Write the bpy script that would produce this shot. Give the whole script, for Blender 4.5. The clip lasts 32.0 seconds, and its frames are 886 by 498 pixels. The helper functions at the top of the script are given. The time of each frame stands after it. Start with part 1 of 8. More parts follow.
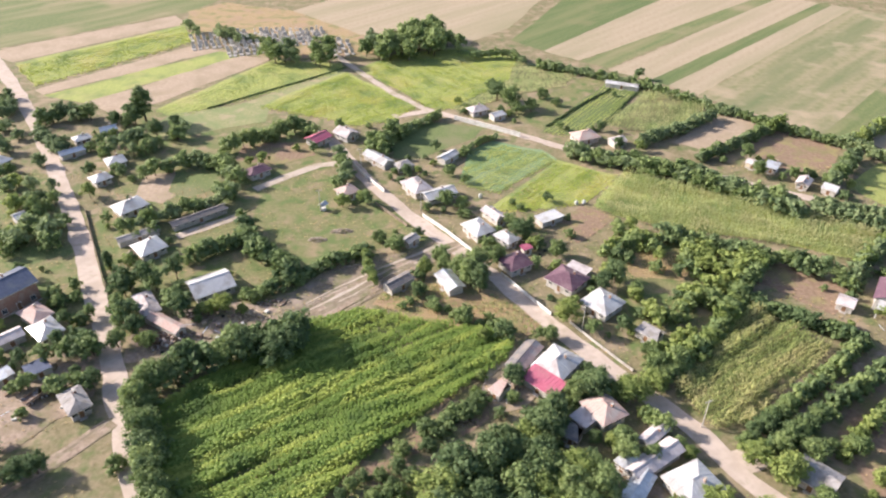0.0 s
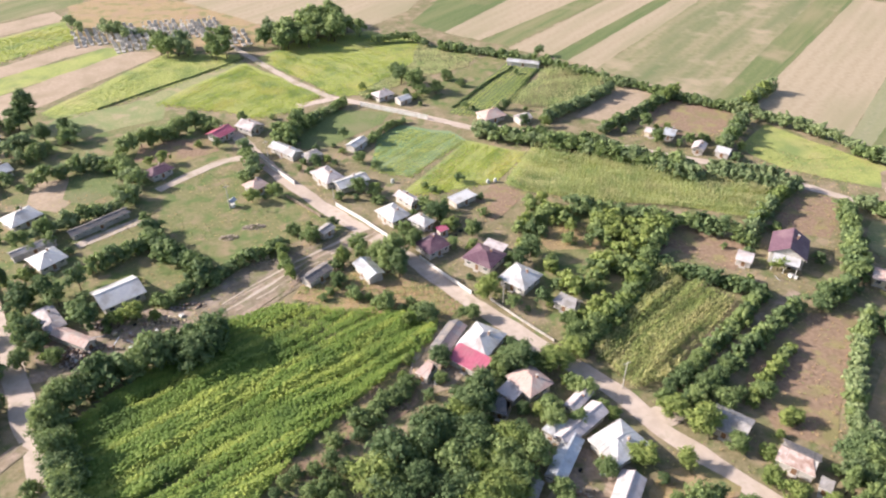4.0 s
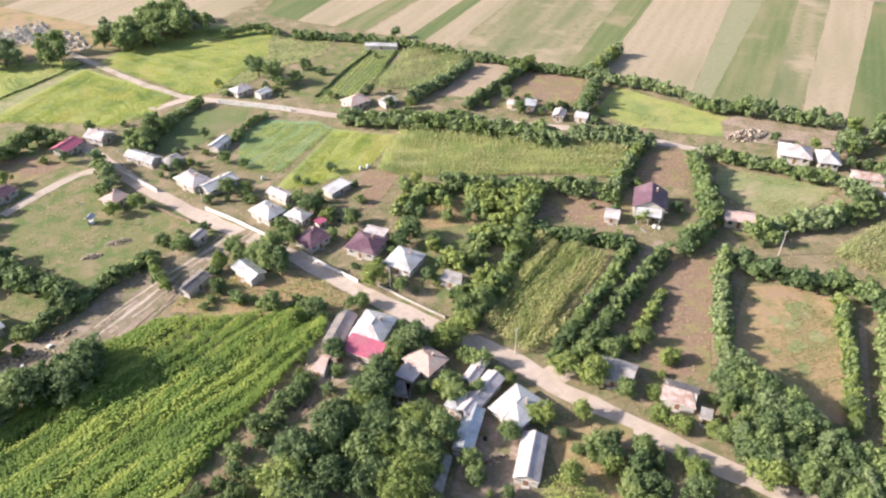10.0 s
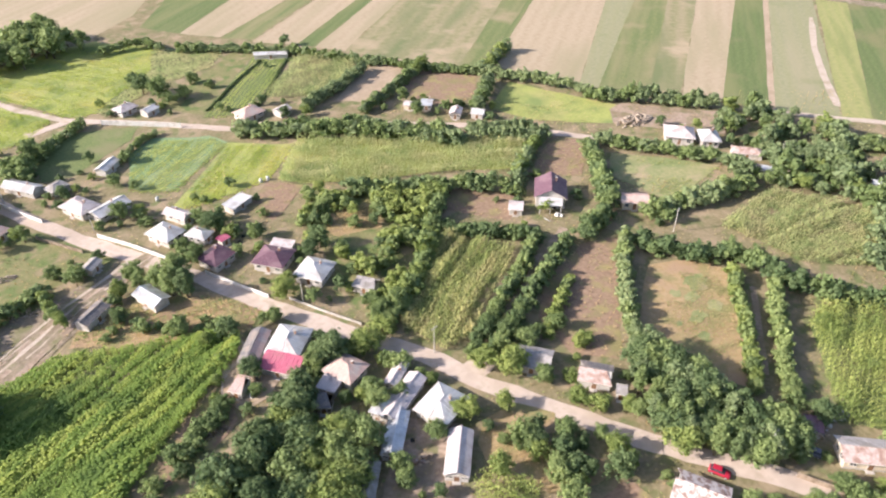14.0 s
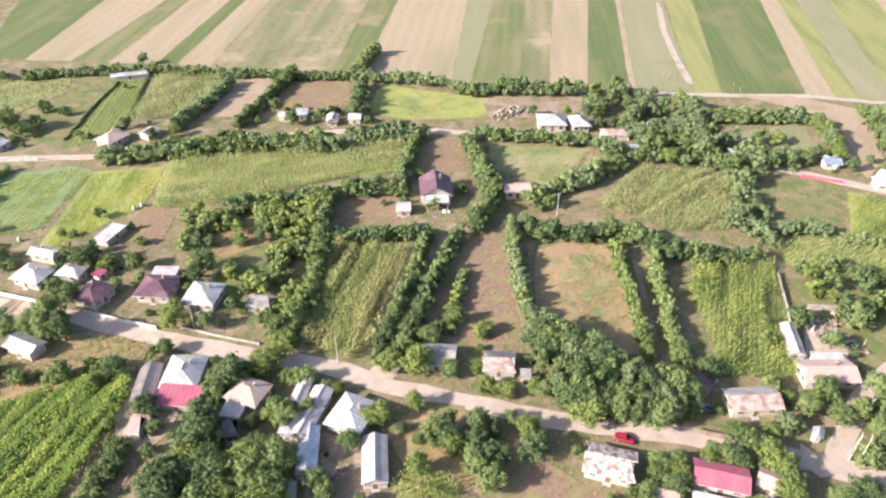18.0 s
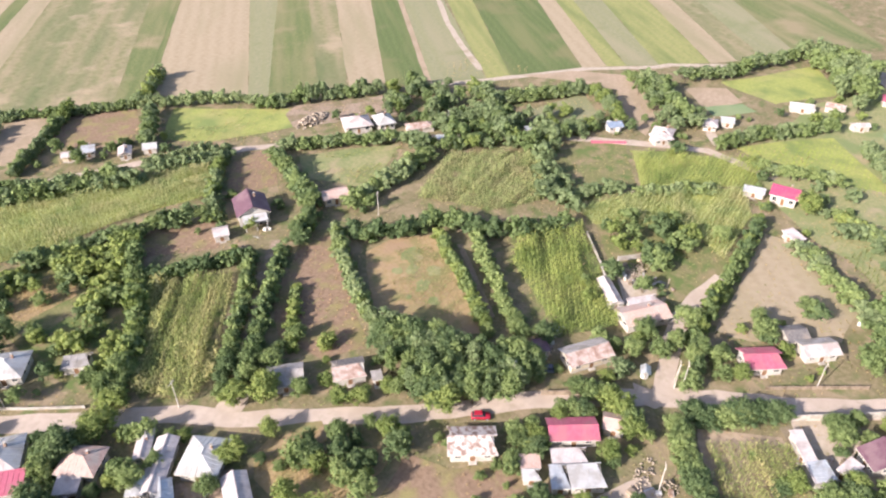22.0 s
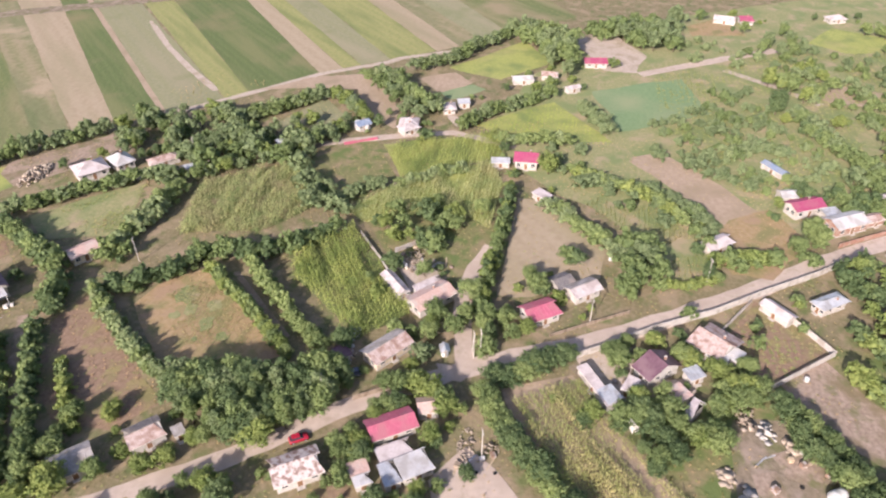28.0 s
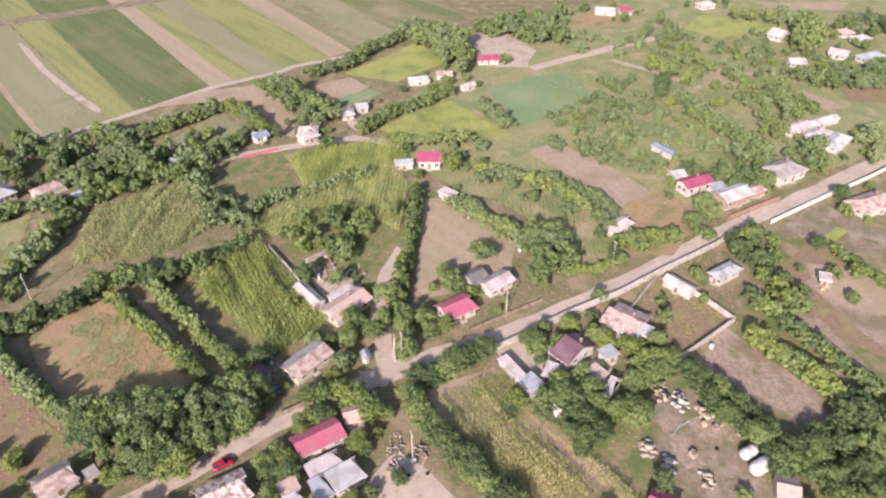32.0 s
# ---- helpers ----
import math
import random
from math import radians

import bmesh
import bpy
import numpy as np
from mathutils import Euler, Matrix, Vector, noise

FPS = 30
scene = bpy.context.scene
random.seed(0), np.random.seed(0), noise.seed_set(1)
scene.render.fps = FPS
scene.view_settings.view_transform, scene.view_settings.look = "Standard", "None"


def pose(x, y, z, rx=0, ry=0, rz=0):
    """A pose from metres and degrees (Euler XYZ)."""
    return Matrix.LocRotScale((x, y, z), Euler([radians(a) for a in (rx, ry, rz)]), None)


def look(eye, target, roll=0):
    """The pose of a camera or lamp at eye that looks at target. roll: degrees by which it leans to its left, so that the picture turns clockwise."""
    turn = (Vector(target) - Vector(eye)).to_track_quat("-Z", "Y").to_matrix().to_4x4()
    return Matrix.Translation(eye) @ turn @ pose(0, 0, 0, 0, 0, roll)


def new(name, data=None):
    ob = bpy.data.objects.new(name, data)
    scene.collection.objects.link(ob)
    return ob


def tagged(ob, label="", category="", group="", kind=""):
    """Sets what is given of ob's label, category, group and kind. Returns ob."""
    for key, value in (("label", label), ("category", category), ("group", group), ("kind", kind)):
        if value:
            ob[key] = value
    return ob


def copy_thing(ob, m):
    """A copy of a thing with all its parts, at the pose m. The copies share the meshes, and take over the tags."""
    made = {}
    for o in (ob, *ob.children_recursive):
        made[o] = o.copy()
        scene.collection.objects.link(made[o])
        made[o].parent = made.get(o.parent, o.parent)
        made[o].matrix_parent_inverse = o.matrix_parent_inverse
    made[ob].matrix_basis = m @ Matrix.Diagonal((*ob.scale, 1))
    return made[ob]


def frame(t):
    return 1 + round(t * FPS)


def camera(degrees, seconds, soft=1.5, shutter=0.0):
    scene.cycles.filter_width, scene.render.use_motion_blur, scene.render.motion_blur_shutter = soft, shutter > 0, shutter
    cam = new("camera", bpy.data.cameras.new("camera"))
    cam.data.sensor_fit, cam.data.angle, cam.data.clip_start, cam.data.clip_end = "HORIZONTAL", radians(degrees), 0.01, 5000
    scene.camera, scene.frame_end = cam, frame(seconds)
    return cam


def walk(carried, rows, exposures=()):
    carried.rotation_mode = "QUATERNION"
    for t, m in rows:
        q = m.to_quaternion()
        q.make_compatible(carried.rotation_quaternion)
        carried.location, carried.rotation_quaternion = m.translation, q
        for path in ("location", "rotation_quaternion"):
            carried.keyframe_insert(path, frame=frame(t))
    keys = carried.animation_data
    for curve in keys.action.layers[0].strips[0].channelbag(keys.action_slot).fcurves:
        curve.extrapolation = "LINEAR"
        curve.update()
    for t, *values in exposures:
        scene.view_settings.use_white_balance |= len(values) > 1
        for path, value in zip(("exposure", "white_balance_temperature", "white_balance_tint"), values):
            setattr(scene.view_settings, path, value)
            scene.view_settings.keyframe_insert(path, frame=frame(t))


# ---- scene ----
cam = camera(64.29, 32.0, soft=2.2)
PATH = [
    (0.0, pose(0, 0, 100, 55.609, 0.205, -0.001)),
    (0.5, pose(0, 0, 100, 55.599, 0.222, -0.497)),
    (1.0, pose(0, 0, 100, 55.580, 0.208, -1.900)),
    (1.5, pose(0, 0, 100, 54.529, 0.145, -3.651)),
    (2.0, pose(0, 0, 100, 54.272, 0.093, -4.217)),
    (2.5, pose(0, 0, 100, 54.294, 0.075, -4.640)),
    (3.0, pose(0, 0, 100, 54.298, 0.098, -5.887)),
    (3.5, pose(0, 0, 100, 54.335, 0.077, -7.111)),
    (5.5, pose(0, 0, 100, 54.091, 0.069, -10.569)),
    (6.0, pose(0, 0, 100, 53.381, 0.071, -11.331)),
    (6.5, pose(0, 0, 100, 53.048, 0.078, -11.881)),
    (7.0, pose(0, 0, 100, 53.053, 0.064, -13.150)),
    (7.5, pose(0, 0, 100, 53.063, 0.054, -13.957)),
    (8.0, pose(0, 0, 100, 53.110, 0.048, -14.531)),
    (8.5, pose(0, 0, 100, 53.082, 0.027, -15.355)),
    (9.0, pose(0, 0, 100, 53.102, 0.018, -17.037)),
    (9.5, pose(0, 0, 100, 53.098, 0.028, -18.692)),
    (10.0, pose(0, 0, 100, 53.129, 0.028, -19.938)),
    (10.5, pose(0, 0, 100, 53.161, 0.005, -21.121)),
    (11.0, pose(0, 0, 100, 53.164, -0.014, -22.308)),
    (11.5, pose(0, 0, 100, 53.194, -0.046, -23.442)),
    (12.0, pose(0, 0, 100, 53.218, -0.053, -24.550)),
    (12.5, pose(0, 0, 100, 53.244, -0.063, -25.677)),
    (13.0, pose(0, 0, 100, 53.274, -0.107, -26.785)),
    (13.5, pose(0, 0, 100, 53.302, -0.130, -27.877)),
    (14.0, pose(0, 0, 100, 53.315, -0.142, -28.936)),
    (14.5, pose(0, 0, 100, 53.337, -0.160, -29.971)),
    (16.5, pose(0, 0, 100, 53.433, -0.148, -35.424)),
    (17.0, pose(0, 0, 100, 53.480, -0.156, -36.860)),
    (17.5, pose(0, 0, 100, 53.515, -0.120, -38.330)),
    (18.0, pose(0, 0, 100, 53.561, -0.132, -39.793)),
    (18.5, pose(0, 0, 100, 53.596, -0.128, -41.516)),
    (19.0, pose(0, 0, 100, 53.649, -0.118, -43.511)),
    (19.5, pose(0, 0, 100, 53.702, -0.128, -45.567)),
    (20.0, pose(0, 0, 100, 53.732, -0.119, -47.458)),
    (20.5, pose(0, 0, 100, 53.771, -0.108, -49.176)),
    (21.0, pose(0, 0, 100, 53.790, -0.074, -51.077)),
    (21.5, pose(0, 0, 100, 53.817, -0.086, -53.913)),
    (22.0, pose(0, 0, 100, 53.849, -0.054, -57.027)),
    (22.5, pose(0, 0, 100, 53.866, -0.100, -59.908)),
    (23.0, pose(0, 0, 100, 53.907, -0.067, -63.393)),
    (23.5, pose(0, 0, 100, 53.936, -0.031, -66.771)),
    (24.0, pose(0, 0, 100, 53.992, -0.018, -69.882)),
    (24.5, pose(0, 0, 100, 54.039, 0.003, -72.517)),
    (25.0, pose(0, 0, 100, 54.086, 0.026, -74.797)),
    (25.5, pose(0, 0, 100, 54.133, 0.050, -77.389)),
    (27.5, pose(0, 0, 100, 54.317, 0.057, -78.464)),
    (28.0, pose(0, 0, 100, 54.330, 0.064, -79.094)),
    (28.5, pose(0, 0, 100, 54.348, 0.057, -79.505)),
    (29.0, pose(0, 0, 100, 54.360, 0.050, -79.668)),
    (29.5, pose(0, 0, 100, 54.387, 0.047, -80.478)),
    (30.0, pose(0, 0, 100, 54.388, 0.107, -82.581)),
    (30.5, pose(0, 0, 100, 54.424, 0.148, -85.205)),
    (31.0, pose(0, 0, 100, 54.457, 0.227, -87.032)),
    (31.5, pose(0, 0, 100, 54.484, 0.247, -87.752)),
    (32.0, pose(0, 0, 100, 54.505, 0.222, -88.024)),
]
walk(cam, PATH, [(0, 0.88, 6500, 18), (9, 0.91, 6500, 18), (14, 0.98, 6500, 19), (19, 1.02, 6500, 19), (25, 0.71, 6500, 22), (32, 0.53, 6500, 27)])
# ---- light ----
SUN_WAY = math.radians(-17)      # shadows fall this way
SUN_UP = math.radians(27.5)
world = bpy.data.worlds.new("world")
scene.world = world
world.use_nodes = True
wn = world.node_tree.nodes
sky = wn.new("ShaderNodeTexSky")
sky.sky_type = "NISHITA"
sky.sun_disc = False
sky.sun_elevation = SUN_UP
sky.sun_rotation = math.pi / 2 - (SUN_WAY + math.pi)
sky.dust_density = 2.0
wn["Background"].inputs["Strength"].default_value = 0.112
world.node_tree.links.new(sky.outputs["Color"], wn["Background"].inputs["Color"])
sun_data = bpy.data.lights.new("sun", "SUN")
sun_data.energy, sun_data.angle, sun_data.color = 5.0, radians(0.6), (1.0, 0.93, 0.82)
sun = new("sun", sun_data)
sun.matrix_world = look((-300 * math.cos(SUN_WAY), -300 * math.sin(SUN_WAY), 300 * math.tan(SUN_UP)), (0, 0, 0))


# ---- materials ----
def surface(name, a, b, size, rough=0.9, c=None, size2=30.0, bump=0.3, vary=0.0, metal=0.0, flat=None, leaf=0.0, stripe=None, own=0.0, c_at=(0.48, 0.62), d=None, size3=4.0, d_at=(0.52, 0.66)):
    """Colours a and b in grain of that size in metres, c in stains of size2; vary: from piece to piece; stripe: (metres, degrees, colour, share)."""
    m = bpy.data.materials.new(name)
    m.use_nodes = True
    n, l = m.node_tree.nodes, m.node_tree.links
    bsdf = n["Principled BSDF"]
    bsdf.inputs["Roughness"].default_value, bsdf.inputs["Metallic"].default_value = rough, metal
    bsdf.inputs["Specular IOR Level"].default_value = 0.25
    place = n.new("ShaderNodeNewGeometry")

    def grain(scale, detail, lo, hi, vector=None):
        t = n.new("ShaderNodeTexNoise")
        t.inputs["Scale"].default_value, t.inputs["Detail"].default_value = 1.0 / scale, detail
        l.new(vector or place.outputs["Position"], t.inputs["Vector"])
        r = n.new("ShaderNodeMapRange")
        r.inputs["From Min"].default_value, r.inputs["From Max"].default_value = lo, hi
        l.new(t.outputs["Fac"], r.inputs["Value"])
        return r.outputs["Result"], t.outputs["Fac"]

    def mix(fac, x, y, kind="MIX"):
        k = n.new("ShaderNodeMix")
        k.data_type, k.blend_type = "RGBA", kind
        for s, v in ((k.inputs["Factor"], fac), (k.inputs["A"], x), (k.inputs["B"], y)):
            if isinstance(v, (int, float)):
                s.default_value = v
            elif isinstance(v, tuple):
                s.default_value = (*v, 1)
            else:
                l.new(v, s)
        return k.outputs["Result"]

    fine, raw = grain(size, 5, 0.35, 0.65)
    col = mix(fine, a, b)
    along = None
    if stripe:
        turn = n.new("ShaderNodeVectorRotate")
        turn.rotation_type = "Z_AXIS"
        turn.inputs["Angle"].default_value = radians(-stripe[1])
        l.new(place.outputs["Position"], turn.inputs["Vector"])
        w = n.new("ShaderNodeTexWave")
        w.bands_direction = "Y"
        w.inputs["Scale"].default_value, w.inputs["Distortion"].default_value = 0.314 / stripe[0], 1.2
        w.inputs["Detail"].default_value, w.inputs["Detail Scale"].default_value = 2, 0.4
        l.new(turn.outputs["Vector"], w.inputs["Vector"])
        fade = n.new("ShaderNodeMath")
        fade.operation = "MULTIPLY"
        fade.inputs[1].default_value = stripe[3]
        l.new(w.outputs["Fac"], fade.inputs[0])
        col = mix(fade.outputs[0], col, stripe[2])
        long = n.new("ShaderNodeMapping")
        long.inputs["Scale"].default_value = (0.22, 1.6, 1.0)
        l.new(turn.outputs["Vector"], long.inputs["Vector"])
        along = long.outputs["Vector"]
    if c:
        wide, _ = grain(size2, 6, *c_at, along)
        col = mix(wide, col, c)
    if d:
        more, _ = grain(size3, 5, *d_at)
        col = mix(more, col, d)
    if vary or own:
        seed = n.new("ShaderNodeObjectInfo")
        for source, amount in ((seed.outputs["Random"], own), (place.outputs["Random Per Island"], vary)):
            if not amount:
                continue
            r = n.new("ShaderNodeMapRange")
            r.inputs["To Min"].default_value, r.inputs["To Max"].default_value = 1 - amount, 1 + amount
            l.new(source, r.inputs["Value"])
            h = n.new("ShaderNodeHueSaturation")
            l.new(r.outputs["Result"], h.inputs["Value"])
            l.new(col, h.inputs["Color"])
            if leaf:
                q = n.new("ShaderNodeMapRange")
                q.inputs["To Min"].default_value, q.inputs["To Max"].default_value = 0.5 + amount * 0.05, 0.5 - amount * 0.06
                l.new(source, q.inputs["Value"])
                l.new(q.outputs["Result"], h.inputs["Hue"])
            col = h.outputs["Color"]
    l.new(col, bsdf.inputs["Base Color"])
    if bump:
        k = n.new("ShaderNodeBump")
        k.inputs["Strength"].default_value, k.inputs["Distance"].default_value = bump, size * 0.3
        l.new(raw, k.inputs["Height"])
        l.new(k.outputs["Normal"], bsdf.inputs["Normal"])
    if leaf:
        t = n.new("ShaderNodeBsdfTranslucent")
        l.new(col, t.inputs["Color"])
        s = n.new("ShaderNodeMixShader")
        s.inputs["Fac"].default_value = leaf
        l.new(bsdf.outputs["BSDF"], s.inputs[1])
        l.new(t.outputs["BSDF"], s.inputs[2])
        l.new(s.outputs["Shader"], n["Material Output"].inputs["Surface"])
    return m


M = {
    "ground": surface("dry_grass", (0.172, 0.155, 0.08), (0.252, 0.21, 0.128), 0.9, c=(0.305, 0.242, 0.16), size2=6, bump=0.6, c_at=(0.47, 0.64), d=(0.135, 0.16, 0.064), size3=4, d_at=(0.51, 0.66)),
    "road": surface("dirt_road", (0.455, 0.375, 0.315), (0.53, 0.445, 0.378), 1.6, c=(0.42, 0.345, 0.282), size2=9, bump=0.1, c_at=(0.45, 0.7), d=(0.375, 0.318, 0.242), size3=2.2, d_at=(0.56, 0.75)),
    "dirt": surface("bare_dirt", (0.273, 0.207, 0.158), (0.387, 0.308, 0.246), 0.8, c=(0.216, 0.176, 0.110), size2=6, bump=0.5, c_at=(0.46, 0.64), d=(0.176, 0.172, 0.088), size3=3.5, d_at=(0.54, 0.68)),
    "path": surface("pale_track", (0.42, 0.35, 0.29), (0.5, 0.43, 0.36), 0.9, c=(0.34, 0.29, 0.21), size2=5, bump=0.2, c_at=(0.48, 0.68)),
    "tan": surface("stubble", (0.322, 0.262, 0.178), (0.39, 0.322, 0.228), 1.6, c=(0.29, 0.26, 0.162), size2=24, bump=0.2, c_at=(0.48, 0.7), stripe=(5.0, 45, (0.4, 0.33, 0.236), 0.5)),
    "pink": surface("ploughed_earth", (0.345, 0.268, 0.196), (0.42, 0.332, 0.246), 1.2, c=(0.31, 0.25, 0.172), size2=9, bump=0.3, c_at=(0.45, 0.68)),
    "brown": surface("garden_earth", (0.222, 0.152, 0.104), (0.292, 0.208, 0.146), 0.9, c=(0.215, 0.195, 0.09), size2=7, bump=0.5, c_at=(0.5, 0.66), d=(0.272, 0.24, 0.11), size3=4, d_at=(0.53, 0.68)),
    "mud": surface("grey_mud", (0.2, 0.164, 0.115), (0.275, 0.226, 0.165), 1.1, c=(0.33, 0.268, 0.216), size2=5, bump=0.5, c_at=(0.5, 0.64), d=(0.168, 0.168, 0.084), size3=4, d_at=(0.5, 0.64)),
    "olive": surface("weedy_yellow_strip", (0.22, 0.248, 0.098), (0.3, 0.305, 0.122), 1.5, c=(0.165, 0.205, 0.075), size2=12, bump=0.5, c_at=(0.46, 0.7), stripe=(4.0, 45, (0.32, 0.3, 0.14), 0.4)),
    "grass": surface("meadow", (0.15, 0.162, 0.068), (0.226, 0.212, 0.1), 0.8, c=(0.27, 0.218, 0.132), size2=5, bump=0.5, c_at=(0.49, 0.65), d=(0.124, 0.168, 0.058), size3=4, d_at=(0.49, 0.62)),
    "lawn": surface("fresh_grass", (0.112, 0.157, 0.058), (0.178, 0.213, 0.085), 0.7, c=(0.195, 0.197, 0.100), size2=12, bump=0.4),
    "green": surface("green_crop", (0.128, 0.164, 0.064), (0.188, 0.21, 0.09), 1.2, c=(0.25, 0.228, 0.125), size2=14, bump=0.6, c_at=(0.42, 0.68), stripe=(4.0, 45, (0.118, 0.155, 0.062), 0.5), d=(0.29, 0.245, 0.15), size3=26, d_at=(0.54, 0.7)),
    "dark": surface("dark_green_crop", (0.098, 0.142, 0.052), (0.15, 0.19, 0.074), 1.0, c=(0.175, 0.192, 0.085), size2=14, bump=0.7, c_at=(0.45, 0.66), stripe=(3.0, 45, (0.09, 0.12, 0.05), 0.4), d=(0.21, 0.195, 0.1), size3=30, d_at=(0.55, 0.72)),
    "pale": surface("pale_green_field", (0.222, 0.234, 0.136), (0.29, 0.278, 0.172), 1.4, c=(0.31, 0.28, 0.186), size2=24, bump=0.3, c_at=(0.5, 0.7), stripe=(5.0, 45, (0.25, 0.255, 0.14), 0.5), d=(0.2, 0.222, 0.112), size3=22, d_at=(0.55, 0.72)),
    "mixed": surface("weedy_stubble", (0.19, 0.2, 0.098), (0.285, 0.25, 0.15), 2.5, c=(0.15, 0.176, 0.082), size2=20, bump=0.4, c_at=(0.42, 0.68), stripe=(6.0, 45, (0.33, 0.27, 0.18), 0.5), d=(0.36, 0.295, 0.2), size3=18, d_at=(0.54, 0.68)),
    "yellow": surface("yellow_green_meadow", (0.268, 0.312, 0.094), (0.344, 0.366, 0.122), 1.0, c=(0.19, 0.245, 0.085), size2=9, bump=0.5, c_at=(0.46, 0.66), d=(0.36, 0.35, 0.14), size3=14, d_at=(0.52, 0.7)),
    "scrubland": surface("pale_scrub_grass", (0.222, 0.245, 0.112), (0.318, 0.302, 0.158), 1.0, c=(0.192, 0.24, 0.102), size2=10, bump=0.5, c_at=(0.45, 0.62), d=(0.36, 0.3, 0.192), size3=7, d_at=(0.54, 0.68)),
    "teal": surface("young_crop", (0.158, 0.252, 0.122), (0.2, 0.288, 0.146), 1.2, c=(0.25, 0.3, 0.165), size2=22, bump=0.3, c_at=(0.48, 0.68)),
    "dry": surface("dry_weeds", (0.31, 0.228, 0.118), (0.38, 0.282, 0.165), 1.0, c=(0.225, 0.212, 0.095), size2=6, bump=0.5, d=(0.34, 0.24, 0.155), size3=8),
    "bark": surface("bark", (0.10, 0.075, 0.05), (0.16, 0.125, 0.09), 0.15, bump=0.6),
    "leaf_mid": surface("leaves_mid_green", (0.18, 0.252, 0.098), (0.252, 0.33, 0.13), 1.3, rough=0.7, vary=0.12, own=0.2, leaf=0.38, bump=0),
    "leaf_dark": surface("leaves_dark_green", (0.118, 0.182, 0.08), (0.17, 0.241, 0.104), 1.3, rough=0.7, vary=0.12, own=0.2, leaf=0.38, bump=0),
    "leaf_lime": surface("leaves_yellow_green", (0.208, 0.282, 0.086), (0.28, 0.344, 0.112), 1.3, rough=0.7, vary=0.12, own=0.18, leaf=0.38, bump=0),
    # grey-green leaves; on distant rows the paler tone also colours in haze
    "leaf_grey": surface("leaves_grey_green_and_haze", (0.198, 0.274, 0.13), (0.274, 0.342, 0.17), 1.3, rough=0.7, vary=0.12, own=0.2, leaf=0.38, bump=0),
    "corn": surface("maize_leaves", (0.4, 0.47, 0.2), (0.55, 0.57, 0.275), 2.0, rough=0.6, vary=0.18, leaf=0.45, bump=0, c=(0.53, 0.51, 0.265), size2=9, d=(0.3, 0.39, 0.155), size3=5),
    # stripe puts the dark gaps between the maize bands into the leaf colour
    "corn_dry": surface("dry_maize_leaves", (0.45, 0.455, 0.18), (0.64, 0.58, 0.285), 2.0, rough=0.7, vary=0.25, leaf=0.35, bump=0, c=(0.31, 0.38, 0.13), size2=5, c_at=(0.48, 0.62), stripe=(4.2, 37, (0.26, 0.33, 0.115), 0.4)),
    "corn_green": surface("green_maize_leaves", (0.35, 0.43, 0.125), (0.5, 0.545, 0.188), 2.0, rough=0.6, vary=0.16, leaf=0.42, bump=0, c=(0.286, 0.37, 0.112), size2=9),
    "sunflower": surface("sunflower_leaves", (0.182, 0.288, 0.068), (0.248, 0.356, 0.086), 3.0, rough=0.6, vary=0.08, leaf=0.45, bump=0, c=(0.45, 0.53, 0.135), size2=4.5, c_at=(0.47, 0.58), stripe=(6.0, 32, (0.275, 0.39, 0.092), 0.5), d=(0.142, 0.234, 0.062), size3=11, d_at=(0.54, 0.66)),
    "yellow_crop": surface("yellow_crop_leaves", (0.33, 0.415, 0.078), (0.43, 0.49, 0.106), 2.0, rough=0.6, vary=0.08, leaf=0.4, bump=0, c=(0.245, 0.34, 0.073), size2=9, c_at=(0.48, 0.64), d=(0.5, 0.5, 0.13), size3=14, d_at=(0.5, 0.66)),
    "weeds": surface("weed_leaves", (0.225, 0.295, 0.1), (0.34, 0.365, 0.145), 2.0, rough=0.7, vary=0.25, leaf=0.3, bump=0, c=(0.43, 0.39, 0.19), size2=7, c_at=(0.5, 0.66)),
    "dry_tuft": surface("dry_grass_blades", (0.446, 0.354, 0.168), (0.606, 0.462, 0.248), 1.5, rough=0.8, vary=0.3, leaf=0.3, bump=0, c=(0.321, 0.305, 0.120), size2=8),
    "white_metal": surface("white_sheet_metal", (0.53, 0.54, 0.555), (0.6, 0.6, 0.6), 0.8, rough=0.4, c=(0.43, 0.415, 0.4), size2=3, bump=0.05, metal=0.15),
    "silver": surface("zinc_sheet", (0.516, 0.550, 0.585), (0.619, 0.645, 0.671), 0.8, rough=0.38, c=(0.430, 0.430, 0.430), size2=2, bump=0.05, metal=0.4),
    "blue_metal": surface("blue_grey_sheet", (0.22, 0.29, 0.4), (0.28, 0.35, 0.46), 0.8, rough=0.45, c=(0.3, 0.34, 0.4), size2=3, bump=0.05, metal=0.2),
    "slate_blue": surface("dark_blue_sheet", (0.09, 0.11, 0.17), (0.12, 0.145, 0.21), 0.8, rough=0.5, c=(0.14, 0.16, 0.2), size2=3, bump=0.05, metal=0.1),
    "plum": surface("plum_sheet_metal", (0.135, 0.075, 0.1), (0.175, 0.1, 0.128), 0.7, rough=0.45, c=(0.21, 0.135, 0.155), size2=3, bump=0.05, metal=0.1),
    "red_metal": surface("crimson_sheet_metal", (0.45, 0.118, 0.18), (0.51, 0.155, 0.22), 0.7, rough=0.45, c=(0.43, 0.165, 0.2), size2=3, bump=0.05, metal=0.1),
    "magenta": surface("magenta_sheet_metal", (0.348, 0.068, 0.139), (0.410, 0.092, 0.176), 0.7, rough=0.45, c=(0.384, 0.125, 0.177), size2=3, bump=0.05, metal=0.1),
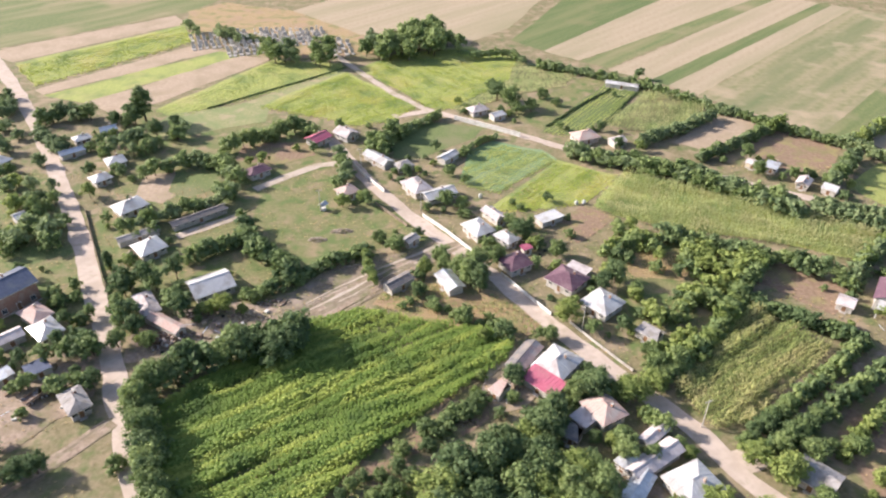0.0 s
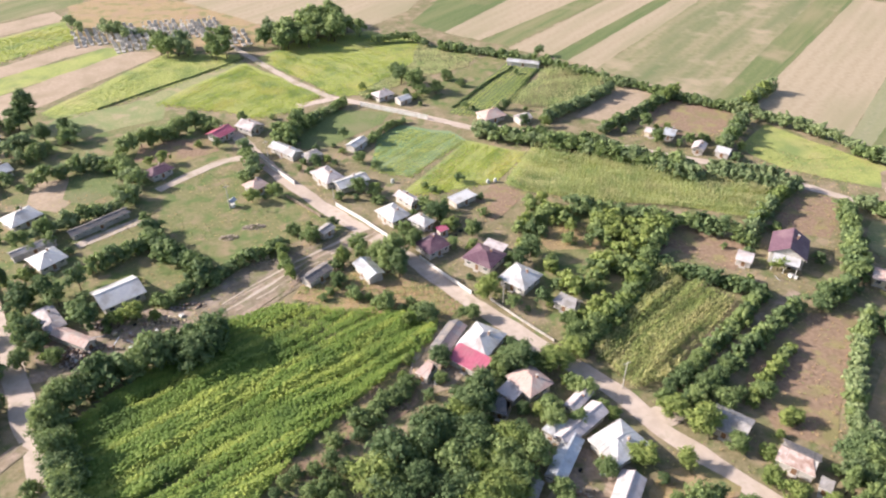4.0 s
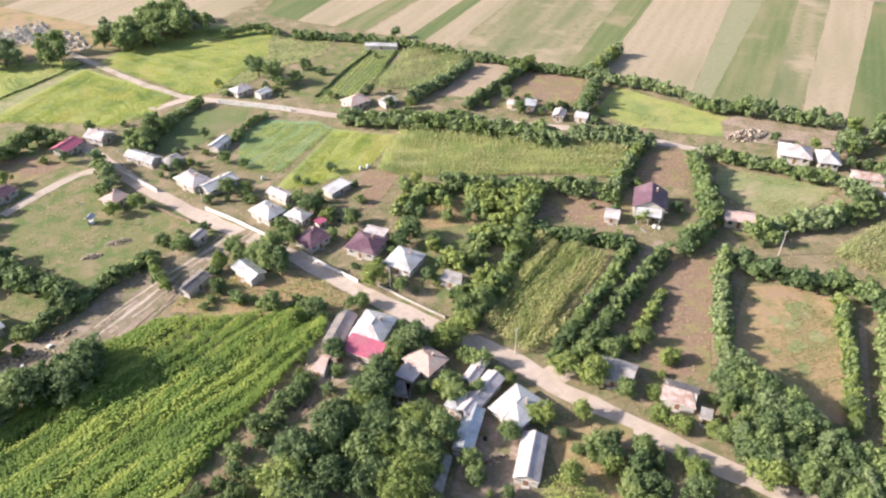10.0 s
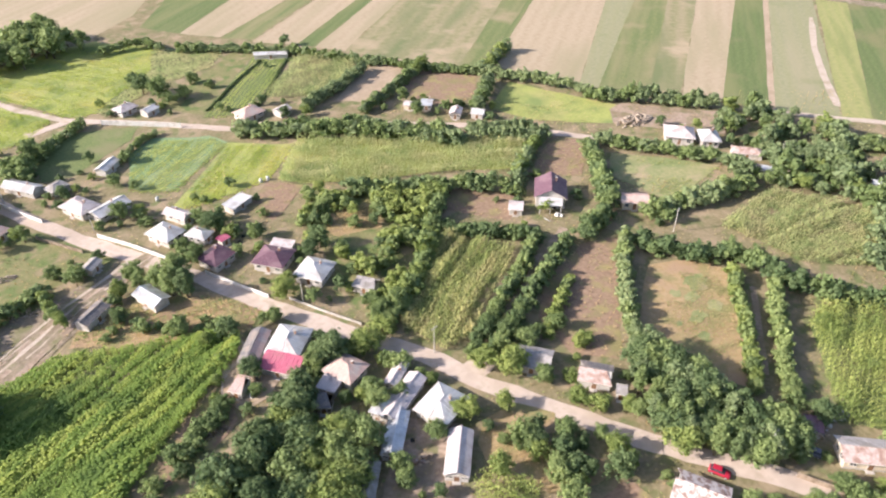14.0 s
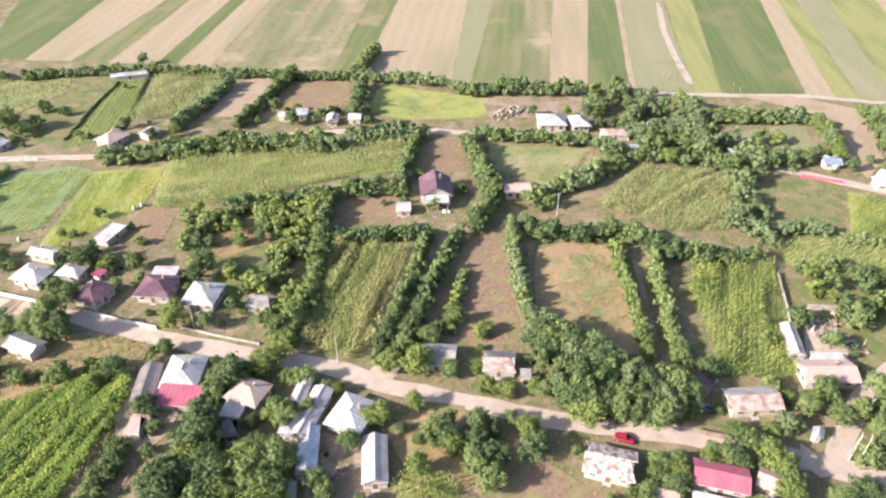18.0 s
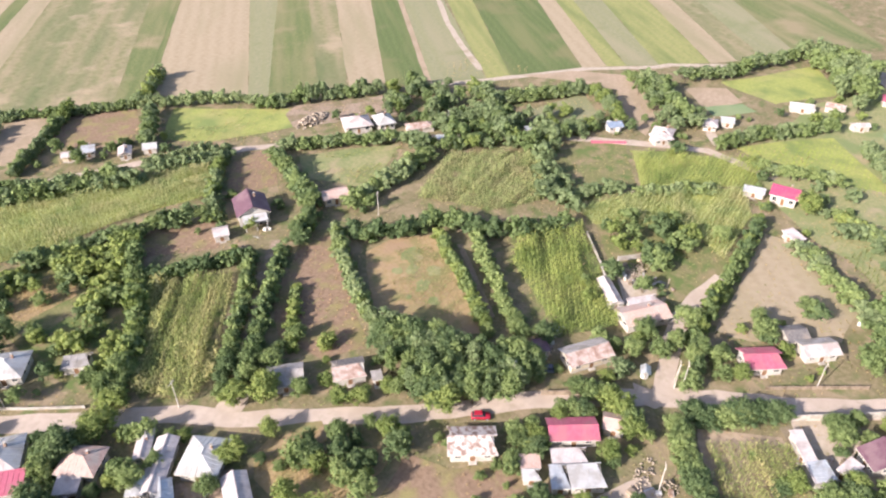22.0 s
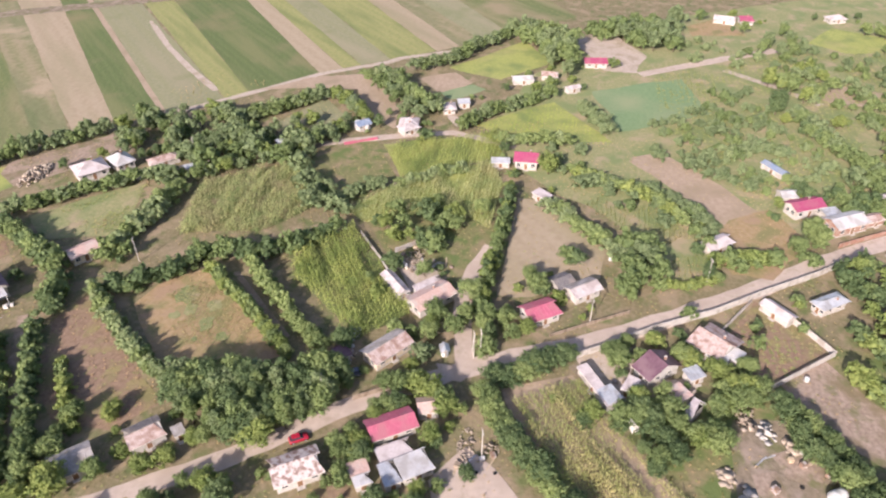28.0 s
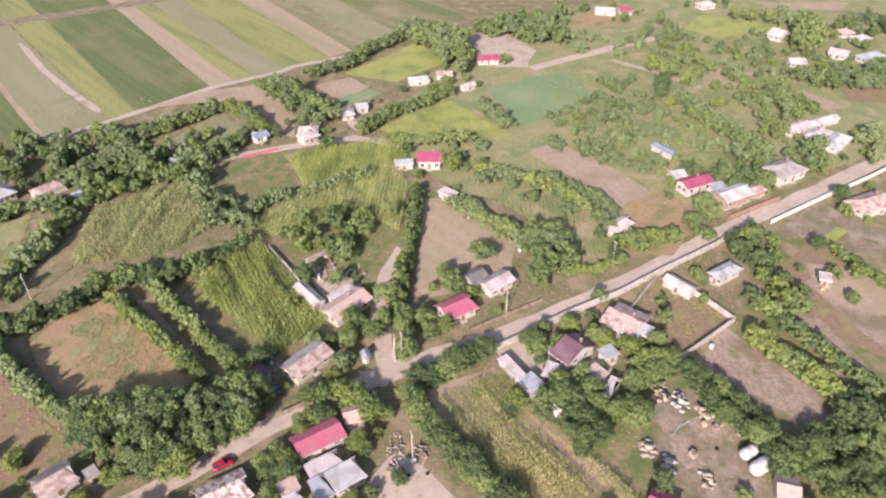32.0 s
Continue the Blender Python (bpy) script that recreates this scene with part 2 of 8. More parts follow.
    "tan_roof": surface("weathered_clay_tiles", (0.45, 0.315, 0.275), (0.55, 0.41, 0.365), 0.35, rough=0.85, c=(0.48, 0.41, 0.375), size2=2.5, bump=0.4),
    "pale_roof": surface("pale_cement_sheets", (0.47, 0.425, 0.425), (0.56, 0.515, 0.515), 0.5, rough=0.85, c=(0.38, 0.33, 0.32), size2=2.0, bump=0.3),
    "grey_roof": surface("grey_cement_sheets", (0.3, 0.285, 0.28), (0.4, 0.38, 0.37), 0.5, rough=0.85, c=(0.26, 0.24, 0.22), size2=2.0, bump=0.3),
    "dark_roof": surface("old_dark_sheets", (0.13, 0.125, 0.13), (0.2, 0.19, 0.19), 0.5, rough=0.85, c=(0.24, 0.21, 0.19), size2=2.0, bump=0.3),
    "rust_roof": surface("rusty_pale_sheets", (0.42, 0.33, 0.3), (0.52, 0.43, 0.4), 0.5, rough=0.8, c=(0.29, 0.19, 0.155), size2=1.4, bump=0.3, c_at=(0.44, 0.64)),
    "mottled": surface("patched_white_sheets", (0.5, 0.45, 0.43), (0.58, 0.53, 0.51), 0.5, rough=0.8, c=(0.26, 0.18, 0.155), size2=0.9, bump=0.3, c_at=(0.47, 0.6)),
    "white_wall": surface("lime_render", (0.482, 0.462, 0.427), (0.537, 0.517, 0.482), 0.6, c=(0.413, 0.379, 0.330), size2=2.0, bump=0.2),
    "cream_wall": surface("cream_render", (0.62, 0.54, 0.4), (0.7, 0.62, 0.48), 0.6, c=(0.52, 0.44, 0.33), size2=2.0, bump=0.2),
    "grey_wall": surface("grey_render", (0.42, 0.4, 0.37), (0.52, 0.49, 0.46), 0.6, c=(0.35, 0.31, 0.27), size2=2.0, bump=0.2),
    "brick": surface("red_brick", (0.29, 0.16, 0.115), (0.37, 0.22, 0.165), 0.25, c=(0.36, 0.26, 0.21), size2=1.5, bump=0.3),
    "wood": surface("grey_boards", (0.24, 0.19, 0.14), (0.34, 0.28, 0.22), 0.25, c=(0.18, 0.14, 0.1), size2=1.0, bump=0.4),
    "pale_wood": surface("pale_timber", (0.48, 0.38, 0.26), (0.6, 0.5, 0.36), 0.25, c=(0.35, 0.27, 0.18), size2=1.0, bump=0.4),
    "stone": surface("pale_rubble", (0.33, 0.275, 0.22), (0.44, 0.38, 0.31), 0.3, c=(0.28, 0.23, 0.18), size2=1.2, bump=0.5, vary=0.25),
    "concrete": surface("concrete", (0.45, 0.43, 0.4), (0.54, 0.51, 0.47), 0.5, c=(0.37, 0.34, 0.3), size2=1.5, bump=0.3),
    "white_paint": surface("white_paint", (0.646, 0.637, 0.612), (0.697, 0.689, 0.663), 0.5, c=(0.561, 0.535, 0.493), size2=1.2, bump=0.1),
    "trim": surface("painted_trim", (0.6, 0.57, 0.52), (0.68, 0.65, 0.6), 0.3, bump=0.1),
    "door_brown": surface("brown_door_paint", (0.2, 0.11, 0.06), (0.26, 0.15, 0.09), 0.3, bump=0.1),
    "glass": surface("window_glass", (0.03, 0.04, 0.05), (0.05, 0.06, 0.075), 1.0, rough=0.08, bump=0),
    "dark_hole": surface("dark_interior", (0.02, 0.018, 0.016), (0.03, 0.027, 0.024), 0.5, bump=0),
    "tyre": surface("tyre_rubber", (0.02, 0.02, 0.02), (0.03, 0.03, 0.03), 0.2, bump=0),
    "car_red": surface("red_car_paint", (0.36, 0.02, 0.045), (0.4, 0.025, 0.05), 1.0, rough=0.3, bump=0),
    "plastic": surface("white_plastic_sheet", (0.5, 0.52, 0.52), (0.6, 0.61, 0.6), 0.6, rough=0.35, c=(0.4, 0.41, 0.38), size2=1.0, bump=0.4),
    "scrap": surface("rusty_scrap", (0.16, 0.1, 0.07), (0.27, 0.19, 0.14), 0.3, c=(0.35, 0.33, 0.32), size2=0.7, bump=0.4, vary=0.4),
}


# ---- building helpers ----
def mesh_of(name, verts, faces, material, smooth=False):
    me = bpy.data.meshes.new(name)
    me.from_pydata([tuple(v) for v in verts], [], faces)
    me.materials.append(material)
    if smooth:
        me.shade_smooth()
    me.update()
    return me


def part(name, me, parent=None, label="", at=None):
    ob = new(name, me)
    if parent:
        ob.parent = parent
    if at is not None:
        ob.matrix_basis = at
    if label:
        tagged(ob, label)
    return ob


def empty(name, m, label, category, group=""):
    ob = new(name)
    ob.empty_display_size = 0.5
    ob.matrix_basis = m
    return tagged(ob, label, category, group)


BOX = [(0, 3, 2, 1), (4, 5, 6, 7), (0, 1, 5, 4), (1, 2, 6, 5), (2, 3, 7, 6), (3, 0, 4, 7)]


def box_verts(x0, y0, z0, x1, y1, z1):
    return [(x0, y0, z0), (x1, y0, z0), (x1, y1, z0), (x0, y1, z0), (x0, y0, z1), (x1, y0, z1), (x1, y1, z1), (x0, y1, z1)]


def box(name, x0, y0, z0, x1, y1, z1, material, bevel=0.0):
    if not bevel:
        return mesh_of(name, box_verts(x0, y0, z0, x1, y1, z1), BOX, material)
    bm = bmesh.new()
    vs = [bm.verts.new(v) for v in box_verts(x0, y0, z0, x1, y1, z1)]
    for f in BOX:
        bm.faces.new([vs[i] for i in f])
    bmesh.ops.bevel(bm, geom=bm.edges[:], offset=bevel, segments=1, affect="EDGES")
    me = bpy.data.meshes.new(name)
    bm.to_mesh(me)
    bm.free()
    me.materials.append(material)
    return me


def boxes(name, rows, material):
    verts, faces = [], []
    for r in rows:
        k = len(verts)
        verts += box_verts(*r)
        faces += [tuple(i + k for i in f) for f in BOX]
    return mesh_of(name, verts, faces, material)


def tube(rings, sides=7):
    """Verts and faces of a tapered tube along rings of (x, y, z, radius)."""
    verts, faces = [], []
    for x, y, z, r in rings:
        for i in range(sides):
            a = 2 * math.pi * i / sides
            verts.append((x + r * math.cos(a), y + r * math.sin(a), z))
    for k in range(len(rings) - 1):
        for i in range(sides):
            j = (i + 1) % sides
            faces.append((k * sides + i, k * sides + j, (k + 1) * sides + j, (k + 1) * sides + i))
    faces.append(tuple(range(len(verts) - sides, len(verts))))
    return verts, faces


def scatter(name, tv, tf, pos, turn, size, material, tilt=None):
    """One mesh of many copies of a small form: tv (n, 3), tf quads, at pos (k, 3)."""
    tv, tf, pos = np.asarray(tv, float), np.asarray(tf, int), np.asarray(pos, float)
    k, n = len(pos), len(tv)
    c, s = np.cos(turn)[:, None], np.sin(turn)[:, None]
    sz = np.asarray(size, float)
    sz = sz[:, None] if sz.ndim == 1 else sz
    v = np.empty((k, n, 3))
    p = tv[None] * (sz[:, None, :] if sz.shape[1] == 3 else sz[:, :, None])
    v[:, :, 0] = c * p[:, :, 0] - s * p[:, :, 1] + pos[:, 0:1]
    v[:, :, 1] = s * p[:, :, 0] + c * p[:, :, 1] + pos[:, 1:2]
    v[:, :, 2] = p[:, :, 2] + pos[:, 2:3]
    f = (tf[None] + (np.arange(k) * n)[:, None, None]).reshape(-1, tf.shape[1])
    return raw_mesh(name, v.reshape(-1, 3), f, material)


def raw_mesh(name, v, f, material):
    me = bpy.data.meshes.new(name)
    me.vertices.add(len(v))
    me.vertices.foreach_set("co", np.ascontiguousarray(v, dtype=np.float32).ravel())
    me.loops.add(f.size)
    me.loops.foreach_set("vertex_index", np.ascontiguousarray(f, dtype=np.int32).ravel())
    me.polygons.add(len(f))
    me.polygons.foreach_set("loop_start", np.arange(0, f.size, f.shape[1], dtype=np.int32))
    me.materials.append(material)
    me.update(calc_edges=True)
    return me


def inside(pts, x, y):
    hit = np.zeros(len(x), bool)
    n = len(pts)
    for i in range(n):
        (x0, y0), (x1, y1) = pts[i], pts[(i + 1) % n]
        if y0 == y1:
            continue
        cross = (y0 > y) != (y1 > y)
        hit ^= cross & (x < (x1 - x0) * (y - y0) / (y1 - y0) + x0)
    return hit


# ---- ground, fields, roads ----
def ground():
    n, far = 40, 3000.0
    bm = bmesh.new()
    bmesh.ops.create_grid(bm, x_segments=n, y_segments=n, size=far)
    me = bpy.data.meshes.new("ground")
    bm.to_mesh(me)
    bm.free()
    me.materials.append(M["ground"])
    tagged(new("ground", me), "dry grassy village ground with bare patches", "ground", kind="structure")


LAYER, OFF, HOMES, SITES = [0.01], [], [], []


def outline(pts, step, wobble):
    out = []
    n = len(pts)
    for i in range(n):
        a, b = Vector(pts[i]), Vector(pts[(i + 1) % n])
        d = b - a
        k = max(1, int(d.length / step))
        side = Vector((-d.y, d.x)).normalized() if d.length > 0 else Vector((0, 0))
        for j in range(k):
            p = a + d * (j / k)
            w = noise.noise(Vector((p.x * 0.06, p.y * 0.06, 3.1))) * wobble + noise.noise(Vector((p.x * 0.3, p.y * 0.3, 8.1))) * 0.25
            out.append(p + side * w)
    return out


def field(name, label, pts, mat, wobble=0.7):
    LAYER[0] += 0.0006
    edge = outline(pts, 3.0, wobble)
    me = mesh_of(name, [(p.x, p.y, LAYER[0]) for p in edge], [tuple(range(len(edge)))], M[mat])
    if me.polygons[0].normal.z < 0:
        me.flip_normals()
    return tagged(new(name, me), label, "field", kind="structure")


def road(name, label, pts, width, mat, wobble=0.5, lift=0.0):
    """A strip along a line, with worn, uneven edges."""
    LAYER[0] += 0.0006
    line = []
    OFF.extend((pts[i], pts[i + 1], width / 2 + 0.4) for i in range(len(pts) - 1))
    for i in range(len(pts) - 1):
        a, b = Vector(pts[i]), Vector(pts[i + 1])
        k = max(1, int((b - a).length / 2.5))
        line += [a + (b - a) * (j / k) for j in range(k)]
    line.append(Vector(pts[-1]))
    verts, faces = [], []
    for i, p in enumerate(line):
        d = line[min(i + 2, len(line) - 1)] - line[max(i - 2, 0)]
        s = Vector((-d.y, d.x)).normalized()
        for k, e in ((1, 0.0), (-1, 7.7)):
            w = width / 2 + noise.noise(Vector((p.x * 0.2, p.y * 0.2, e))) * wobble
            q = p + s * (w * k)
            verts.append((q.x, q.y, LAYER[0] + lift))
        if i:
            faces.append((2 * i - 2, 2 * i - 1, 2 * i + 1, 2 * i))
    me = mesh_of(name, verts, faces, M[mat])
    if me.polygons[0].normal.z < 0:
        me.flip_normals()
    return tagged(new(name, me), label, "road", kind="structure")


def blade(bend, width, length, turn, z0, rise):
    """A leaf of two quads that bows outwards."""
    c, s = math.cos(turn), math.sin(turn)
    out = []
    for r, z, w in ((0.02, z0, 0.5), (length * 0.5, z0 + rise, 1.0), (length, z0 + rise - bend, 0.25)):
        for k in (-1, 1):
            x, y = r, k * width * w / 2
            out.append((c * x - s * y, s * x + c * y, z))
    return out, [(0, 1, 3, 2), (2, 3, 5, 4)]


def plant(rows):
    v, f = [], []
    for r in rows:
        a, b = blade(*r)
        f += [tuple(i + len(v) for i in q) for q in b]
        v += a
    return v, f


PLANTS = {
    "corn": plant([(0.25, 0.16, 0.75, 0.3 + 2.4 * i, 0.25 + 0.27 * i, 0.5) for i in range(6)] + [(0.02, 0.12, 0.25, 1.0, 1.5, 0.5)]),
    "sunflower": plant([(0.14, 0.32, 0.52, 0.4 + 2.2 * i, 0.45 + 0.15 * i, 0.16) for i in range(6)]),
    "low": plant([(0.09, 0.28, 0.58, 0.2 + 1.3 * i, 0.02, 0.14) for i in range(5)]),
    "tuft": plant([(0.1, 0.085, 0.34 + 0.05 * (i % 3), 0.2 + 1.3 * i, 0.0, 0.42) for i in range(5)]),
}


def off_roads(x, y, more=0.0):
    ok = np.ones(len(x), bool)
    for (ax, ay), (bx, by), w in OFF:
        dx, dy = bx - ax, by - ay
        t = np.clip(((x - ax) * dx + (y - ay) * dy) / max(0.01, dx * dx + dy * dy), 0, 1)
        ok &= (x - ax - t * dx) ** 2 + (y - ay - t * dy) ** 2 > (w + more) ** 2
    return ok


def crop(name, label, pts, kind, mat, row=1.0, gap=0.8, angle=0.0, height=1.0, gaps=0.0, clear=False):
    """Plants in rows over a plot."""
    rng = np.random.default_rng(int(abs(pts[0][0] * 13 + pts[0][1] * 7)))
    a = math.radians(angle)
    P2 = np.array(pts)
    u, w = np.array((math.cos(a), math.sin(a))), np.array((-math.sin(a), math.cos(a)))
    pu, pw = P2 @ u, P2 @ w
    gu, gw = np.meshgrid(np.arange(pu.min(), pu.max(), gap), np.arange(pw.min(), pw.max(), row))
    gu, gw = gu.ravel() + rng.normal(0, gap * 0.22, gu.size), gw.ravel() + rng.normal(0, row * 0.13, gw.size)
    x, y = gu * u[0] + gw * w[0], gu * u[1] + gw * w[1]
    edge = [tuple(p) for p in outline(pts, 3.0, 0.9)]
    keep = inside(edge, x, y)
    if gaps:
        bare = np.array([noise.noise(Vector((p * 0.08, q * 0.08, 5.0))) for p, q in zip(x, y)])
        keep &= bare > gaps - 0.55
    if clear:
        keep &= off_roads(x, y)
    x, y, gu, gw = x[keep], y[keep], gu[keep], gw[keep]
    wave = np.array([noise.noise(Vector((p * 0.05, q * 0.5, 2.0))) for p, q in zip(gu, gw)])
    if kind in ("corn", "sunflower"):
        thin = wave + rng.normal(0, 0.12, len(x)) > -0.42
        x, y, wave = x[thin], y[thin], wave[thin]
    h = height * (1 + 0.6 * wave) * rng.uniform(0.86, 1.12, len(x)) * np.array([1 + 0.3 * noise.noise(Vector((p * 0.11, q * 0.11, 9.0))) for p, q in zip(x, y)])
    tv, tf = PLANTS[kind]
    me = scatter(name, tv, tf, np.stack([x, y, np.zeros(len(x))], 1), rng.uniform(0, 6.28, len(x)), h, M[mat])
    return tagged(new(name, me), label, "crop", kind="stuff")


# ---- trees and bushes ----
def lump(center, radius, rng, squash=0.85):
    """A rough low ball, inner body of a clump of leaves."""
    bm = bmesh.new()
    bmesh.ops.create_icosphere(bm, subdivisions=1, radius=1.0)
    off = rng.uniform(0, 50)
    v = np.array([(np.array(p.co) * (0.82 + 0.35 * noise.noise(p.co * 1.7 + Vector((off, 0, 0)))) * np.array((1, 1, squash)) * radius + center) for p in bm.verts])
    f = np.array([[q.index for q in g.verts] for g in bm.faces])
    bm.free()
    return v, f


def foliage(clumps, leaf, count, rng):
    """Crown: inner bodies and leaves all over them; verts and triangles. clumps: (x, y, z, radius)."""
    V, F, k = [], [], 0
    for x, y, z, r in clumps:
        v, f = lump(np.array((x, y, z)), r * 0.68, rng)
        V.append(v)
        F.append(f + k)
        k += len(v)
    C = np.array(clumps)
    pick = rng.choice(len(C), count, p=C[:, 3] ** 2 / (C[:, 3] ** 2).sum())
    d = rng.normal(size=(count, 3))
    d[:, 2] += 0.45
    d /= np.linalg.norm(d, axis=1, keepdims=True)
    pos = C[pick, :3] + d * C[pick, 3:4] * rng.uniform(0.6, 1.3, (count, 1)) * np.array((1, 1, 0.88))
    nrm = d + rng.normal(0, 0.4, (count, 3))
    nrm /= np.linalg.norm(nrm, axis=1, keepdims=True)
    a = np.cross(nrm, rng.normal(size=(count, 3)))
    a /= np.linalg.norm(a, axis=1, keepdims=True)
    b = np.cross(nrm, a)
    s = leaf * rng.uniform(0.55, 1.3, (count, 1))
    q = np.stack([pos + a * s, pos - a * s * 0.6 + b * s * 0.75, pos - a * s * 0.6 - b * s * 0.75 + nrm * s * 0.2], 1).reshape(-1, 3)
    V.append(q)
    F.append(np.arange(count * 3).reshape(-1, 3) + k)
    return np.concatenate(V), np.concatenate(F)


SHAPES = {  # kind: (height, crown radius, crown base, clumps, leaves)
    "round": (6.0, 2.9, 1.4, 30, 2200),
    "tall": (8.0, 2.0, 1.2, 30, 2000),
    "spread": (5.0, 3.2, 1.4, 30, 2100),
    "bush": (2.6, 1.7, 0.15, 16, 1000),
    "thicket": (3.6, 2.2, 0.2, 22, 1600),
}
LEAVES = {"mid": "mid-green", "dark": "dark green", "lime": "yellow-green", "grey": "grey-green"}
PROTO, FAR, HEAP = {}, {}, []
NEAR = 114.0                     # past this far from the plan's origin hedges and woods are joined
WHAT = {"round": "round-crowned tree with %s leaves", "tall": "tall narrow tree with %s leaves", "spread": "low spreading fruit tree with %s leaves",
        "bush": "dense bush with %s leaves", "thicket": "tall tangled shrub with %s leaves"}


def crown_clumps(shape, rng, n):
    h, r, base, _, _ = SHAPES[shape]
    clumps = []
    core = max(3, n // 5)
    for i in range(core):          # the full inner mass
        t = (i + 0.5) / core
        a = 2.4 * i + rng.uniform(-0.5, 0.5)
        q = r * rng.uniform(0.15, 0.35)
        clumps.append((q * math.cos(a), q * math.sin(a), base + (h - base) * (0.2 + 0.52 * t), r * rng.uniform(0.42, 0.52)))
    for i in range(n):             # sprays over its outside
        t = (i + 0.5) / n
        z = base + (h - base) * (0.1 + 0.8 * t)
        reach = r * (0.86 * math.sin(math.pi * (0.25 + 0.62 * t)) if shape != "tall" else 0.72 * math.sin(math.pi * (0.2 + 0.7 * t)))
        a = 2.4 * i + rng.uniform(-0.5, 0.5)
        q = reach * rng.uniform(0.55, 1.12)
        clumps.append((q * math.cos(a), q * math.sin(a), z + rng.uniform(-0.06, 0.06) * h, r * rng.uniform(0.17, 0.34)))
    clumps.append((0, 0, h - r * 0.3, r * 0.28))
    return clumps


def make_tree(shape, tone, seed):
    h, r, base, n, count = SHAPES[shape]
    rng = np.random.default_rng(seed)
    bushy = shape in ("bush", "thicket")
    name = "bush" if bushy else "tree"
    root = new(name)
    clumps = crown_clumps(shape, rng, n)
    v, f = [], []

    def add(rings, sides):
        a, b = tube(rings, sides)
        f.extend(tuple(i + len(v) for i in g) for g in b)
        v.extend(a)

    if bushy:
        for i in range(4):
            c = clumps[i * 3]
            add([(0.15 * c[0], 0.15 * c[1], -0.1, 0.06), (0.5 * c[0], 0.5 * c[1], c[2] * 0.6, 0.04), (c[0], c[1], c[2], 0.02)], 4)
    else:
        add([(0, 0, -0.2, 0.26), (0.04, 0.02, base * 0.6, 0.2), (0.1, 0.05, base + 0.6, 0.17), (0.05, 0, h * 0.7, 0.07)], 7)
        for c in clumps[3::6]:
            add([(0.05, 0, base + 0.3, 0.11), (c[0] * 0.55, c[1] * 0.55, base + (c[2] - base) * 0.6, 0.07), (c[0], c[1], c[2], 0.03)], 4)
    part("stems" if bushy else "trunk", mesh_of("trunk", v, f, M["bark"], True), root)
    cv, cf = foliage(clumps, 0.22 if not bushy else 0.18, count, rng)
    part("crown", raw_mesh("crown", cv, cf, M["leaf_" + tone]), root)
    tagged(root, WHAT[shape] % LEAVES[tone] + " on the grass", name)
    return root


def far_form(shape, k):
    """A lighter crown with its trunk for joined woods: verts, triangles, and how many of these are bark."""
    if (shape, k) not in FAR:
        h, r, base, n, count = SHAPES[shape]
        rng = np.random.default_rng(k * 17 + len(shape))
        tv, tf = tube([(0, 0, -0.1, 0.2), (0, 0, h * 0.6, 0.06)], 3)
        cv, cf = foliage(crown_clumps(shape, rng, 9), 0.42 if r > 1.8 else 0.36, count * 11 // 50, rng)
        tri = []
        for g in tf:
            tri += [(g[0], g[i], g[i + 1]) for i in range(1, len(g) - 1)]
        FAR[(shape, k)] = (np.concatenate([np.array(tv), cv]), np.concatenate([np.array(tri), cf + len(tv)]), len(tri))
    return FAR[(shape, k)]


def flush(name, label, category):
    """Joins the far plants that wait in HEAP into one object."""
    if not HEAP:
        return
    tones = ["bark"] + sorted({t[2] for t in HEAP})
    V, F, I, n = [], [], [], 0
    for shape, k, tone, m in HEAP:
        v, f, bark = far_form(shape, k)
        a = np.array(m)
        V.append(v @ a[:3, :3].T + a[:3, 3])
        F.append(f + n)
        ids = np.full(len(f), tones.index(tone))
        ids[:bark] = 0
        I.append(ids)
        n += len(v)
    me = raw_mesh(name, np.concatenate(V), np.concatenate(F), M["bark"])
    for t in tones[1:]:
        me.materials.append(M["leaf_" + t])
    me.polygons.foreach_set("material_index", np.concatenate(I).astype(np.int32))
    tagged(new(name, me), label, category, kind="stuff")
    HEAP.clear()


def built_over(x, y, margin):
    """Whether a house stands there."""
    for hx, hy, yaw, a, b in SITES:
        dx, dy = x - hx, y - hy
        if abs(dx * math.cos(yaw) + dy * math.sin(yaw)) < a + margin and abs(dy * math.cos(yaw) - dx * math.sin(yaw)) < b + margin:
            return True
    return False


def tree(x, y, height, shape="round", tone="mid", wide=1.0, rng=random, label="", group=""):
    k = rng.randrange(3 if shape in ("round", "bush", "thicket") else 2)
    key = (shape, tone, k)
    s = height / SHAPES[shape][0]
    w = s * wide
    m = pose(x, y, 0, 0, 0, rng.uniform(0, 360)) @ Matrix.Diagonal((w * rng.uniform(0.9, 1.1), w * rng.uniform(0.9, 1.1), s, 1))
    if group and built_over(x, y, 0.4 * w * SHAPES[shape][1]):
        return None
    if group and math.hypot(x, y) > NEAR:
        HEAP.append((shape, k, tone, m))
        return None
    if key not in PROTO:
        ob = PROTO[key] = make_tree(shape, tone, 11 * k + len(shape) * 7 + len(tone))
        ob.matrix_basis = m
    else:
        src = PROTO[key]
        keep = src.matrix_basis.copy()
        src.matrix_basis = Matrix.Identity(4)
        ob = copy_thing(src, m)
        src.matrix_basis = keep
    return tagged(ob, label, group=group)


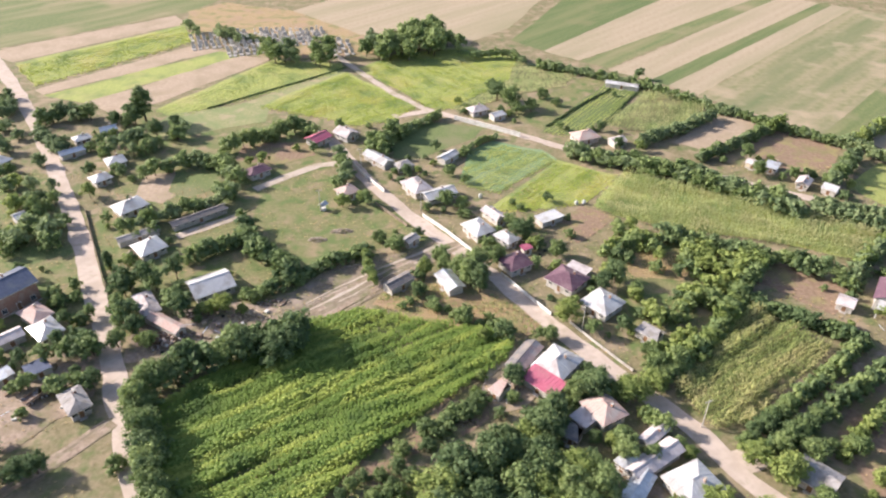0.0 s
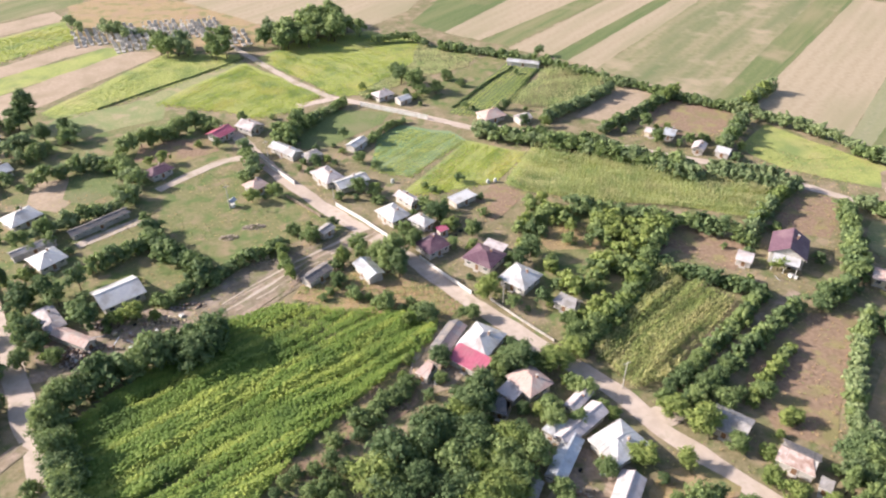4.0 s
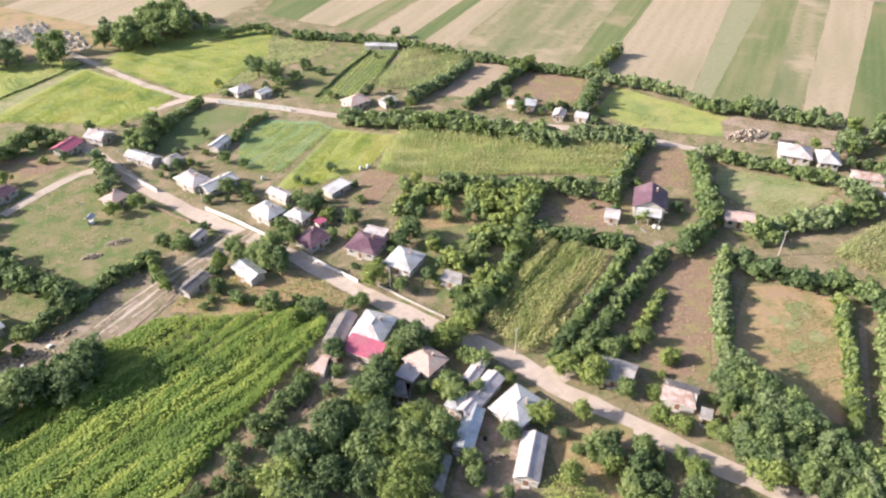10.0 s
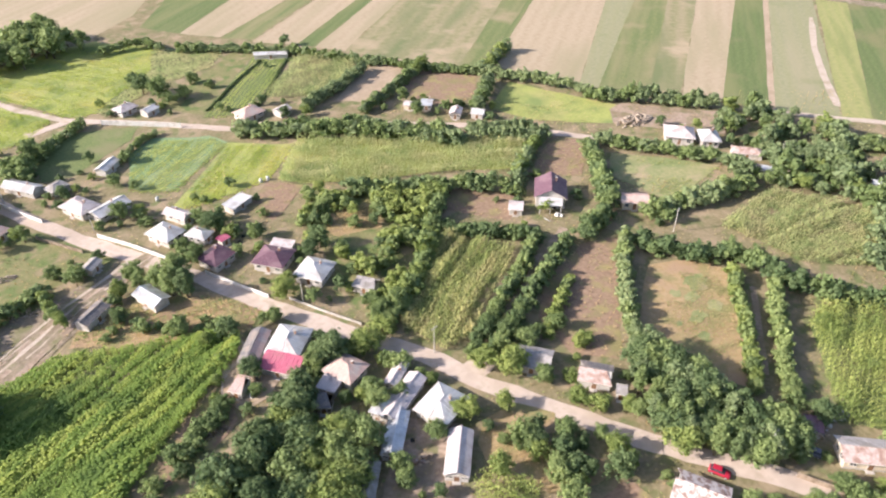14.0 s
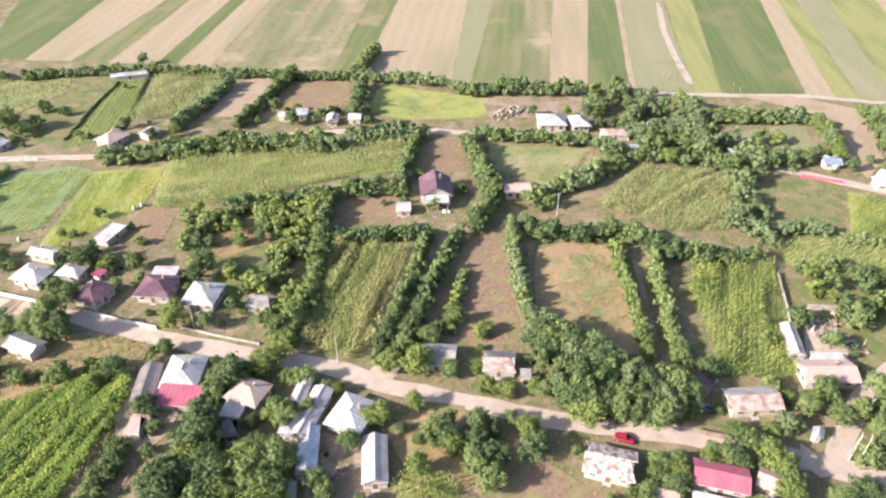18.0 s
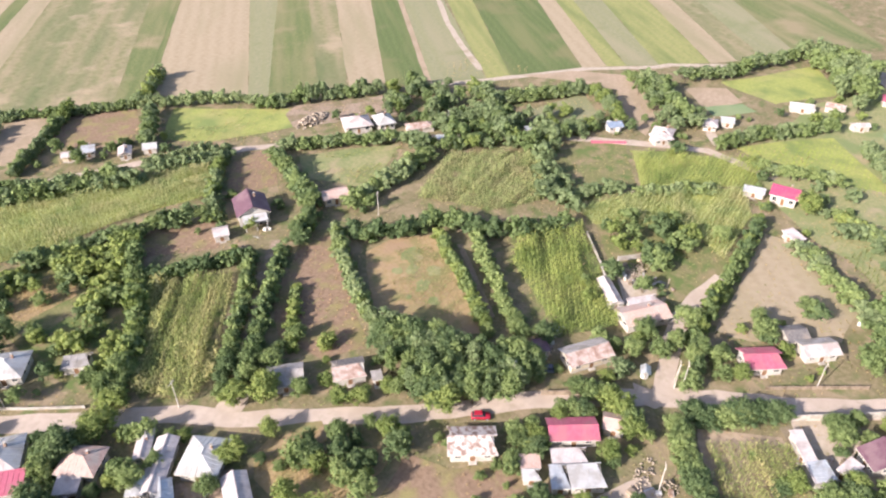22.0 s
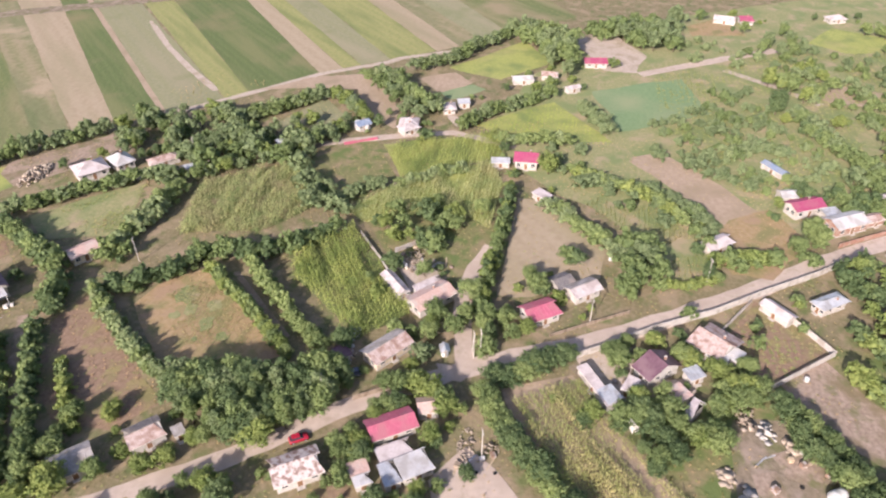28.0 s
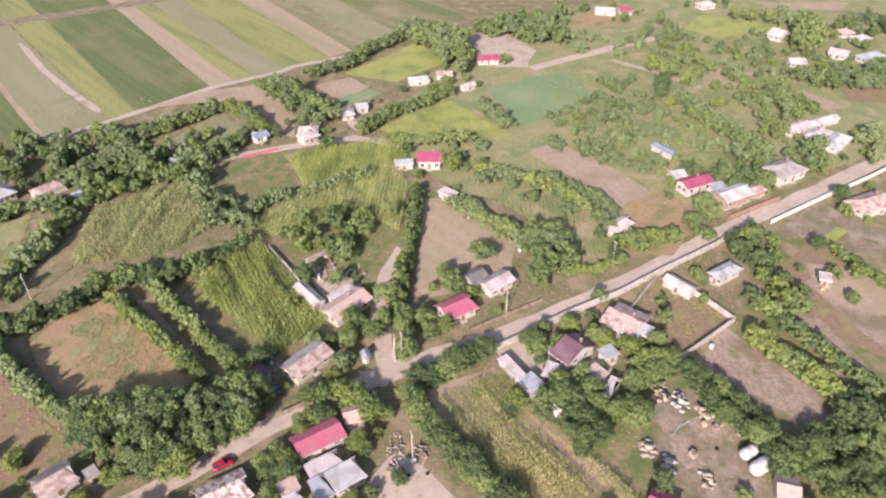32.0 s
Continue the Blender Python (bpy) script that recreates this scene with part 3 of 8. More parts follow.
def row(pts, width, height, tones="mid", shapes="thicket", seed=1, step=0.8):
    """Bushes or trees along a line, as wide as the row."""
    rng = random.Random(seed)
    tones, shapes = tones.split(), shapes.split()
    for i in range(len(pts) - 1):
        a, b = Vector(pts[i]), Vector(pts[i + 1])
        d = b - a
        side = Vector((-d.y, d.x)).normalized()
        t = 0.0
        while t < d.length:
            shape = rng.choice(shapes)
            h = height * rng.uniform(0.72, 1.2)
            r = SHAPES[shape][1] * h / SHAPES[shape][0]
            wide = min(1.6, max(0.75, width * 0.5 / r)) * rng.uniform(0.9, 1.15)
            off = rng.uniform(-0.5, 0.5) * max(0.8, width - 1.5 * r * wide)
            p = a + d * (t / d.length) + side * off
            tree(p.x, p.y, h, shape, rng.choice(tones), wide, rng, group="hedge row")
            t += r * wide * step * rng.uniform(0.9, 1.3) * (1.0 if width < 2.6 * r * wide else 0.62)
    flush("hedge", "uneven hedge of %s leafy shrubs and trees" % LEAVES[tones[0]], "hedge")


def grove(pts, count, low, high, tones="mid", shapes="round", seed=1):
    rng = random.Random(seed)
    tones, shapes = tones.split(), shapes.split()
    xs, ys = [p[0] for p in pts], [p[1] for p in pts]
    done, tries, took = 0, 0, []
    while done < count and tries < count * 60:
        tries += 1
        x, y = rng.uniform(min(xs), max(xs)), rng.uniform(min(ys), max(ys))
        if not inside(pts, np.array([x]), np.array([y]))[0]:
            continue
        if any((x - p) ** 2 + (y - q) ** 2 < 3.2 for p, q in took):
            continue
        took.append((x, y))
        shape = rng.choice(shapes)
        tree(x, y, rng.uniform(low, high), shape, rng.choice(tones), rng.uniform(0.85, 1.2), rng, group="grove")
        done += 1
    flush("woodland", "small wood of %s leafy trees and shrubs" % LEAVES[tones[0]], "wood")


def gardens(each, seed):
    """Small trees and bushes round every house, clear of the roads and of the other houses."""
    rng = random.Random(seed)
    for x, y, r in list(HOMES):
        for _ in range(each):
            for _ in range(12):
                a, d = rng.uniform(0, 6.283), r + rng.uniform(1.2, 7.0)
                px, py = x + d * math.cos(a), y + d * math.sin(a)
                if all((px - hx) ** 2 + (py - hy) ** 2 > (hr + 0.8) ** 2 for hx, hy, hr in HOMES) and off_roads(np.array([px]), np.array([py]), 1.5)[0]:
                    shape = rng.choice(("bush", "bush", "thicket", "round", "spread"))
                    tree(px, py, SHAPES[shape][0] * rng.uniform(0.5, 0.85), shape, rng.choice(("mid", "mid", "dark", "lime")), rng.uniform(0.8, 1.2), rng, group="garden")
                    break
    flush("garden_shrubs", "small green garden trees and shrubs round the houses", "shrubs")


# ---- houses ----
SAY = {"white_metal": "white sheet-metal", "silver": "silvery zinc", "blue_metal": "blue-grey metal", "slate_blue": "dark blue metal", "plum": "plum-coloured metal",
       "red_metal": "crimson metal", "magenta": "magenta metal", "tan_roof": "weathered pink-tan tiled", "pale_roof": "pale grey cement-sheet", "grey_roof": "grey cement-sheet",
       "dark_roof": "dark old sheet", "rust_roof": "rust-streaked pale sheet", "mottled": "patched white and brown sheet",
       "white_wall": "white-rendered", "cream_wall": "cream-rendered", "grey_wall": "grey", "brick": "red-brick", "wood": "board-clad"}


def slab(corners, thick):
    """A flat roof plane with thickness: corners in order, seen from above anticlockwise."""
    n = len(corners)
    v = [tuple(c) for c in corners] + [(c[0], c[1], c[2] - thick) for c in corners]
    f = [tuple(range(n)), tuple(range(2 * n - 1, n - 1, -1))]
    f += [(i, i + n, (i + 1) % n + n, (i + 1) % n) for i in range(n)]
    return v, f


def slope(corners, gap, proud=0.05, wide=0.05, thick=0.09):
    """One roof plane as a single ribbed sheet: the first edge is the eave, the ribs run up from it."""
    e0, e1 = Vector(corners[0]), Vector(corners[1])
    top = [Vector(c) for c in corners[2:]]
    d = e1 - e0
    length = d.length
    d.normalize()
    up = top[-1] - e0
    up -= d * up.dot(d)
    rise = up.length
    up.normalize()
    nrm = d.cross(up)
    r1 = (top[0] - e0).dot(d)
    r0 = (top[-1] - e0).dot(d)
    line = [(0.0, 0.0), (length, 0.0)] + [(s, 0.0) for s in (r0, r1) if 0.02 < s < length - 0.02]
    k = max(2, int(length / gap))
    for i in range(1, k):
        s = length * i / k
        line += [(s - wide, 0.0), (s - wide * 0.5, proud), (s + wide * 0.5, proud), (s + wide, 0.0)]
    line.sort()
    v, f = [], []
    for s, o in line:
        reach = rise
        if s < r0:
            reach = rise * s / r0
        elif s > r1:
            reach = rise * (length - s) / max(0.01, length - r1)
        if reach < 0.1:
            o = 0.0
        for q in (0.0, reach):
            p = e0 + d * s + up * q
            v += [tuple(p + nrm * o), tuple(p - nrm * thick)]
    for i in range(len(line) - 1):
        a, b = 4 * i, 4 * i + 4
        f += [(a, b, b + 2, a + 2), (a + 1, a + 3, b + 3, b + 1), (a, a + 1, b + 1, b), (a + 2, b + 2, b + 3, a + 3)]
    n = 4 * len(line) - 4
    f += [(0, 2, 3, 1), (n, n + 1, n + 3, n + 2)]
    return v, f


def house(x, y, yaw, L, W, h, rise, kind="hip", roof="white_metal", wall="white_wall", name="house", label="", windows=2, door=True, chimney=True, roof2=None, over=0.55, porch=False, base=0.0):
    """A house whose eaves are L by W; walls stand in by the overhang."""
    shape = {"hip": "hipped", "gable": "gabled", "gable_y": "gabled", "mono": "lean-to"}[kind]
    kindly = {"house": "village house", "shed": "farm shed", "barn": "long farm barn"}[name]
    root = empty(name, pose(x, y, base, 0, 0, yaw), label or "%s %s with a %s %s roof" % (SAY[wall], kindly, shape, SAY[roof]), "house" if name == "house" else "shed", "")
    a, b = L / 2, W / 2
    HOMES.append((x, y, max(a, b)))
    SITES.append((x, y, math.radians(yaw), a, b))
    wa, wb = a - over, b - over
    R, R2 = M[roof], M[roof2 or roof]
    # walls, with gable tops where the roof has them
    if kind == "gable":
        wr = rise * wb / b
        v = box_verts(-wa, -wb, -0.1, wa, wb, h) + [(-wa, 0, h + wr - 0.1), (wa, 0, h + wr - 0.1)]
        f = BOX[:1] + BOX[2:] + [(4, 8, 7), (5, 6, 9), (4, 5, 9, 8), (7, 8, 9, 6)]
    elif kind == "gable_y":
        wr = rise * wa / a
        v = box_verts(-wa, -wb, -0.1, wa, wb, h) + [(0, -wb, h + wr - 0.1), (0, wb, h + wr - 0.1)]
        f = BOX[:1] + BOX[2:] + [(4, 5, 8), (6, 7, 9), (5, 6, 9, 8), (7, 4, 8, 9)]
    else:
        v, f = box_verts(-wa, -wb, -0.1, wa, wb, h), BOX
    part("wall", mesh_of("wall", v, f, M[wall]), root)
    part("plinth", boxes("plinth", [(-wa - 0.05, -wb - 0.05, -0.1, wa + 0.05, -wb + 0.1, 0.4), (-wa - 0.05, wb - 0.1, -0.1, wa + 0.05, wb + 0.05, 0.4),
                                    (-wa - 0.05, -wb + 0.1, -0.1, -wa + 0.1, wb - 0.1, 0.4), (wa - 0.1, -wb + 0.1, -0.1, wa + 0.05, wb - 0.1, 0.4)], M["concrete"]), root)
    e, t = h, h + rise
    if kind == "hip":
        k = max(0.0, a - b * 0.95)
        planes = [([(-a, -b, e), (a, -b, e), (k, 0, t), (-k, 0, t)], R), ([(a, b, e), (-a, b, e), (-k, 0, t), (k, 0, t)], R2),
                  ([(a, -b, e), (a, b, e), (k, 0, t)], R2), ([(-a, b, e), (-a, -b, e), (-k, 0, t)], R2)]
        if a < b:
            k = b - a * 0.95
            planes = [([(-a, -b, e), (a, -b, e), (0, -k, t)], R), ([(a, b, e), (-a, b, e), (0, k, t)], R2),
                      ([(a, -b, e), (a, b, e), (0, k, t), (0, -k, t)], R2), ([(-a, b, e), (-a, -b, e), (0, -k, t), (0, k, t)], R2)]
            ridge = (-0.1, -k, t - 0.03, 0.1, k, t + 0.06)
        else:
            ridge = (-k - 0.05, -0.1, t - 0.03, k + 0.05, 0.1, t + 0.06)
    elif kind == "gable":
        planes = [([(-a, -b, e), (a, -b, e), (a, 0, t), (-a, 0, t)], R), ([(a, b, e), (-a, b, e), (-a, 0, t), (a, 0, t)], R2)]
        ridge = (-a, -0.12, t - 0.04, a, 0.12, t + 0.06)
    elif kind == "gable_y":
        planes = [([(a, -b, e), (a, b, e), (0, b, t), (0, -b, t)], R), ([(-a, b, e), (-a, -b, e), (0, -b, t), (0, b, t)], R2)]
        ridge = (-0.12, -b, t - 0.04, 0.12, b, t + 0.06)
    else:
        planes = [([(-a, -b, e), (a, -b, e), (a, b, t), (-a, b, t)], R)]
        ridge = (-a, b - 0.1, t - 0.05, a, b + 0.04, t + 0.05)
    tiled = roof in ("tan_roof", "pale_roof", "grey_roof", "rust_roof", "mottled", "dark_roof")
    for corners, mt in planes:
        part("roof_slope", mesh_of("roof_slope", *slope(corners, 1.1 if tiled else 0.8, 0.03 if tiled else 0.035, 0.06 if tiled else 0.045), mt), root)
    part("ridge", box("ridge", *ridge, R2), root)
    if kind == "mono":
        part("wall_top", mesh_of("wall_top", [(-wa, -wb, h), (wa, -wb, h), (wa, wb, h), (-wa, wb, h), (wa, wb, t - rise * over / W - 0.1), (-wa, wb, t - rise * over / W - 0.1)],
                                 [(2, 3, 5, 4), (0, 3, 5), (1, 4, 2), (0, 1, 2, 3)], M[wall]), root)
    part("fascia", box("fascia", -a, -b - 0.03, e - 0.2, a, -b + 0.02, e - 0.09, M["trim"]), root)
    if kind != "mono":
        part("fascia", box("fascia", -a, b - 0.02, e - 0.2, a, b + 0.03, e - 0.09, M["trim"]), root)
    z0, z1 = 0.9, min(h - 0.35, 2.2)
    holes = []
    if windows and z1 > z0 + 0.4:
        for s in (-1, 1):
            n = windows + (1 if door and s < 0 else 0)
            for i in range(n):
                cx = -wa + 2 * wa * (i + 0.5) / n
                if door and s < 0 and i == n // 2:
                    holes.append(("door", cx, -wb, 0, s))
                else:
                    holes.append(("window", cx, s * wb, 0, s))
            if W > 5:
                holes.append(("window", s * wa, -wb * 0.4, 1, s))
                holes.append(("window", s * wa, wb * 0.4, 1, s))
    elif door:
        holes.append(("door", 0, -wb, 0, -1))
    for what, cx, cy, axis, s in holes:
        turn = {(0, -1): 0, (0, 1): 180, (1, 1): 90, (1, -1): 270}[(axis, s)]
        at = pose(cx, cy, 0, 0, 0, turn)
        if what == "door":
            zt = min(2.05, h - 0.25)
            d = part("door", box("door", -0.45, -0.06, 0, 0.45, 0.0, zt, M["door_brown"]), root, at=at)
            part("door_frame", boxes("door_frame", [(-0.55, -0.09, 0, -0.45, 0, zt + 0.1), (0.45, -0.09, 0, 0.55, 0, zt + 0.1), (-0.45, -0.09, zt, 0.45, 0, zt + 0.1)], M["trim"]), d)
            part("step", box("step", -0.7, -0.75, -0.05, 0.7, -0.1, 0.16, M["concrete"]), d)
        else:
            d = part("window", boxes("window", [(-0.6, -0.07, z0, -0.5, 0, z1), (0.5, -0.07, z0, 0.6, 0, z1), (-0.5, -0.07, z1 - 0.1, 0.5, 0, z1), (-0.5, -0.07, z0, 0.5, 0, z0 + 0.08), (-0.03, -0.06, z0, 0.03, 0, z1)], M["trim"]), root, at=at)
            part("pane", box("pane", -0.5, -0.035, z0 + 0.08, 0.5, -0.012, z1 - 0.1, M["glass"]), d)
            part("sill", box("sill", -0.68, -0.16, z0 - 0.06, 0.68, 0, z0, M["concrete"]), d)
    if chimney:
        cx, cy = a * 0.3, b * 0.25
        c = part("chimney", box("chimney", cx - 0.2, cy - 0.2, h + rise * 0.3, cx + 0.2, cy + 0.2, t + 0.35, M["brick"], 0.02), root)
        part("chimney_cap", box("chimney_cap", cx - 0.26, cy - 0.26, t + 0.35, cx + 0.26, cy + 0.26, t + 0.42, M["concrete"], 0.02), c)
    if porch:
        p = part("porch_roof", mesh_of("porch_roof", *slab([(-a * 0.7, -b - 2.6, h - 0.5), (a * 0.7, -b - 2.6, h - 0.5), (a * 0.7, -b + 0.3, h + 0.12), (-a * 0.7, -b + 0.3, h + 0.12)], 0.08), M["white_metal"]), root)
        for k in (-1, 0, 1):
            part("post", box("post", k * a * 0.62 - 0.08, -b - 2.5, 0, k * a * 0.62 + 0.08, -b - 2.34, h - 0.55, M["white_paint"]), p)
    return root


# ---- fences, poles, vehicles, clutter ----
def fence(pts, height=1.5, mat="white_paint", label="white-painted concrete panel fence beside the road", gap=2.5, thick=0.12, post=0.2):
    """Panels between posts along a line."""
    root = empty("fence", pose(pts[0][0], pts[0][1], 0), label, "fence")
    o = Vector(pts[0])
    panels = {}
    pm = box("post", -post / 2, -post / 2, -0.2, post / 2, post / 2, height + 0.12, M[mat], 0.02)
    for i in range(len(pts) - 1):
        a, b = Vector(pts[i]) - o, Vector(pts[i + 1]) - o
        d = b - a
        n = max(1, round(d.length / gap))
        yaw = math.degrees(math.atan2(d.y, d.x))
        span = d.length / n
        me = box("panel", -span / 2 + post / 2, -thick / 2, 0.05, span / 2 - post / 2, thick / 2, height, M[mat])
        for j in range(n + (1 if i == len(pts) - 2 else 0)):
            p = a + d * (j / n)
            part("post", pm, root, at=pose(p.x, p.y, 0, 0, 0, yaw))
            if j < n:
                q = a + d * ((j + 0.5) / n)
                part("panel", me, root, at=pose(q.x, q.y, 0, 0, 0, yaw))
    return root


def pole(x, y, height=8.0, yaw=0.0, braced=False):
    """Concrete power pole with a cross arm and insulators."""
    root = empty("utility_pole", pose(x, y, 0, 0, 0, yaw), "grey concrete power pole with a cross arm", "utility pole", "power poles")
    v, f = tube([(0, 0, -0.3, 0.12), (0, 0, height * 0.5, 0.095), (0, 0, height, 0.07)], 8)
    part("shaft", mesh_of("shaft", v, f, M["concrete"]), root)
    arm = part("cross_arm", box("cross_arm", -0.8, -0.05, height - 0.5, 0.8, 0.05, height - 0.38, M["concrete"]), root)
    for k in (-0.7, -0.25, 0.25, 0.7):
        v, f = tube([(k, 0, height - 0.38, 0.03), (k, 0, height - 0.28, 0.06), (k, 0, height - 0.2, 0.04)], 6)
        part("insulator", mesh_of("insulator", v, f, M["white_paint"]), arm)
    if braced:
        v, f = tube([(1.6, 0, -0.2, 0.1), (0.9, 0, height * 0.45, 0.09), (0.15, 0, height * 0.86, 0.07)], 8)
        part("brace", mesh_of("brace", v, f, M["concrete"]), root)
    return root


def heap(x, y, rx, ry, height, count, mat, name, label, category, seed=1, size=0.5, flat=1.0):
    """A pile of rough pieces."""
    rng = np.random.default_rng(seed)
    a, q = rng.uniform(0, 6.28, count), np.sqrt(rng.uniform(0, 1, count))
    px, py = rx * q * np.cos(a), ry * q * np.sin(a)
    pz = height * (1 - q) * rng.uniform(0.3, 1.0, count)
    tv = np.array(box_verts(-0.5, -0.4, -0.3, 0.5, 0.4, 0.35)) * np.array((1, 1, 1)) + rng.normal(0, 0.08, (8, 3))
    s = size * rng.uniform(0.4, 1.4, (count, 3)) * np.array((1, 1, flat))
    me = scatter(name, tv, BOX, np.stack([px, py, pz], 1), rng.uniform(0, 6.28, count), s, M[mat])
    ob = new(name, me)
    ob.location = (x, y, 0)
    return tagged(ob, label, category, kind="stuff")


def wheel(name, r, w, parent, at):
    v, f = [], []
    n = 14
    for y in (-w / 2, w / 2):
        for i in range(n):
            a = 2 * math.pi * i / n
            v.append((r * math.cos(a), y, r * math.sin(a)))
    f = [(i, (i + 1) % n, n + (i + 1) % n, n + i) for i in range(n)] + [tuple(range(n))[::-1], tuple(range(n, 2 * n))]
    t = part("tyre", mesh_of("tyre", v, f, M["tyre"]), parent, at=at)
    v = [(x * 0.6, y * 1.06, z * 0.6) for x, y, z in v]
    part("rim", mesh_of("rim", v, f, M["silver"]), t)


def car(x, y, yaw, paint="car_red", label="small red hatchback car parked on the road"):
    """A small car: lofted body, glass, wheels, lamps."""
    root = empty("car", pose(x, y, 0.03, 0, 0, yaw) @ Matrix.Scale(0.88, 4), label, "car")
    rows = [(-2.0, 0.35, 0.75, 0.72), (-1.9, 0.25, 0.92, 0.8), (-1.1, 0.22, 0.98, 0.82), (0.9, 0.22, 0.98, 0.83), (1.75, 0.24, 0.84, 0.8), (2.0, 0.34, 0.66, 0.7)]
    v = []
    for px, zl, zh, w in rows:
        v += [(px, -w, zl), (px, -w * 1.03, (zl + zh) / 2), (px, -w * 0.93, zh), (px, w * 0.93, zh), (px, w * 1.03, (zl + zh) / 2), (px, w, zl)]
    f = [(6 * i + j, 6 * i + (j + 1) % 6, 6 * i + 6 + (j + 1) % 6, 6 * i + 6 + j) for i in range(len(rows) - 1) for j in range(6)]
    f += [tuple(range(6))[::-1], tuple(range(6 * len(rows) - 6, 6 * len(rows)))]
    part("body", mesh_of("body", v, f, M[paint], True), root)
    v = [(-1.75, -0.74, 0.93), (1.0, -0.74, 0.95), (1.0, 0.74, 0.95), (-1.75, 0.74, 0.93), (-1.35, -0.6, 1.4), (0.25, -0.6, 1.42), (0.25, 0.6, 1.42), (-1.35, 0.6, 1.4)]
    part("window_glass", mesh_of("window_glass", v, BOX, M["glass"]), root)
    part("roof", box("roof", -1.4, -0.62, 1.39, 0.3, 0.62, 1.47, M[paint], 0.03), root)
    for px in (-1.25, 1.25):
        for py in (-0.76, 0.76):
            wheel("wheel", 0.3, 0.2, root, pose(px, py, 0.27))
    for py in (-0.55, 0.55):
        part("headlight", box("headlight", 1.93, py - 0.15, 0.55, 2.02, py + 0.15, 0.7, M["glass"], 0.02), root)
        part("tail_light", box("tail_light", -2.02, py - 0.12, 0.62, -1.93, py + 0.12, 0.8, M["red_metal"], 0.02), root)
    return root


def trailer(x, y, yaw, length=5.0, bed="wood", label="flat wooden farm trailer parked in the yard"):
    root = empty("farm_trailer", pose(x, y, 0, 0, 0, yaw), label, "trailer")
    part("bed", box("bed", -length / 2, -1.0, 0.75, length / 2, 1.0, 0.88, M[bed]), root)
    for a in ((-length / 2, -1.0, 0.88, length / 2, -0.94, 1.35), (-length / 2, 0.94, 0.88, length / 2, 1.0, 1.35), (-length / 2, -0.94, 0.88, -length / 2 + 0.06, 0.94, 1.35), (length / 2 - 0.06, -0.94, 0.88, length / 2, 0.94, 1.35)):
        part("side_board", box("side_board", *a, M[bed]), root)
    part("drawbar", box("drawbar", length / 2, -0.06, 0.6, length / 2 + 1.6, 0.06, 0.72, M["scrap"]), root)
    for px in (-length * 0.25, length * 0.25):
        for py in (-0.95, 0.95):
            wheel("wheel", 0.42, 0.22, root, pose(px, py, 0.4))
    return root


def bale(x, y, yaw, length, r, label="bale stack wrapped in white plastic sheeting in the yard"):
    """A rounded, sagging stack under plastic."""
    v, f = [], []
    n, k = 12, 9
    for i in range(k):
        t = i / (k - 1)
        px = length * (t - 0.5)
        s = (1 - (2 * abs(t - 0.5)) ** 5) ** 0.5 if 0 < t < 1 else 0.35
        for j in range(n):
            a = 2 * math.pi * j / n
            w = 1 + 0.08 * noise.noise(Vector((px * 0.9, j * 0.7, x)))
            v.append((px, r * s * w * math.cos(a), max(0.0, r * 0.85 + r * s * w * math.sin(a) * 0.95)))
    f = [(i * n + j, i * n + (j + 1) % n, (i + 1) * n + (j + 1) % n, (i + 1) * n + j) for i in range(k - 1) for j in range(n)]
    f += [tuple(range(n))[::-1], tuple(range(n * k - n, n * k))]
    me = mesh_of("wrapped_bale", v, f, M["plastic"], True)
    ob = new("wrapped_bale", me)
    ob.matrix_basis = pose(x, y, 0, 0, 0, yaw)
    return tagged(ob, label, "bale", "wrapped bales")


def graves(cx, cy, yaw, nx, ny, gx, gy, seed=3, big=1.35):
    """Cemetery rows: each a low kerb bed with a slab or a cross."""
    rng = random.Random(seed)
    bed = boxes("kerb", [(-0.5, -1.0, 0, 0.5, -0.9, 0.25), (-0.5, 0.9, 0, 0.5, 1.0, 0.25), (-0.5, -0.9, 0, -0.4, 0.9, 0.25), (0.4, -0.9, 0, 0.5, 0.9, 0.25), (-0.4, -0.9, 0, 0.4, 0.9, 0.2)], M["concrete"])
    stone = box("headstone", -0.48, 0.76, 0.2, 0.48, 0.96, 1.15, M["white_wall"], 0.03)
    cross = boxes("cross", [(-0.08, 0.8, 0.2, 0.08, 0.92, 1.7), (-0.45, 0.8, 1.15, -0.08, 0.92, 1.3), (0.08, 0.8, 1.15, 0.45, 0.92, 1.3)], M["white_paint"])
    for i in range(nx):
        for j in range(ny):
            if rng.random() < 0.12:
                continue
            a = math.radians(yaw)
            u, w = (i - nx / 2) * gx + rng.uniform(-0.5, 0.5), (j - ny / 2) * gy + rng.uniform(-0.4, 0.4)
            m = pose(cx + u * math.cos(a) - w * math.sin(a), cy + u * math.sin(a) + w * math.cos(a), 0, 0, 0, yaw + rng.uniform(-6, 6)) @ Matrix.Scale(big * rng.uniform(0.9, 1.3), 4)
            pick = rng.random() < 0.75
            root = empty("grave", m, "pale stone grave with a white %s on dry grass" % ("headstone" if pick else "cross"), "grave", "cemetery graves")
            part("kerb", bed, root)
            part("headstone" if pick else "cross", stone if pick else cross, root)


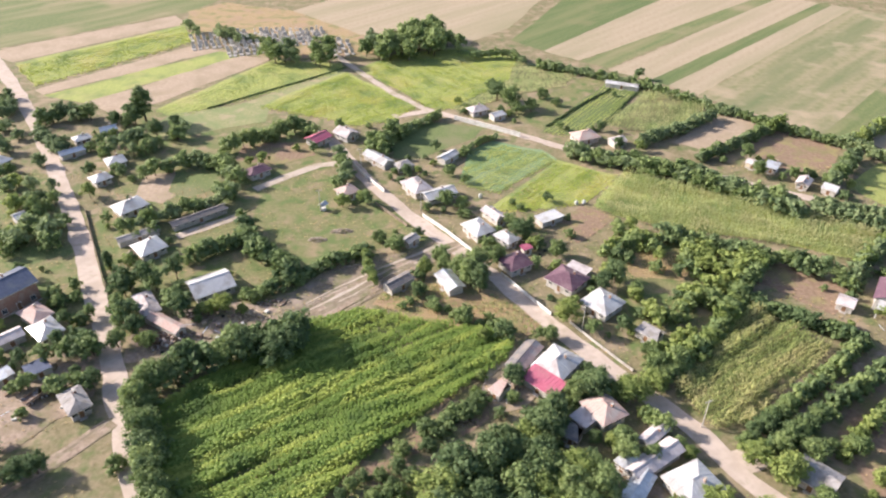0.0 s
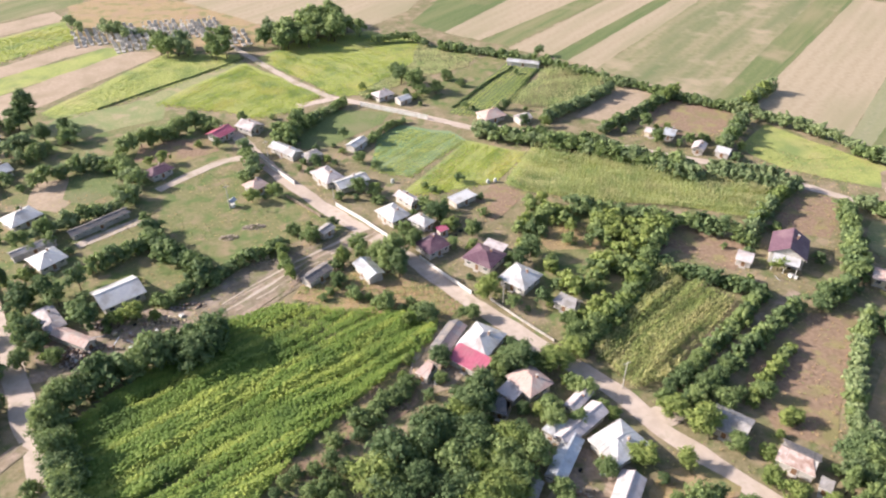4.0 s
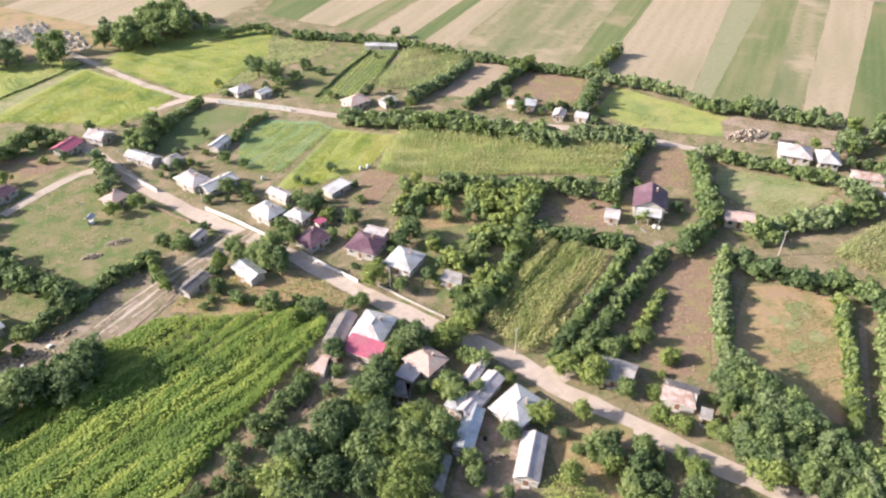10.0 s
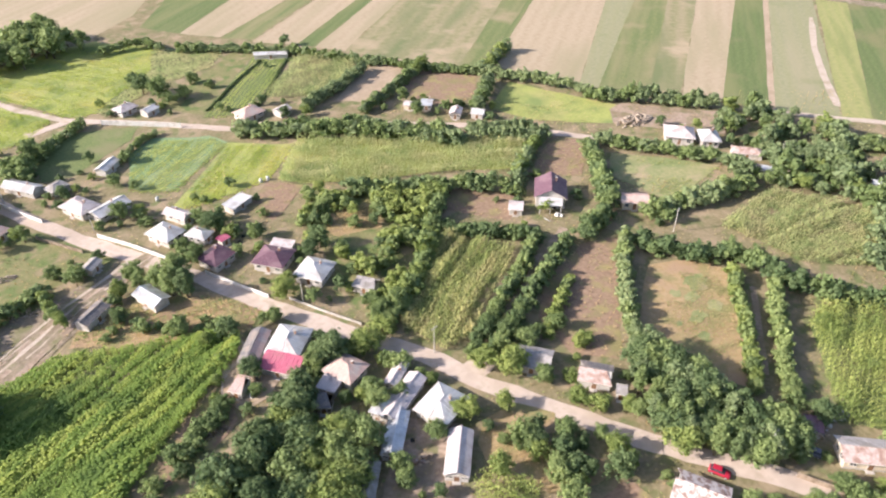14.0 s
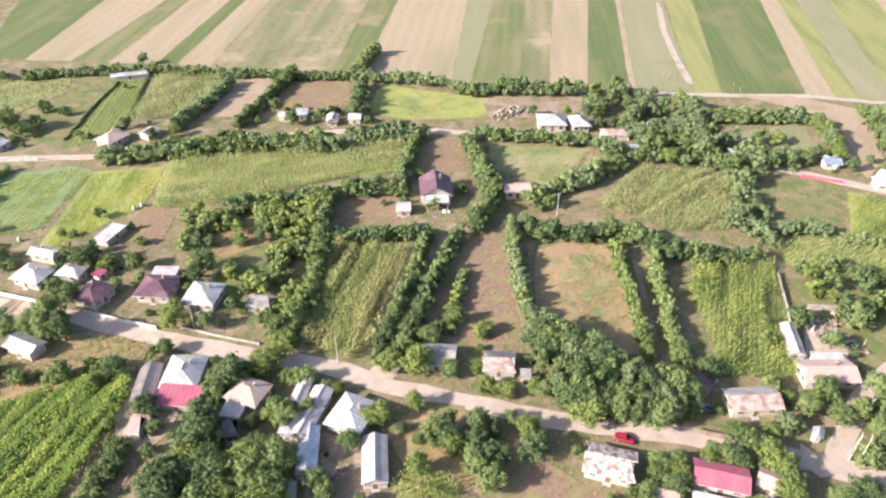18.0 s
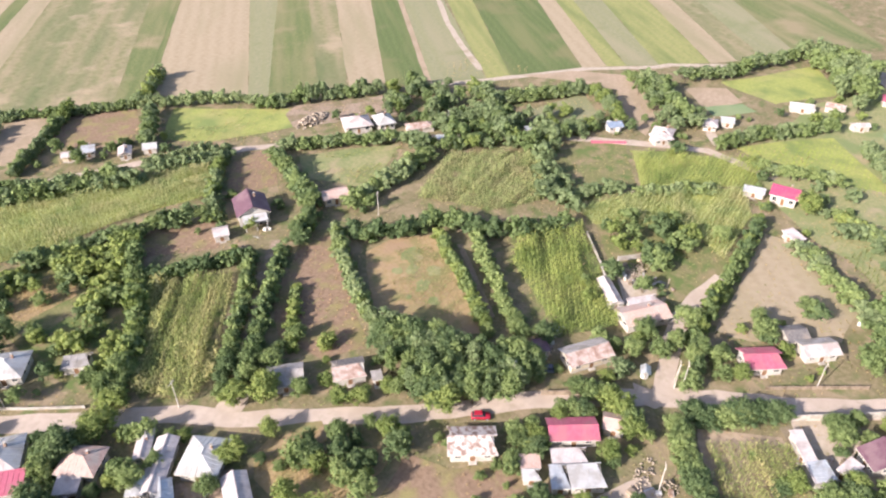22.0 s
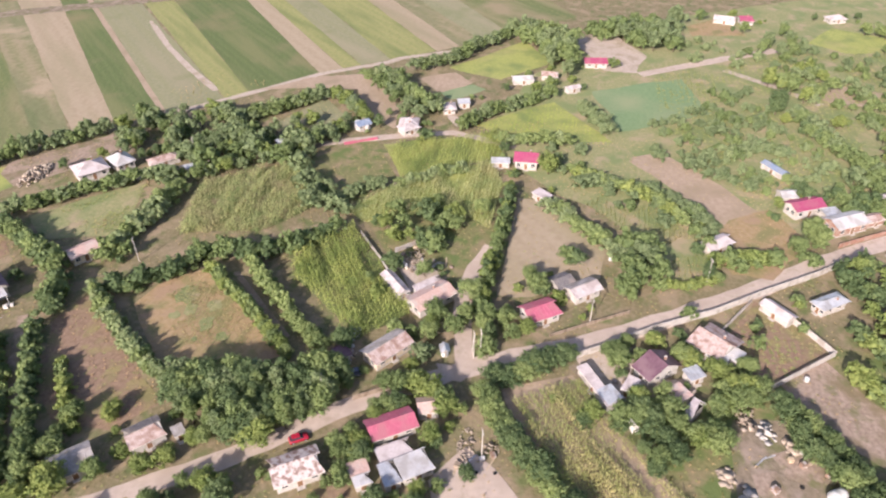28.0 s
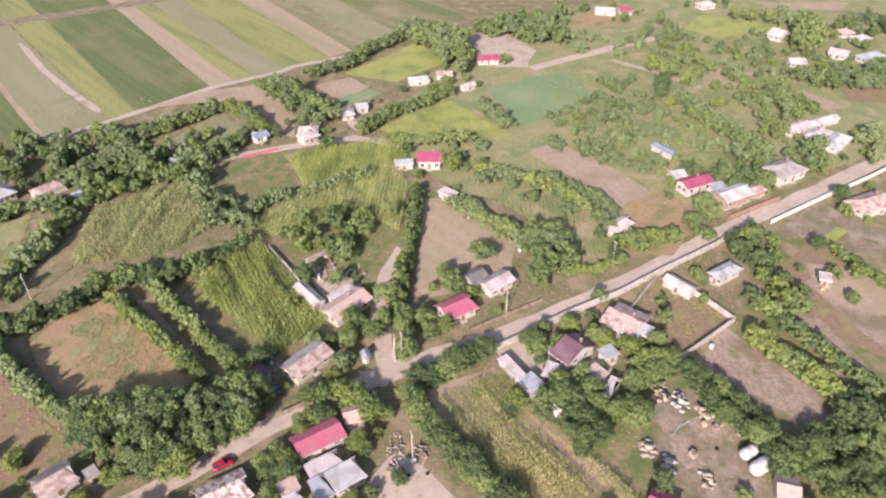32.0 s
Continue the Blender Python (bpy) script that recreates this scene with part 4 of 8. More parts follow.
def well(x, y, yaw=0, label="small white roofed well by the junction"):
    root = empty("well", pose(x, y, 0, 0, 0, yaw), label, "well")
    v, f = tube([(0, 0, 0, 0.75), (0, 0, 0.85, 0.75), (0, 0, 0.9, 0.68)], 14)
    part("ring", mesh_of("ring", v, f, M["white_paint"]), root)
    for k in (-0.85, 0.85):
        part("post", box("post", k - 0.06, -0.06, 0, k + 0.06, 0.06, 2.0, M["wood"]), root)
    part("roof", mesh_of("roof", [(-1.2, -1.0, 1.8), (1.2, -1.0, 1.8), (1.2, 0, 2.5), (-1.2, 0, 2.5), (1.2, 1.0, 1.8), (-1.2, 1.0, 1.8), (-1.2, 0, 2.42), (1.2, 0, 2.42)],
                         [(0, 1, 2, 3), (3, 2, 4, 5), (0, 6, 7, 1), (6, 5, 4, 7), (0, 3, 6), (3, 5, 6), (1, 7, 2), (2, 7, 4)], M["silver"]), root)
    return root


def tank(x, y, yaw, r=0.7, length=1.8, mat="plastic", label="white water tank standing in the garden"):
    v, f = tube([(0, 0, 0, r * 0.9), (0, 0, 0.15, r), (0, 0, length - 0.2, r), (0, 0, length, r * 0.75), (0, 0, length + 0.12, r * 0.3)], 14)
    ob = new("water_tank", mesh_of("water_tank", v, f, M[mat], True))
    ob.matrix_basis = pose(x, y, 0, 0, 0, yaw)
    return tagged(ob, label, "tank")


def clutter(pts, count, seed, label="scattered boxes and boards in the yard"):
    """Loose crates and boards about a yard, each a thing of its own."""
    rng = random.Random(seed)
    kinds = []
    for k in range(4):
        a, b, c = rng.uniform(0.5, 1.2), rng.uniform(0.4, 0.9), rng.uniform(0.3, 0.8)
        kinds.append(("crate", box("crate", -a / 2, -b / 2, 0, a / 2, b / 2, c, M[("pale_wood", "wood", "white_paint", "scrap")[k]], 0.03), "weathered crate standing in the yard"))
    for k in range(3):
        a = rng.uniform(1.6, 3.2)
        kinds.append(("plank", box("plank", -a / 2, -0.12, 0, a / 2, 0.12, 0.06, M[("pale_wood", "wood", "silver")[k]], 0.01), "loose plank lying in the yard"))
    kinds.append(("tyre", mesh_of("tyre", *tube([(0, 0, 0, 0.3), (0, 0, 0.05, 0.4), (0, 0, 0.18, 0.4), (0, 0, 0.22, 0.3)], 10), M["tyre"]), "old black tyre lying in the yard"))
    xs, ys = [p[0] for p in pts], [p[1] for p in pts]
    n = 0
    while n < count:
        x, y = rng.uniform(min(xs), max(xs)), rng.uniform(min(ys), max(ys))
        if not inside(pts, np.array([x]), np.array([y]))[0]:
            continue
        name, me, what = rng.choice(kinds)
        ob = new(name, me)
        ob.matrix_basis = pose(x, y, 0.05, 0, 0, rng.uniform(0, 360)) @ Matrix.Scale(rng.uniform(0.8, 1.3), 4)
        tagged(ob, what, name, "yard clutter")
        n += 1


# ---- the place ----

# far field strips
ground()
field("meadow", "rough green gardens behind the western houses", [(-113.3, 233.5), (-86.7, 237.1), (-60.5, 229.9), (-43.0, 217.2), (-33.5, 189.9), (-43.0, 174.1), (-59.0, 174.2), (-78.7, 179.4), (-93.7, 173.7)], "grass", 2.0)
field("meadow", "overgrown green gardens beyond the main road", [(168.0, 2.0), (196.0, 24.0), (250.0, 16.0), (330.0, -40.0), (380.0, -120.0), (380.0, -230.0), (222.0, -152.0), (168.0, -78.0), (146.0, -47.0)], "scrubland", 2.0)
field("meadow", "rough green gardens and scrub", [(243.6, -21.1), (266.3, -29.1), (300.6, -84.5), (362.1, -213.7), (197.9, -133.5), (172.9, -87.4), (181.4, -48.4), (206.6, -20.7)], "scrubland", 2.0)
field("meadow", "orchard grass", [(152.6, 56.3), (180.5, 30.0), (137.3, 5.9), (121.9, 20.4), (132.7, 38.8)], "grass", 2.0)
field("meadow", "rough grass between the farms", [(-60.7, 188.9), (-23.9, 178.3), (-3.8, 151.5), (-18.0, 146.4), (-40.3, 124.0), (-70.4, 112.7), (-93.7, 157.4), (-82.9, 189.1)], "grass", 2.0)
field("meadow", "rough grass of the western gardens", [(-148.0, 189.5), (-116.3, 185.7), (-91.1, 144.3), (-77.7, 120.2), (-85.5, 109.3), (-104.1, 112.8)], "grass", 2.0)
field("meadow", "rough grass of the eastern gardens", [(102.8, -40.7), (117.1, -58.3), (118.2, -94.6), (64.8, -77.0), (63.1, -25.0), (93.2, -19.5)], "grass", 2.0)
field("meadow", "overgrown garden", [(46.7, 159.7), (77.0, 142.0), (62.5, 122.0), (41.9, 100.3), (38.6, 107.9), (39.4, 140.8)], "grass", 2.0)
field("field_strip", "dark green crop strip in the far fields", [(29.6, 309.5), (42.6, 295.1), (144.5, 410.6), (100.0, 452.2)], "dark", 0.5)
field("field_strip", "pale stubble strip in the far fields", [(42.6, 295.1), (55.6, 282.8), (172.5, 384.4), (144.5, 410.6)], "tan", 0.5)
field("field_strip", "green crop strip in the far fields", [(55.3, 281.7), (66.6, 274.7), (177.8, 379.5), (172.1, 384.8)], "green", 0.5)
field("field_strip", "pale stubble strip in the far fields", [(65.6, 272.0), (79.3, 260.6), (191.3, 366.9), (177.7, 379.6)], "tan", 0.5)
field("field_strip", "dark green crop strip in the far fields", [(79.3, 260.6), (85.1, 255.2), (195.7, 362.8), (191.3, 366.9)], "dark", 0.5)
field("field_strip", "pale stubble strip in the far fields", [(85.1, 255.2), (93.4, 245.9), (202.8, 356.1), (195.7, 362.8)], "tan", 0.5)
field("field_strip", "weedy stubble strip with brown patches", [(92.9, 245.0), (123.8, 211.7), (235.2, 325.9), (202.6, 356.3)], "mixed", 0.5)
field("field_strip", "green crop strip in the far fields", [(123.8, 211.7), (132.1, 208.1), (245.6, 316.2), (235.2, 325.9)], "green", 0.5)
field("field_strip", "dark weedy field margin", [(132.1, 208.1), (134.4, 206.0), (246.1, 315.7), (244.9, 316.9)], "dark", 0.5)
field("field_strip", "broad pale stubble field", [(135.0, 206.9), (151.7, 177.3), (268.6, 294.7), (246.2, 315.6)], "tan", 0.5)
field("field_strip", "pale green stubble margin", [(151.7, 177.3), (156.6, 172.7), (281.6, 282.5), (268.6, 294.7)], "pale", 0.5)
field("field_strip", "green crop strip in the far fields", [(156.6, 172.7), (169.0, 161.0), (290.3, 274.4), (279.9, 284.1)], "green", 0.5)
field("field_strip", "green crop strip with brown streaks", [(169.0, 161.0), (176.6, 153.8), (299.4, 265.9), (289.6, 275.1)], "mixed", 0.5)
field("field_strip", "pale stubble strip in the far fields", [(176.6, 153.8), (186.3, 144.7), (312.7, 253.5), (299.4, 265.9)], "tan", 0.5)
field("field_strip", "dark green maize strip in the far fields", [(185.5, 144.1), (195.0, 133.2), (320.5, 246.2), (312.7, 253.5)], "dark", 0.5)
field("field_strip", "bare orange-brown field margin", [(195.0, 133.2), (196.5, 131.8), (322.4, 244.4), (320.5, 246.2)], "pink", 0.5)
field("field_strip", "pale green-brown field strip", [(196.5, 131.8), (209.9, 117.3), (336.0, 231.8), (322.4, 244.4)], "pale", 0.5)
field("field_strip", "yellow-green weedy field strip", [(209.9, 117.3), (216.6, 111.0), (348.2, 220.4), (337.3, 230.5)], "olive", 0.5)
field("field_strip", "green weedy field with brown patches", [(216.6, 111.0), (238.9, 93.3), (371.9, 198.3), (348.2, 220.4)], "dark", 0.5)
field("field_strip", "pale stubble strip in the far fields", [(238.9, 93.3), (245.1, 86.1), (377.1, 193.3), (371.9, 198.3)], "tan", 0.5)
field("field_strip", "weedy green field strip", [(245.1, 86.1), (249.5, 80.0), (383.6, 187.3), (377.1, 193.3)], "olive", 0.5)
field("field_strip", "pale green field strip", [(249.5, 80.0), (257.1, 70.2), (394.3, 177.3), (383.6, 187.3)], "pale", 0.5)
field("field_strip", "green field strip", [(257.1, 70.2), (269.5, 54.7), (411.5, 161.3), (394.3, 177.3)], "olive", 0.5)
field("field_strip", "pale stubble strip in the far fields", [(269.5, 54.7), (276.9, 46.5), (420.2, 153.1), (411.5, 161.3)], "tan", 0.5)
field("field_strip", "weedy green field strip", [(276.9, 46.5), (284.3, 38.2), (429.0, 144.9), (420.2, 153.1)], "mixed", 0.5)
field("field_strip", "pale green field strip", [(284.3, 38.2), (295.6, 27.7), (443.8, 131.1), (429.0, 144.9)], "pale", 0.5)
field("field_strip", "green field strip", [(295.6, 27.7), (323.7, 1.2), (482.3, 95.2), (443.8, 131.1)], "green", 0.5)

# track along the strips
road("farm_track", "pale dirt track along the fields", [(190.2, 135.8), (209.7, 116.7), (238.2, 91.9), (254.9, 69.7), (259.2, 66.7), (273.9, 42.4)], 3.0, "path", 0.5)

# fields on the west side
field("field", "green crop field beyond the village", [(-270.4, 322.0), (-203.1, 294.3), (-192.4, 301.5), (-127.4, 354.4), (-110.2, 387.7), (-167.5, 453.3), (-323.7, 427.6)], "green", 1.4)
field("field_strip", "pinkish ploughed field strip", [(-194.6, 296.4), (-130.7, 348.6), (-122.9, 335.7), (-177.8, 282.3)], "pink", 1.4)
field("field_strip", "bright green crop strip", [(-176.7, 282.3), (-122.3, 333.0), (-109.7, 310.5), (-156.5, 257.3)], "yellow", 1.4)
field("field_strip", "pinkish ploughed field strip", [(-154.3, 252.7), (-108.7, 304.4), (-96.1, 296.8), (-149.0, 248.2)], "pink", 1.4)
field("field_strip", "bright green crop strip", [(-148.5, 247.1), (-95.7, 295.4), (-84.5, 288.9), (-130.1, 240.6)], "yellow", 1.4)
field("field_strip", "pinkish ploughed field strip", [(-130.1, 240.6), (-84.4, 290.3), (-70.8, 286.7), (-102.7, 241.4), (-114.4, 229.0)], "pink", 1.4)
field("field_strip", "bright green crop strip", [(-102.2, 233.8), (-70.6, 285.3), (-41.5, 281.0), (-41.0, 273.1), (-74.7, 240.1), (-95.6, 228.8)], "yellow", 1.4)
field("field", "rough meadow behind the houses", [(-95.4, 228.3), (-74.4, 239.1), (-40.6, 273.1), (-38.8, 269.3), (-62.4, 240.0), (-61.1, 223.8), (-92.8, 208.6), (-98.8, 220.9)], "scrubland", 1.4)
field("field", "dry yellow grass of the cemetery hill", [(-128.0, 356.3), (-112.1, 371.4), (-74.4, 355.6), (-37.3, 319.3), (-23.0, 296.0), (-43.5, 285.7), (-71.8, 286.7), (-110.5, 310.5)], "dry", 1.4)
field("field", "pale stubble field beyond the cemetery", [(-74.4, 355.6), (-27.7, 423.2), (69.6, 421.7), (30.0, 326.9), (8.5, 303.1), (-37.1, 317.7)], "tan", 1.4)
crop("low_crop", "bright yellow-green sunflower plot", [(-66.3, 235.1), (-38.6, 268.4), (-10.2, 234.6), (-16.5, 223.0), (-29.5, 218.6), (-43.9, 226.1)], "low", "yellow_crop", 1.20, 1.00, 50, 1.00, 0.00)
field("field", "yellow-green plot", [(-66.8, 237.0), (-38.9, 270.6), (-10.2, 236.5), (-16.7, 224.8), (-29.8, 220.3), (-44.3, 227.9)], "yellow", 1.4)
field("field", "yellow-green plot", [(-36.2, 272.5), (-20.4, 292.4), (10.9, 301.6), (30.3, 284.9), (52.4, 269.7), (46.1, 256.6), (25.0, 248.3), (8.9, 234.3), (-4.2, 234.4), (-29.1, 268.0)], "yellow", 1.4)
crop("low_crop", "bright yellow-green sunflower plot", [(-35.9, 270.3), (-20.2, 290.1), (10.8, 299.2), (30.0, 282.7), (24.8, 260.5), (2.8, 233.5), (-4.1, 232.6), (-28.8, 265.9)], "low", "yellow_crop", 1.30, 1.20, -53, 1.00, 0.00)
field("field", "green maize plot", [(30.3, 284.9), (52.4, 269.7), (46.1, 256.6), (25.0, 248.3), (8.9, 234.3), (2.9, 235.4), (25.0, 262.6)], "green", 1.4)
crop("low_crop", "green maize plot", [(30.0, 282.7), (52.0, 267.6), (45.7, 254.5), (24.8, 246.3), (8.8, 232.4), (2.8, 233.5), (24.8, 260.5)], "low", "corn", 1.20, 1.10, 0, 1.50, 0.00)
field("field", "green kitchen plot", [(22.6, 230.3), (56.1, 265.4), (61.6, 259.3), (32.8, 216.2)], "grass", 1.4)
field("field", "bright green crop plot", [(32.7, 215.4), (61.7, 257.6), (73.4, 249.5), (53.8, 222.9), (40.6, 211.8)], "lawn", 1.4)
field("field", "maize plot", [(53.2, 219.7), (75.5, 249.5), (95.9, 238.7), (85.4, 222.6), (72.9, 211.6)], "green", 1.4)
crop("maize_crop", "ripening maize plot", [(52.7, 217.9), (74.9, 247.5), (95.1, 236.8), (84.8, 220.8), (72.4, 209.9)], "corn", "corn", 1.10, 1.00, 0, 1.00, 0.00)
field("field", "bare ploughed plot", [(72.5, 206.5), (100.0, 231.6), (111.0, 226.6), (96.2, 209.3), (80.9, 201.2)], "pink", 1.4)
field("field", "ploughed brown plot with furrows", [(93.8, 202.3), (111.5, 215.6), (128.9, 204.9), (115.8, 187.7), (102.0, 187.1)], "brown", 1.4)
field("field", "mown green paddock", [(-17.5, 208.0), (-5.0, 223.3), (14.1, 218.6), (10.0, 209.9), (-8.0, 195.2), (-15.1, 196.0)], "lawn", 1.4)
field("field", "green vegetable plot", [(4.8, 181.5), (7.8, 200.5), (15.4, 207.8), (31.1, 201.6), (34.6, 194.9), (15.1, 174.8)], "teal", 1.4)
crop("low_crop", "green vegetable rows", [(4.7, 180.0), (7.8, 198.9), (15.2, 206.1), (30.8, 200.0), (34.4, 193.4), (15.0, 173.4)], "low", "corn_green", 1.10, 0.70, 44, 0.90, 0.00)
field("field", "yellow-green plot", [(12.1, 164.9), (34.5, 194.2), (51.8, 184.6), (40.0, 169.9), (26.8, 164.8)], "yellow", 1.4)
crop("low_crop", "yellow-green bean rows", [(12.0, 163.6), (34.3, 192.6), (51.4, 183.1), (39.7, 168.5), (26.6, 163.5)], "low", "yellow_crop", 1.10, 0.90, 53, 0.90, 0.00)
field("field", "bare garden plot", [(-87.0, 172.2), (-88.5, 185.6), (-77.7, 189.0), (-76.3, 173.7), (-78.0, 169.0)], "pink", 1.4)
field("field", "bright green garden lawn", [(-78.5, 175.4), (-81.1, 189.1), (-66.7, 192.6), (-63.1, 178.5), (-72.6, 172.1)], "lawn", 1.4)
field("field", "bare garden ground", [(-64.6, 194.5), (-64.4, 205.1), (-45.0, 208.2), (-39.9, 198.1), (-49.4, 192.5)], "brown", 1.4)
field("field", "green garden plot", [(-53.1, 173.6), (-38.5, 188.8), (-30.8, 181.7), (-31.2, 171.9), (-44.7, 167.3)], "grass", 1.4)
field("field", "garden grass", [(-61.4, 134.7), (-51.9, 145.4), (-44.5, 144.1), (-45.3, 134.7), (-52.3, 135.8)], "grass", 1.4)
field("field", "green vegetable garden", [(-110.9, 144.4), (-99.6, 150.7), (-93.9, 144.3), (-104.4, 137.2)], "lawn", 1.4)
field("yard", "bare dirt farmyard", [(-92.6, 96.5), (-78.9, 105.0), (-70.8, 109.2), (-67.1, 104.2), (-70.6, 91.4), (-84.9, 82.9)], "dirt", 1.4)
field("yard", "rutted bare dirt", [(-28.3, 120.0), (-19.5, 132.3), (-6.5, 143.9), (1.9, 148.9), (-9.5, 146.4), (-22.9, 139.2), (-39.5, 126.0), (-44.5, 120.0)], "mud", 2.5)
field("yard", "bare farmyard earth with scrap", [(-64.3, 105.8), (-55.9, 116.3), (-44.5, 120.0), (-38.9, 123.0), (-33.3, 120.0), (-42.8, 112.6), (-56.2, 105.8)], "dirt", 1.4)
field("field", "dry yellowed weeds", [(-12.8, 132.3), (-3.5, 132.2), (12.1, 127.9), (21.3, 117.9), (17.1, 112.4), (7.8, 117.9), (-5.9, 120.9), (-16.1, 123.9)], "dry", 1.4)

# big sunflower field
field("field", "green sunflower field", [(-51.7, 93.4), (-39.8, 104.9), (-27.9, 117.1), (-18.5, 122.3), (1.6, 117.6), (14.1, 112.4), (12.5, 106.3), (7.1, 101.5), (2.7, 97.8), (-4.1, 91.1), (-11.3, 84.4), (-17.3, 77.3), (-29.9, 61.3), (-43.1, 65.1)], "lawn", 1.4)
crop("sunflower_crop", "dense green sunflower field", [(-54.0, 92.6), (-41.5, 106.5), (-29.0, 118.0), (-18.4, 121.3), (1.6, 116.6), (14.0, 111.5), (12.4, 105.5), (7.0, 100.7), (2.7, 97.0), (-4.1, 90.4), (-11.2, 83.7), (-17.2, 76.6), (-29.7, 59.8), (-45.0, 63.6)], "sunflower", "sunflower", 0.75, 0.48, 32, 1.25, 0.00)

# fields of the middle
field("field", "maize field", [(41.0, 166.9), (53.9, 187.2), (79.1, 174.7), (113.2, 154.6), (104.9, 140.1), (96.2, 143.1), (79.2, 150.8), (57.2, 156.2), (46.0, 161.4)], "yellow", 1.4)
crop("maize_crop", "broad ripening maize field", [(40.6, 165.5), (53.5, 185.8), (78.5, 173.3), (112.3, 153.3), (104.0, 139.0), (95.5, 141.9), (78.6, 149.6), (56.7, 155.0), (45.6, 160.2)], "corn", "corn", 1.00, 0.85, -20, 1.05, 0.00)
field("field", "bare dug garden plot", [(29.4, 156.9), (38.4, 167.6), (46.5, 160.6), (34.0, 148.4)], "brown", 1.4)
field("field", "dry tan weeds", [(43.2, 137.3), (50.9, 145.5), (59.8, 142.1), (56.1, 134.2), (44.1, 133.5)], "dry", 3.0)
crop("tall_grass", "dry tan weeds", [(41.4, 136.0), (50.6, 145.9), (60.5, 141.6), (55.6, 131.7), (43.3, 131.5)], "tuft", "dry_tuft", 1.00, 0.80, 0, 0.90, 0.15)
field("field", "bare garden behind the house", [(103.4, 135.0), (123.5, 153.6), (128.3, 143.9), (115.1, 128.3)], "brown", 1.4)
field("field", "bare yard with grass", [(72.3, 132.1), (80.5, 140.6), (94.4, 129.4), (85.9, 119.9)], "brown", 1.4)
field("field", "yellowing meadow with bare earth", [(131.0, 134.9), (153.1, 114.1), (126.5, 107.0), (121.7, 124.2)], "scrubland", 1.4)
crop("low_crop", "yellow-green weeds", [(135.4, 128.7), (151.9, 113.2), (127.2, 106.7), (128.8, 120.0)], "low", "weeds", 1.40, 1.20, 0, 0.90, 0.30)
field("field", "yellow meadow", [(115.5, 177.4), (132.6, 191.9), (143.9, 174.8), (153.8, 157.3), (143.5, 149.3), (122.5, 163.5)], "yellow", 1.4)
crop("low_crop", "yellow-green weeds on the meadow", [(114.6, 176.0), (131.6, 190.3), (142.7, 173.4), (152.6, 156.0), (142.4, 148.1), (121.6, 162.2)], "low", "weeds", 1.50, 1.40, 0, 0.80, 0.35)
field("yard", "dusty farmyard", [(148.9, 157.6), (155.7, 159.3), (179.4, 139.5), (180.7, 130.7), (169.6, 126.5), (143.5, 149.3)], "dirt", 1.4)
field("field", "maize plot", [(44.8, 98.7), (67.1, 123.8), (81.6, 109.5), (56.0, 89.2), (49.5, 87.8)], "grass", 1.4)
crop("maize_crop", "ripening maize plot in rows", [(44.4, 97.9), (66.6, 122.8), (80.9, 108.7), (55.6, 88.5), (49.1, 87.1)], "corn", "corn_dry", 1.05, 0.50, 37, 1.10, 0.00)
field("field", "bare brown orchard ground", [(71.2, 86.6), (79.3, 94.6), (94.9, 104.0), (104.3, 101.2), (88.3, 80.7), (78.8, 67.6), (70.4, 74.5)], "brown", 1.4)
field("field", "brown weedy plot", [(86.8, 74.3), (103.8, 89.2), (113.1, 87.4), (118.5, 79.1), (109.8, 65.8), (96.0, 50.3), (88.8, 60.5)], "dry", 1.4)
crop("tall_grass", "patchy green and yellow weeds on the plot", [(93.8, 74.1), (107.4, 84.3), (114.2, 77.9), (107.3, 66.8), (98.2, 56.2), (95.2, 62.7)], "tuft", "weeds", 0.80, 0.70, 0, 0.80, 0.40)
field("field", "maize plot", [(130.4, 93.5), (156.8, 99.2), (172.7, 76.1), (151.4, 62.6), (136.1, 73.6), (133.7, 84.0)], "grass", 1.4)
crop("maize_crop", "ripening maize plot", [(129.4, 92.8), (155.5, 98.4), (171.3, 75.5), (150.2, 62.1), (135.0, 73.0), (132.7, 83.4)], "corn", "corn", 1.00, 0.85, 0, 1.05, 0.00)
field("field", "short grass plot", [(172.5, 74.2), (180.0, 69.3), (191.6, 58.3), (167.7, 45.5), (159.6, 58.5), (149.6, 60.8)], "grass", 1.4)
field("field", "yellow-green plot", [(187.3, 54.7), (195.6, 34.0), (204.6, 21.7), (185.5, 18.5), (169.0, 45.0)], "yellow", 1.4)
crop("maize_crop", "yellow-green maize plot", [(185.8, 54.3), (194.0, 33.7), (202.9, 21.5), (184.0, 18.4), (167.7, 44.6)], "corn", "corn_green", 1.10, 0.90, 0, 0.90, 0.00)
field("field", "maize plot", [(118.8, 57.3), (126.7, 60.8), (143.9, 51.3), (112.3, 29.4), (102.6, 38.2)], "lawn", 1.4)
crop("maize_crop", "bright green maize plot", [(117.9, 56.8), (125.6, 60.4), (142.8, 50.9), (111.4, 29.2), (101.8, 37.9)], "corn", "corn_green", 1.00, 0.75, 31, 1.15, 0.00)
field("field", "maize band", [(148.9, 54.7), (169.3, 41.6), (183.0, 20.7), (170.0, 15.6), (147.4, 16.8), (156.5, 27.3), (150.7, 38.3), (144.0, 48.4)], "yellow", 1.4)
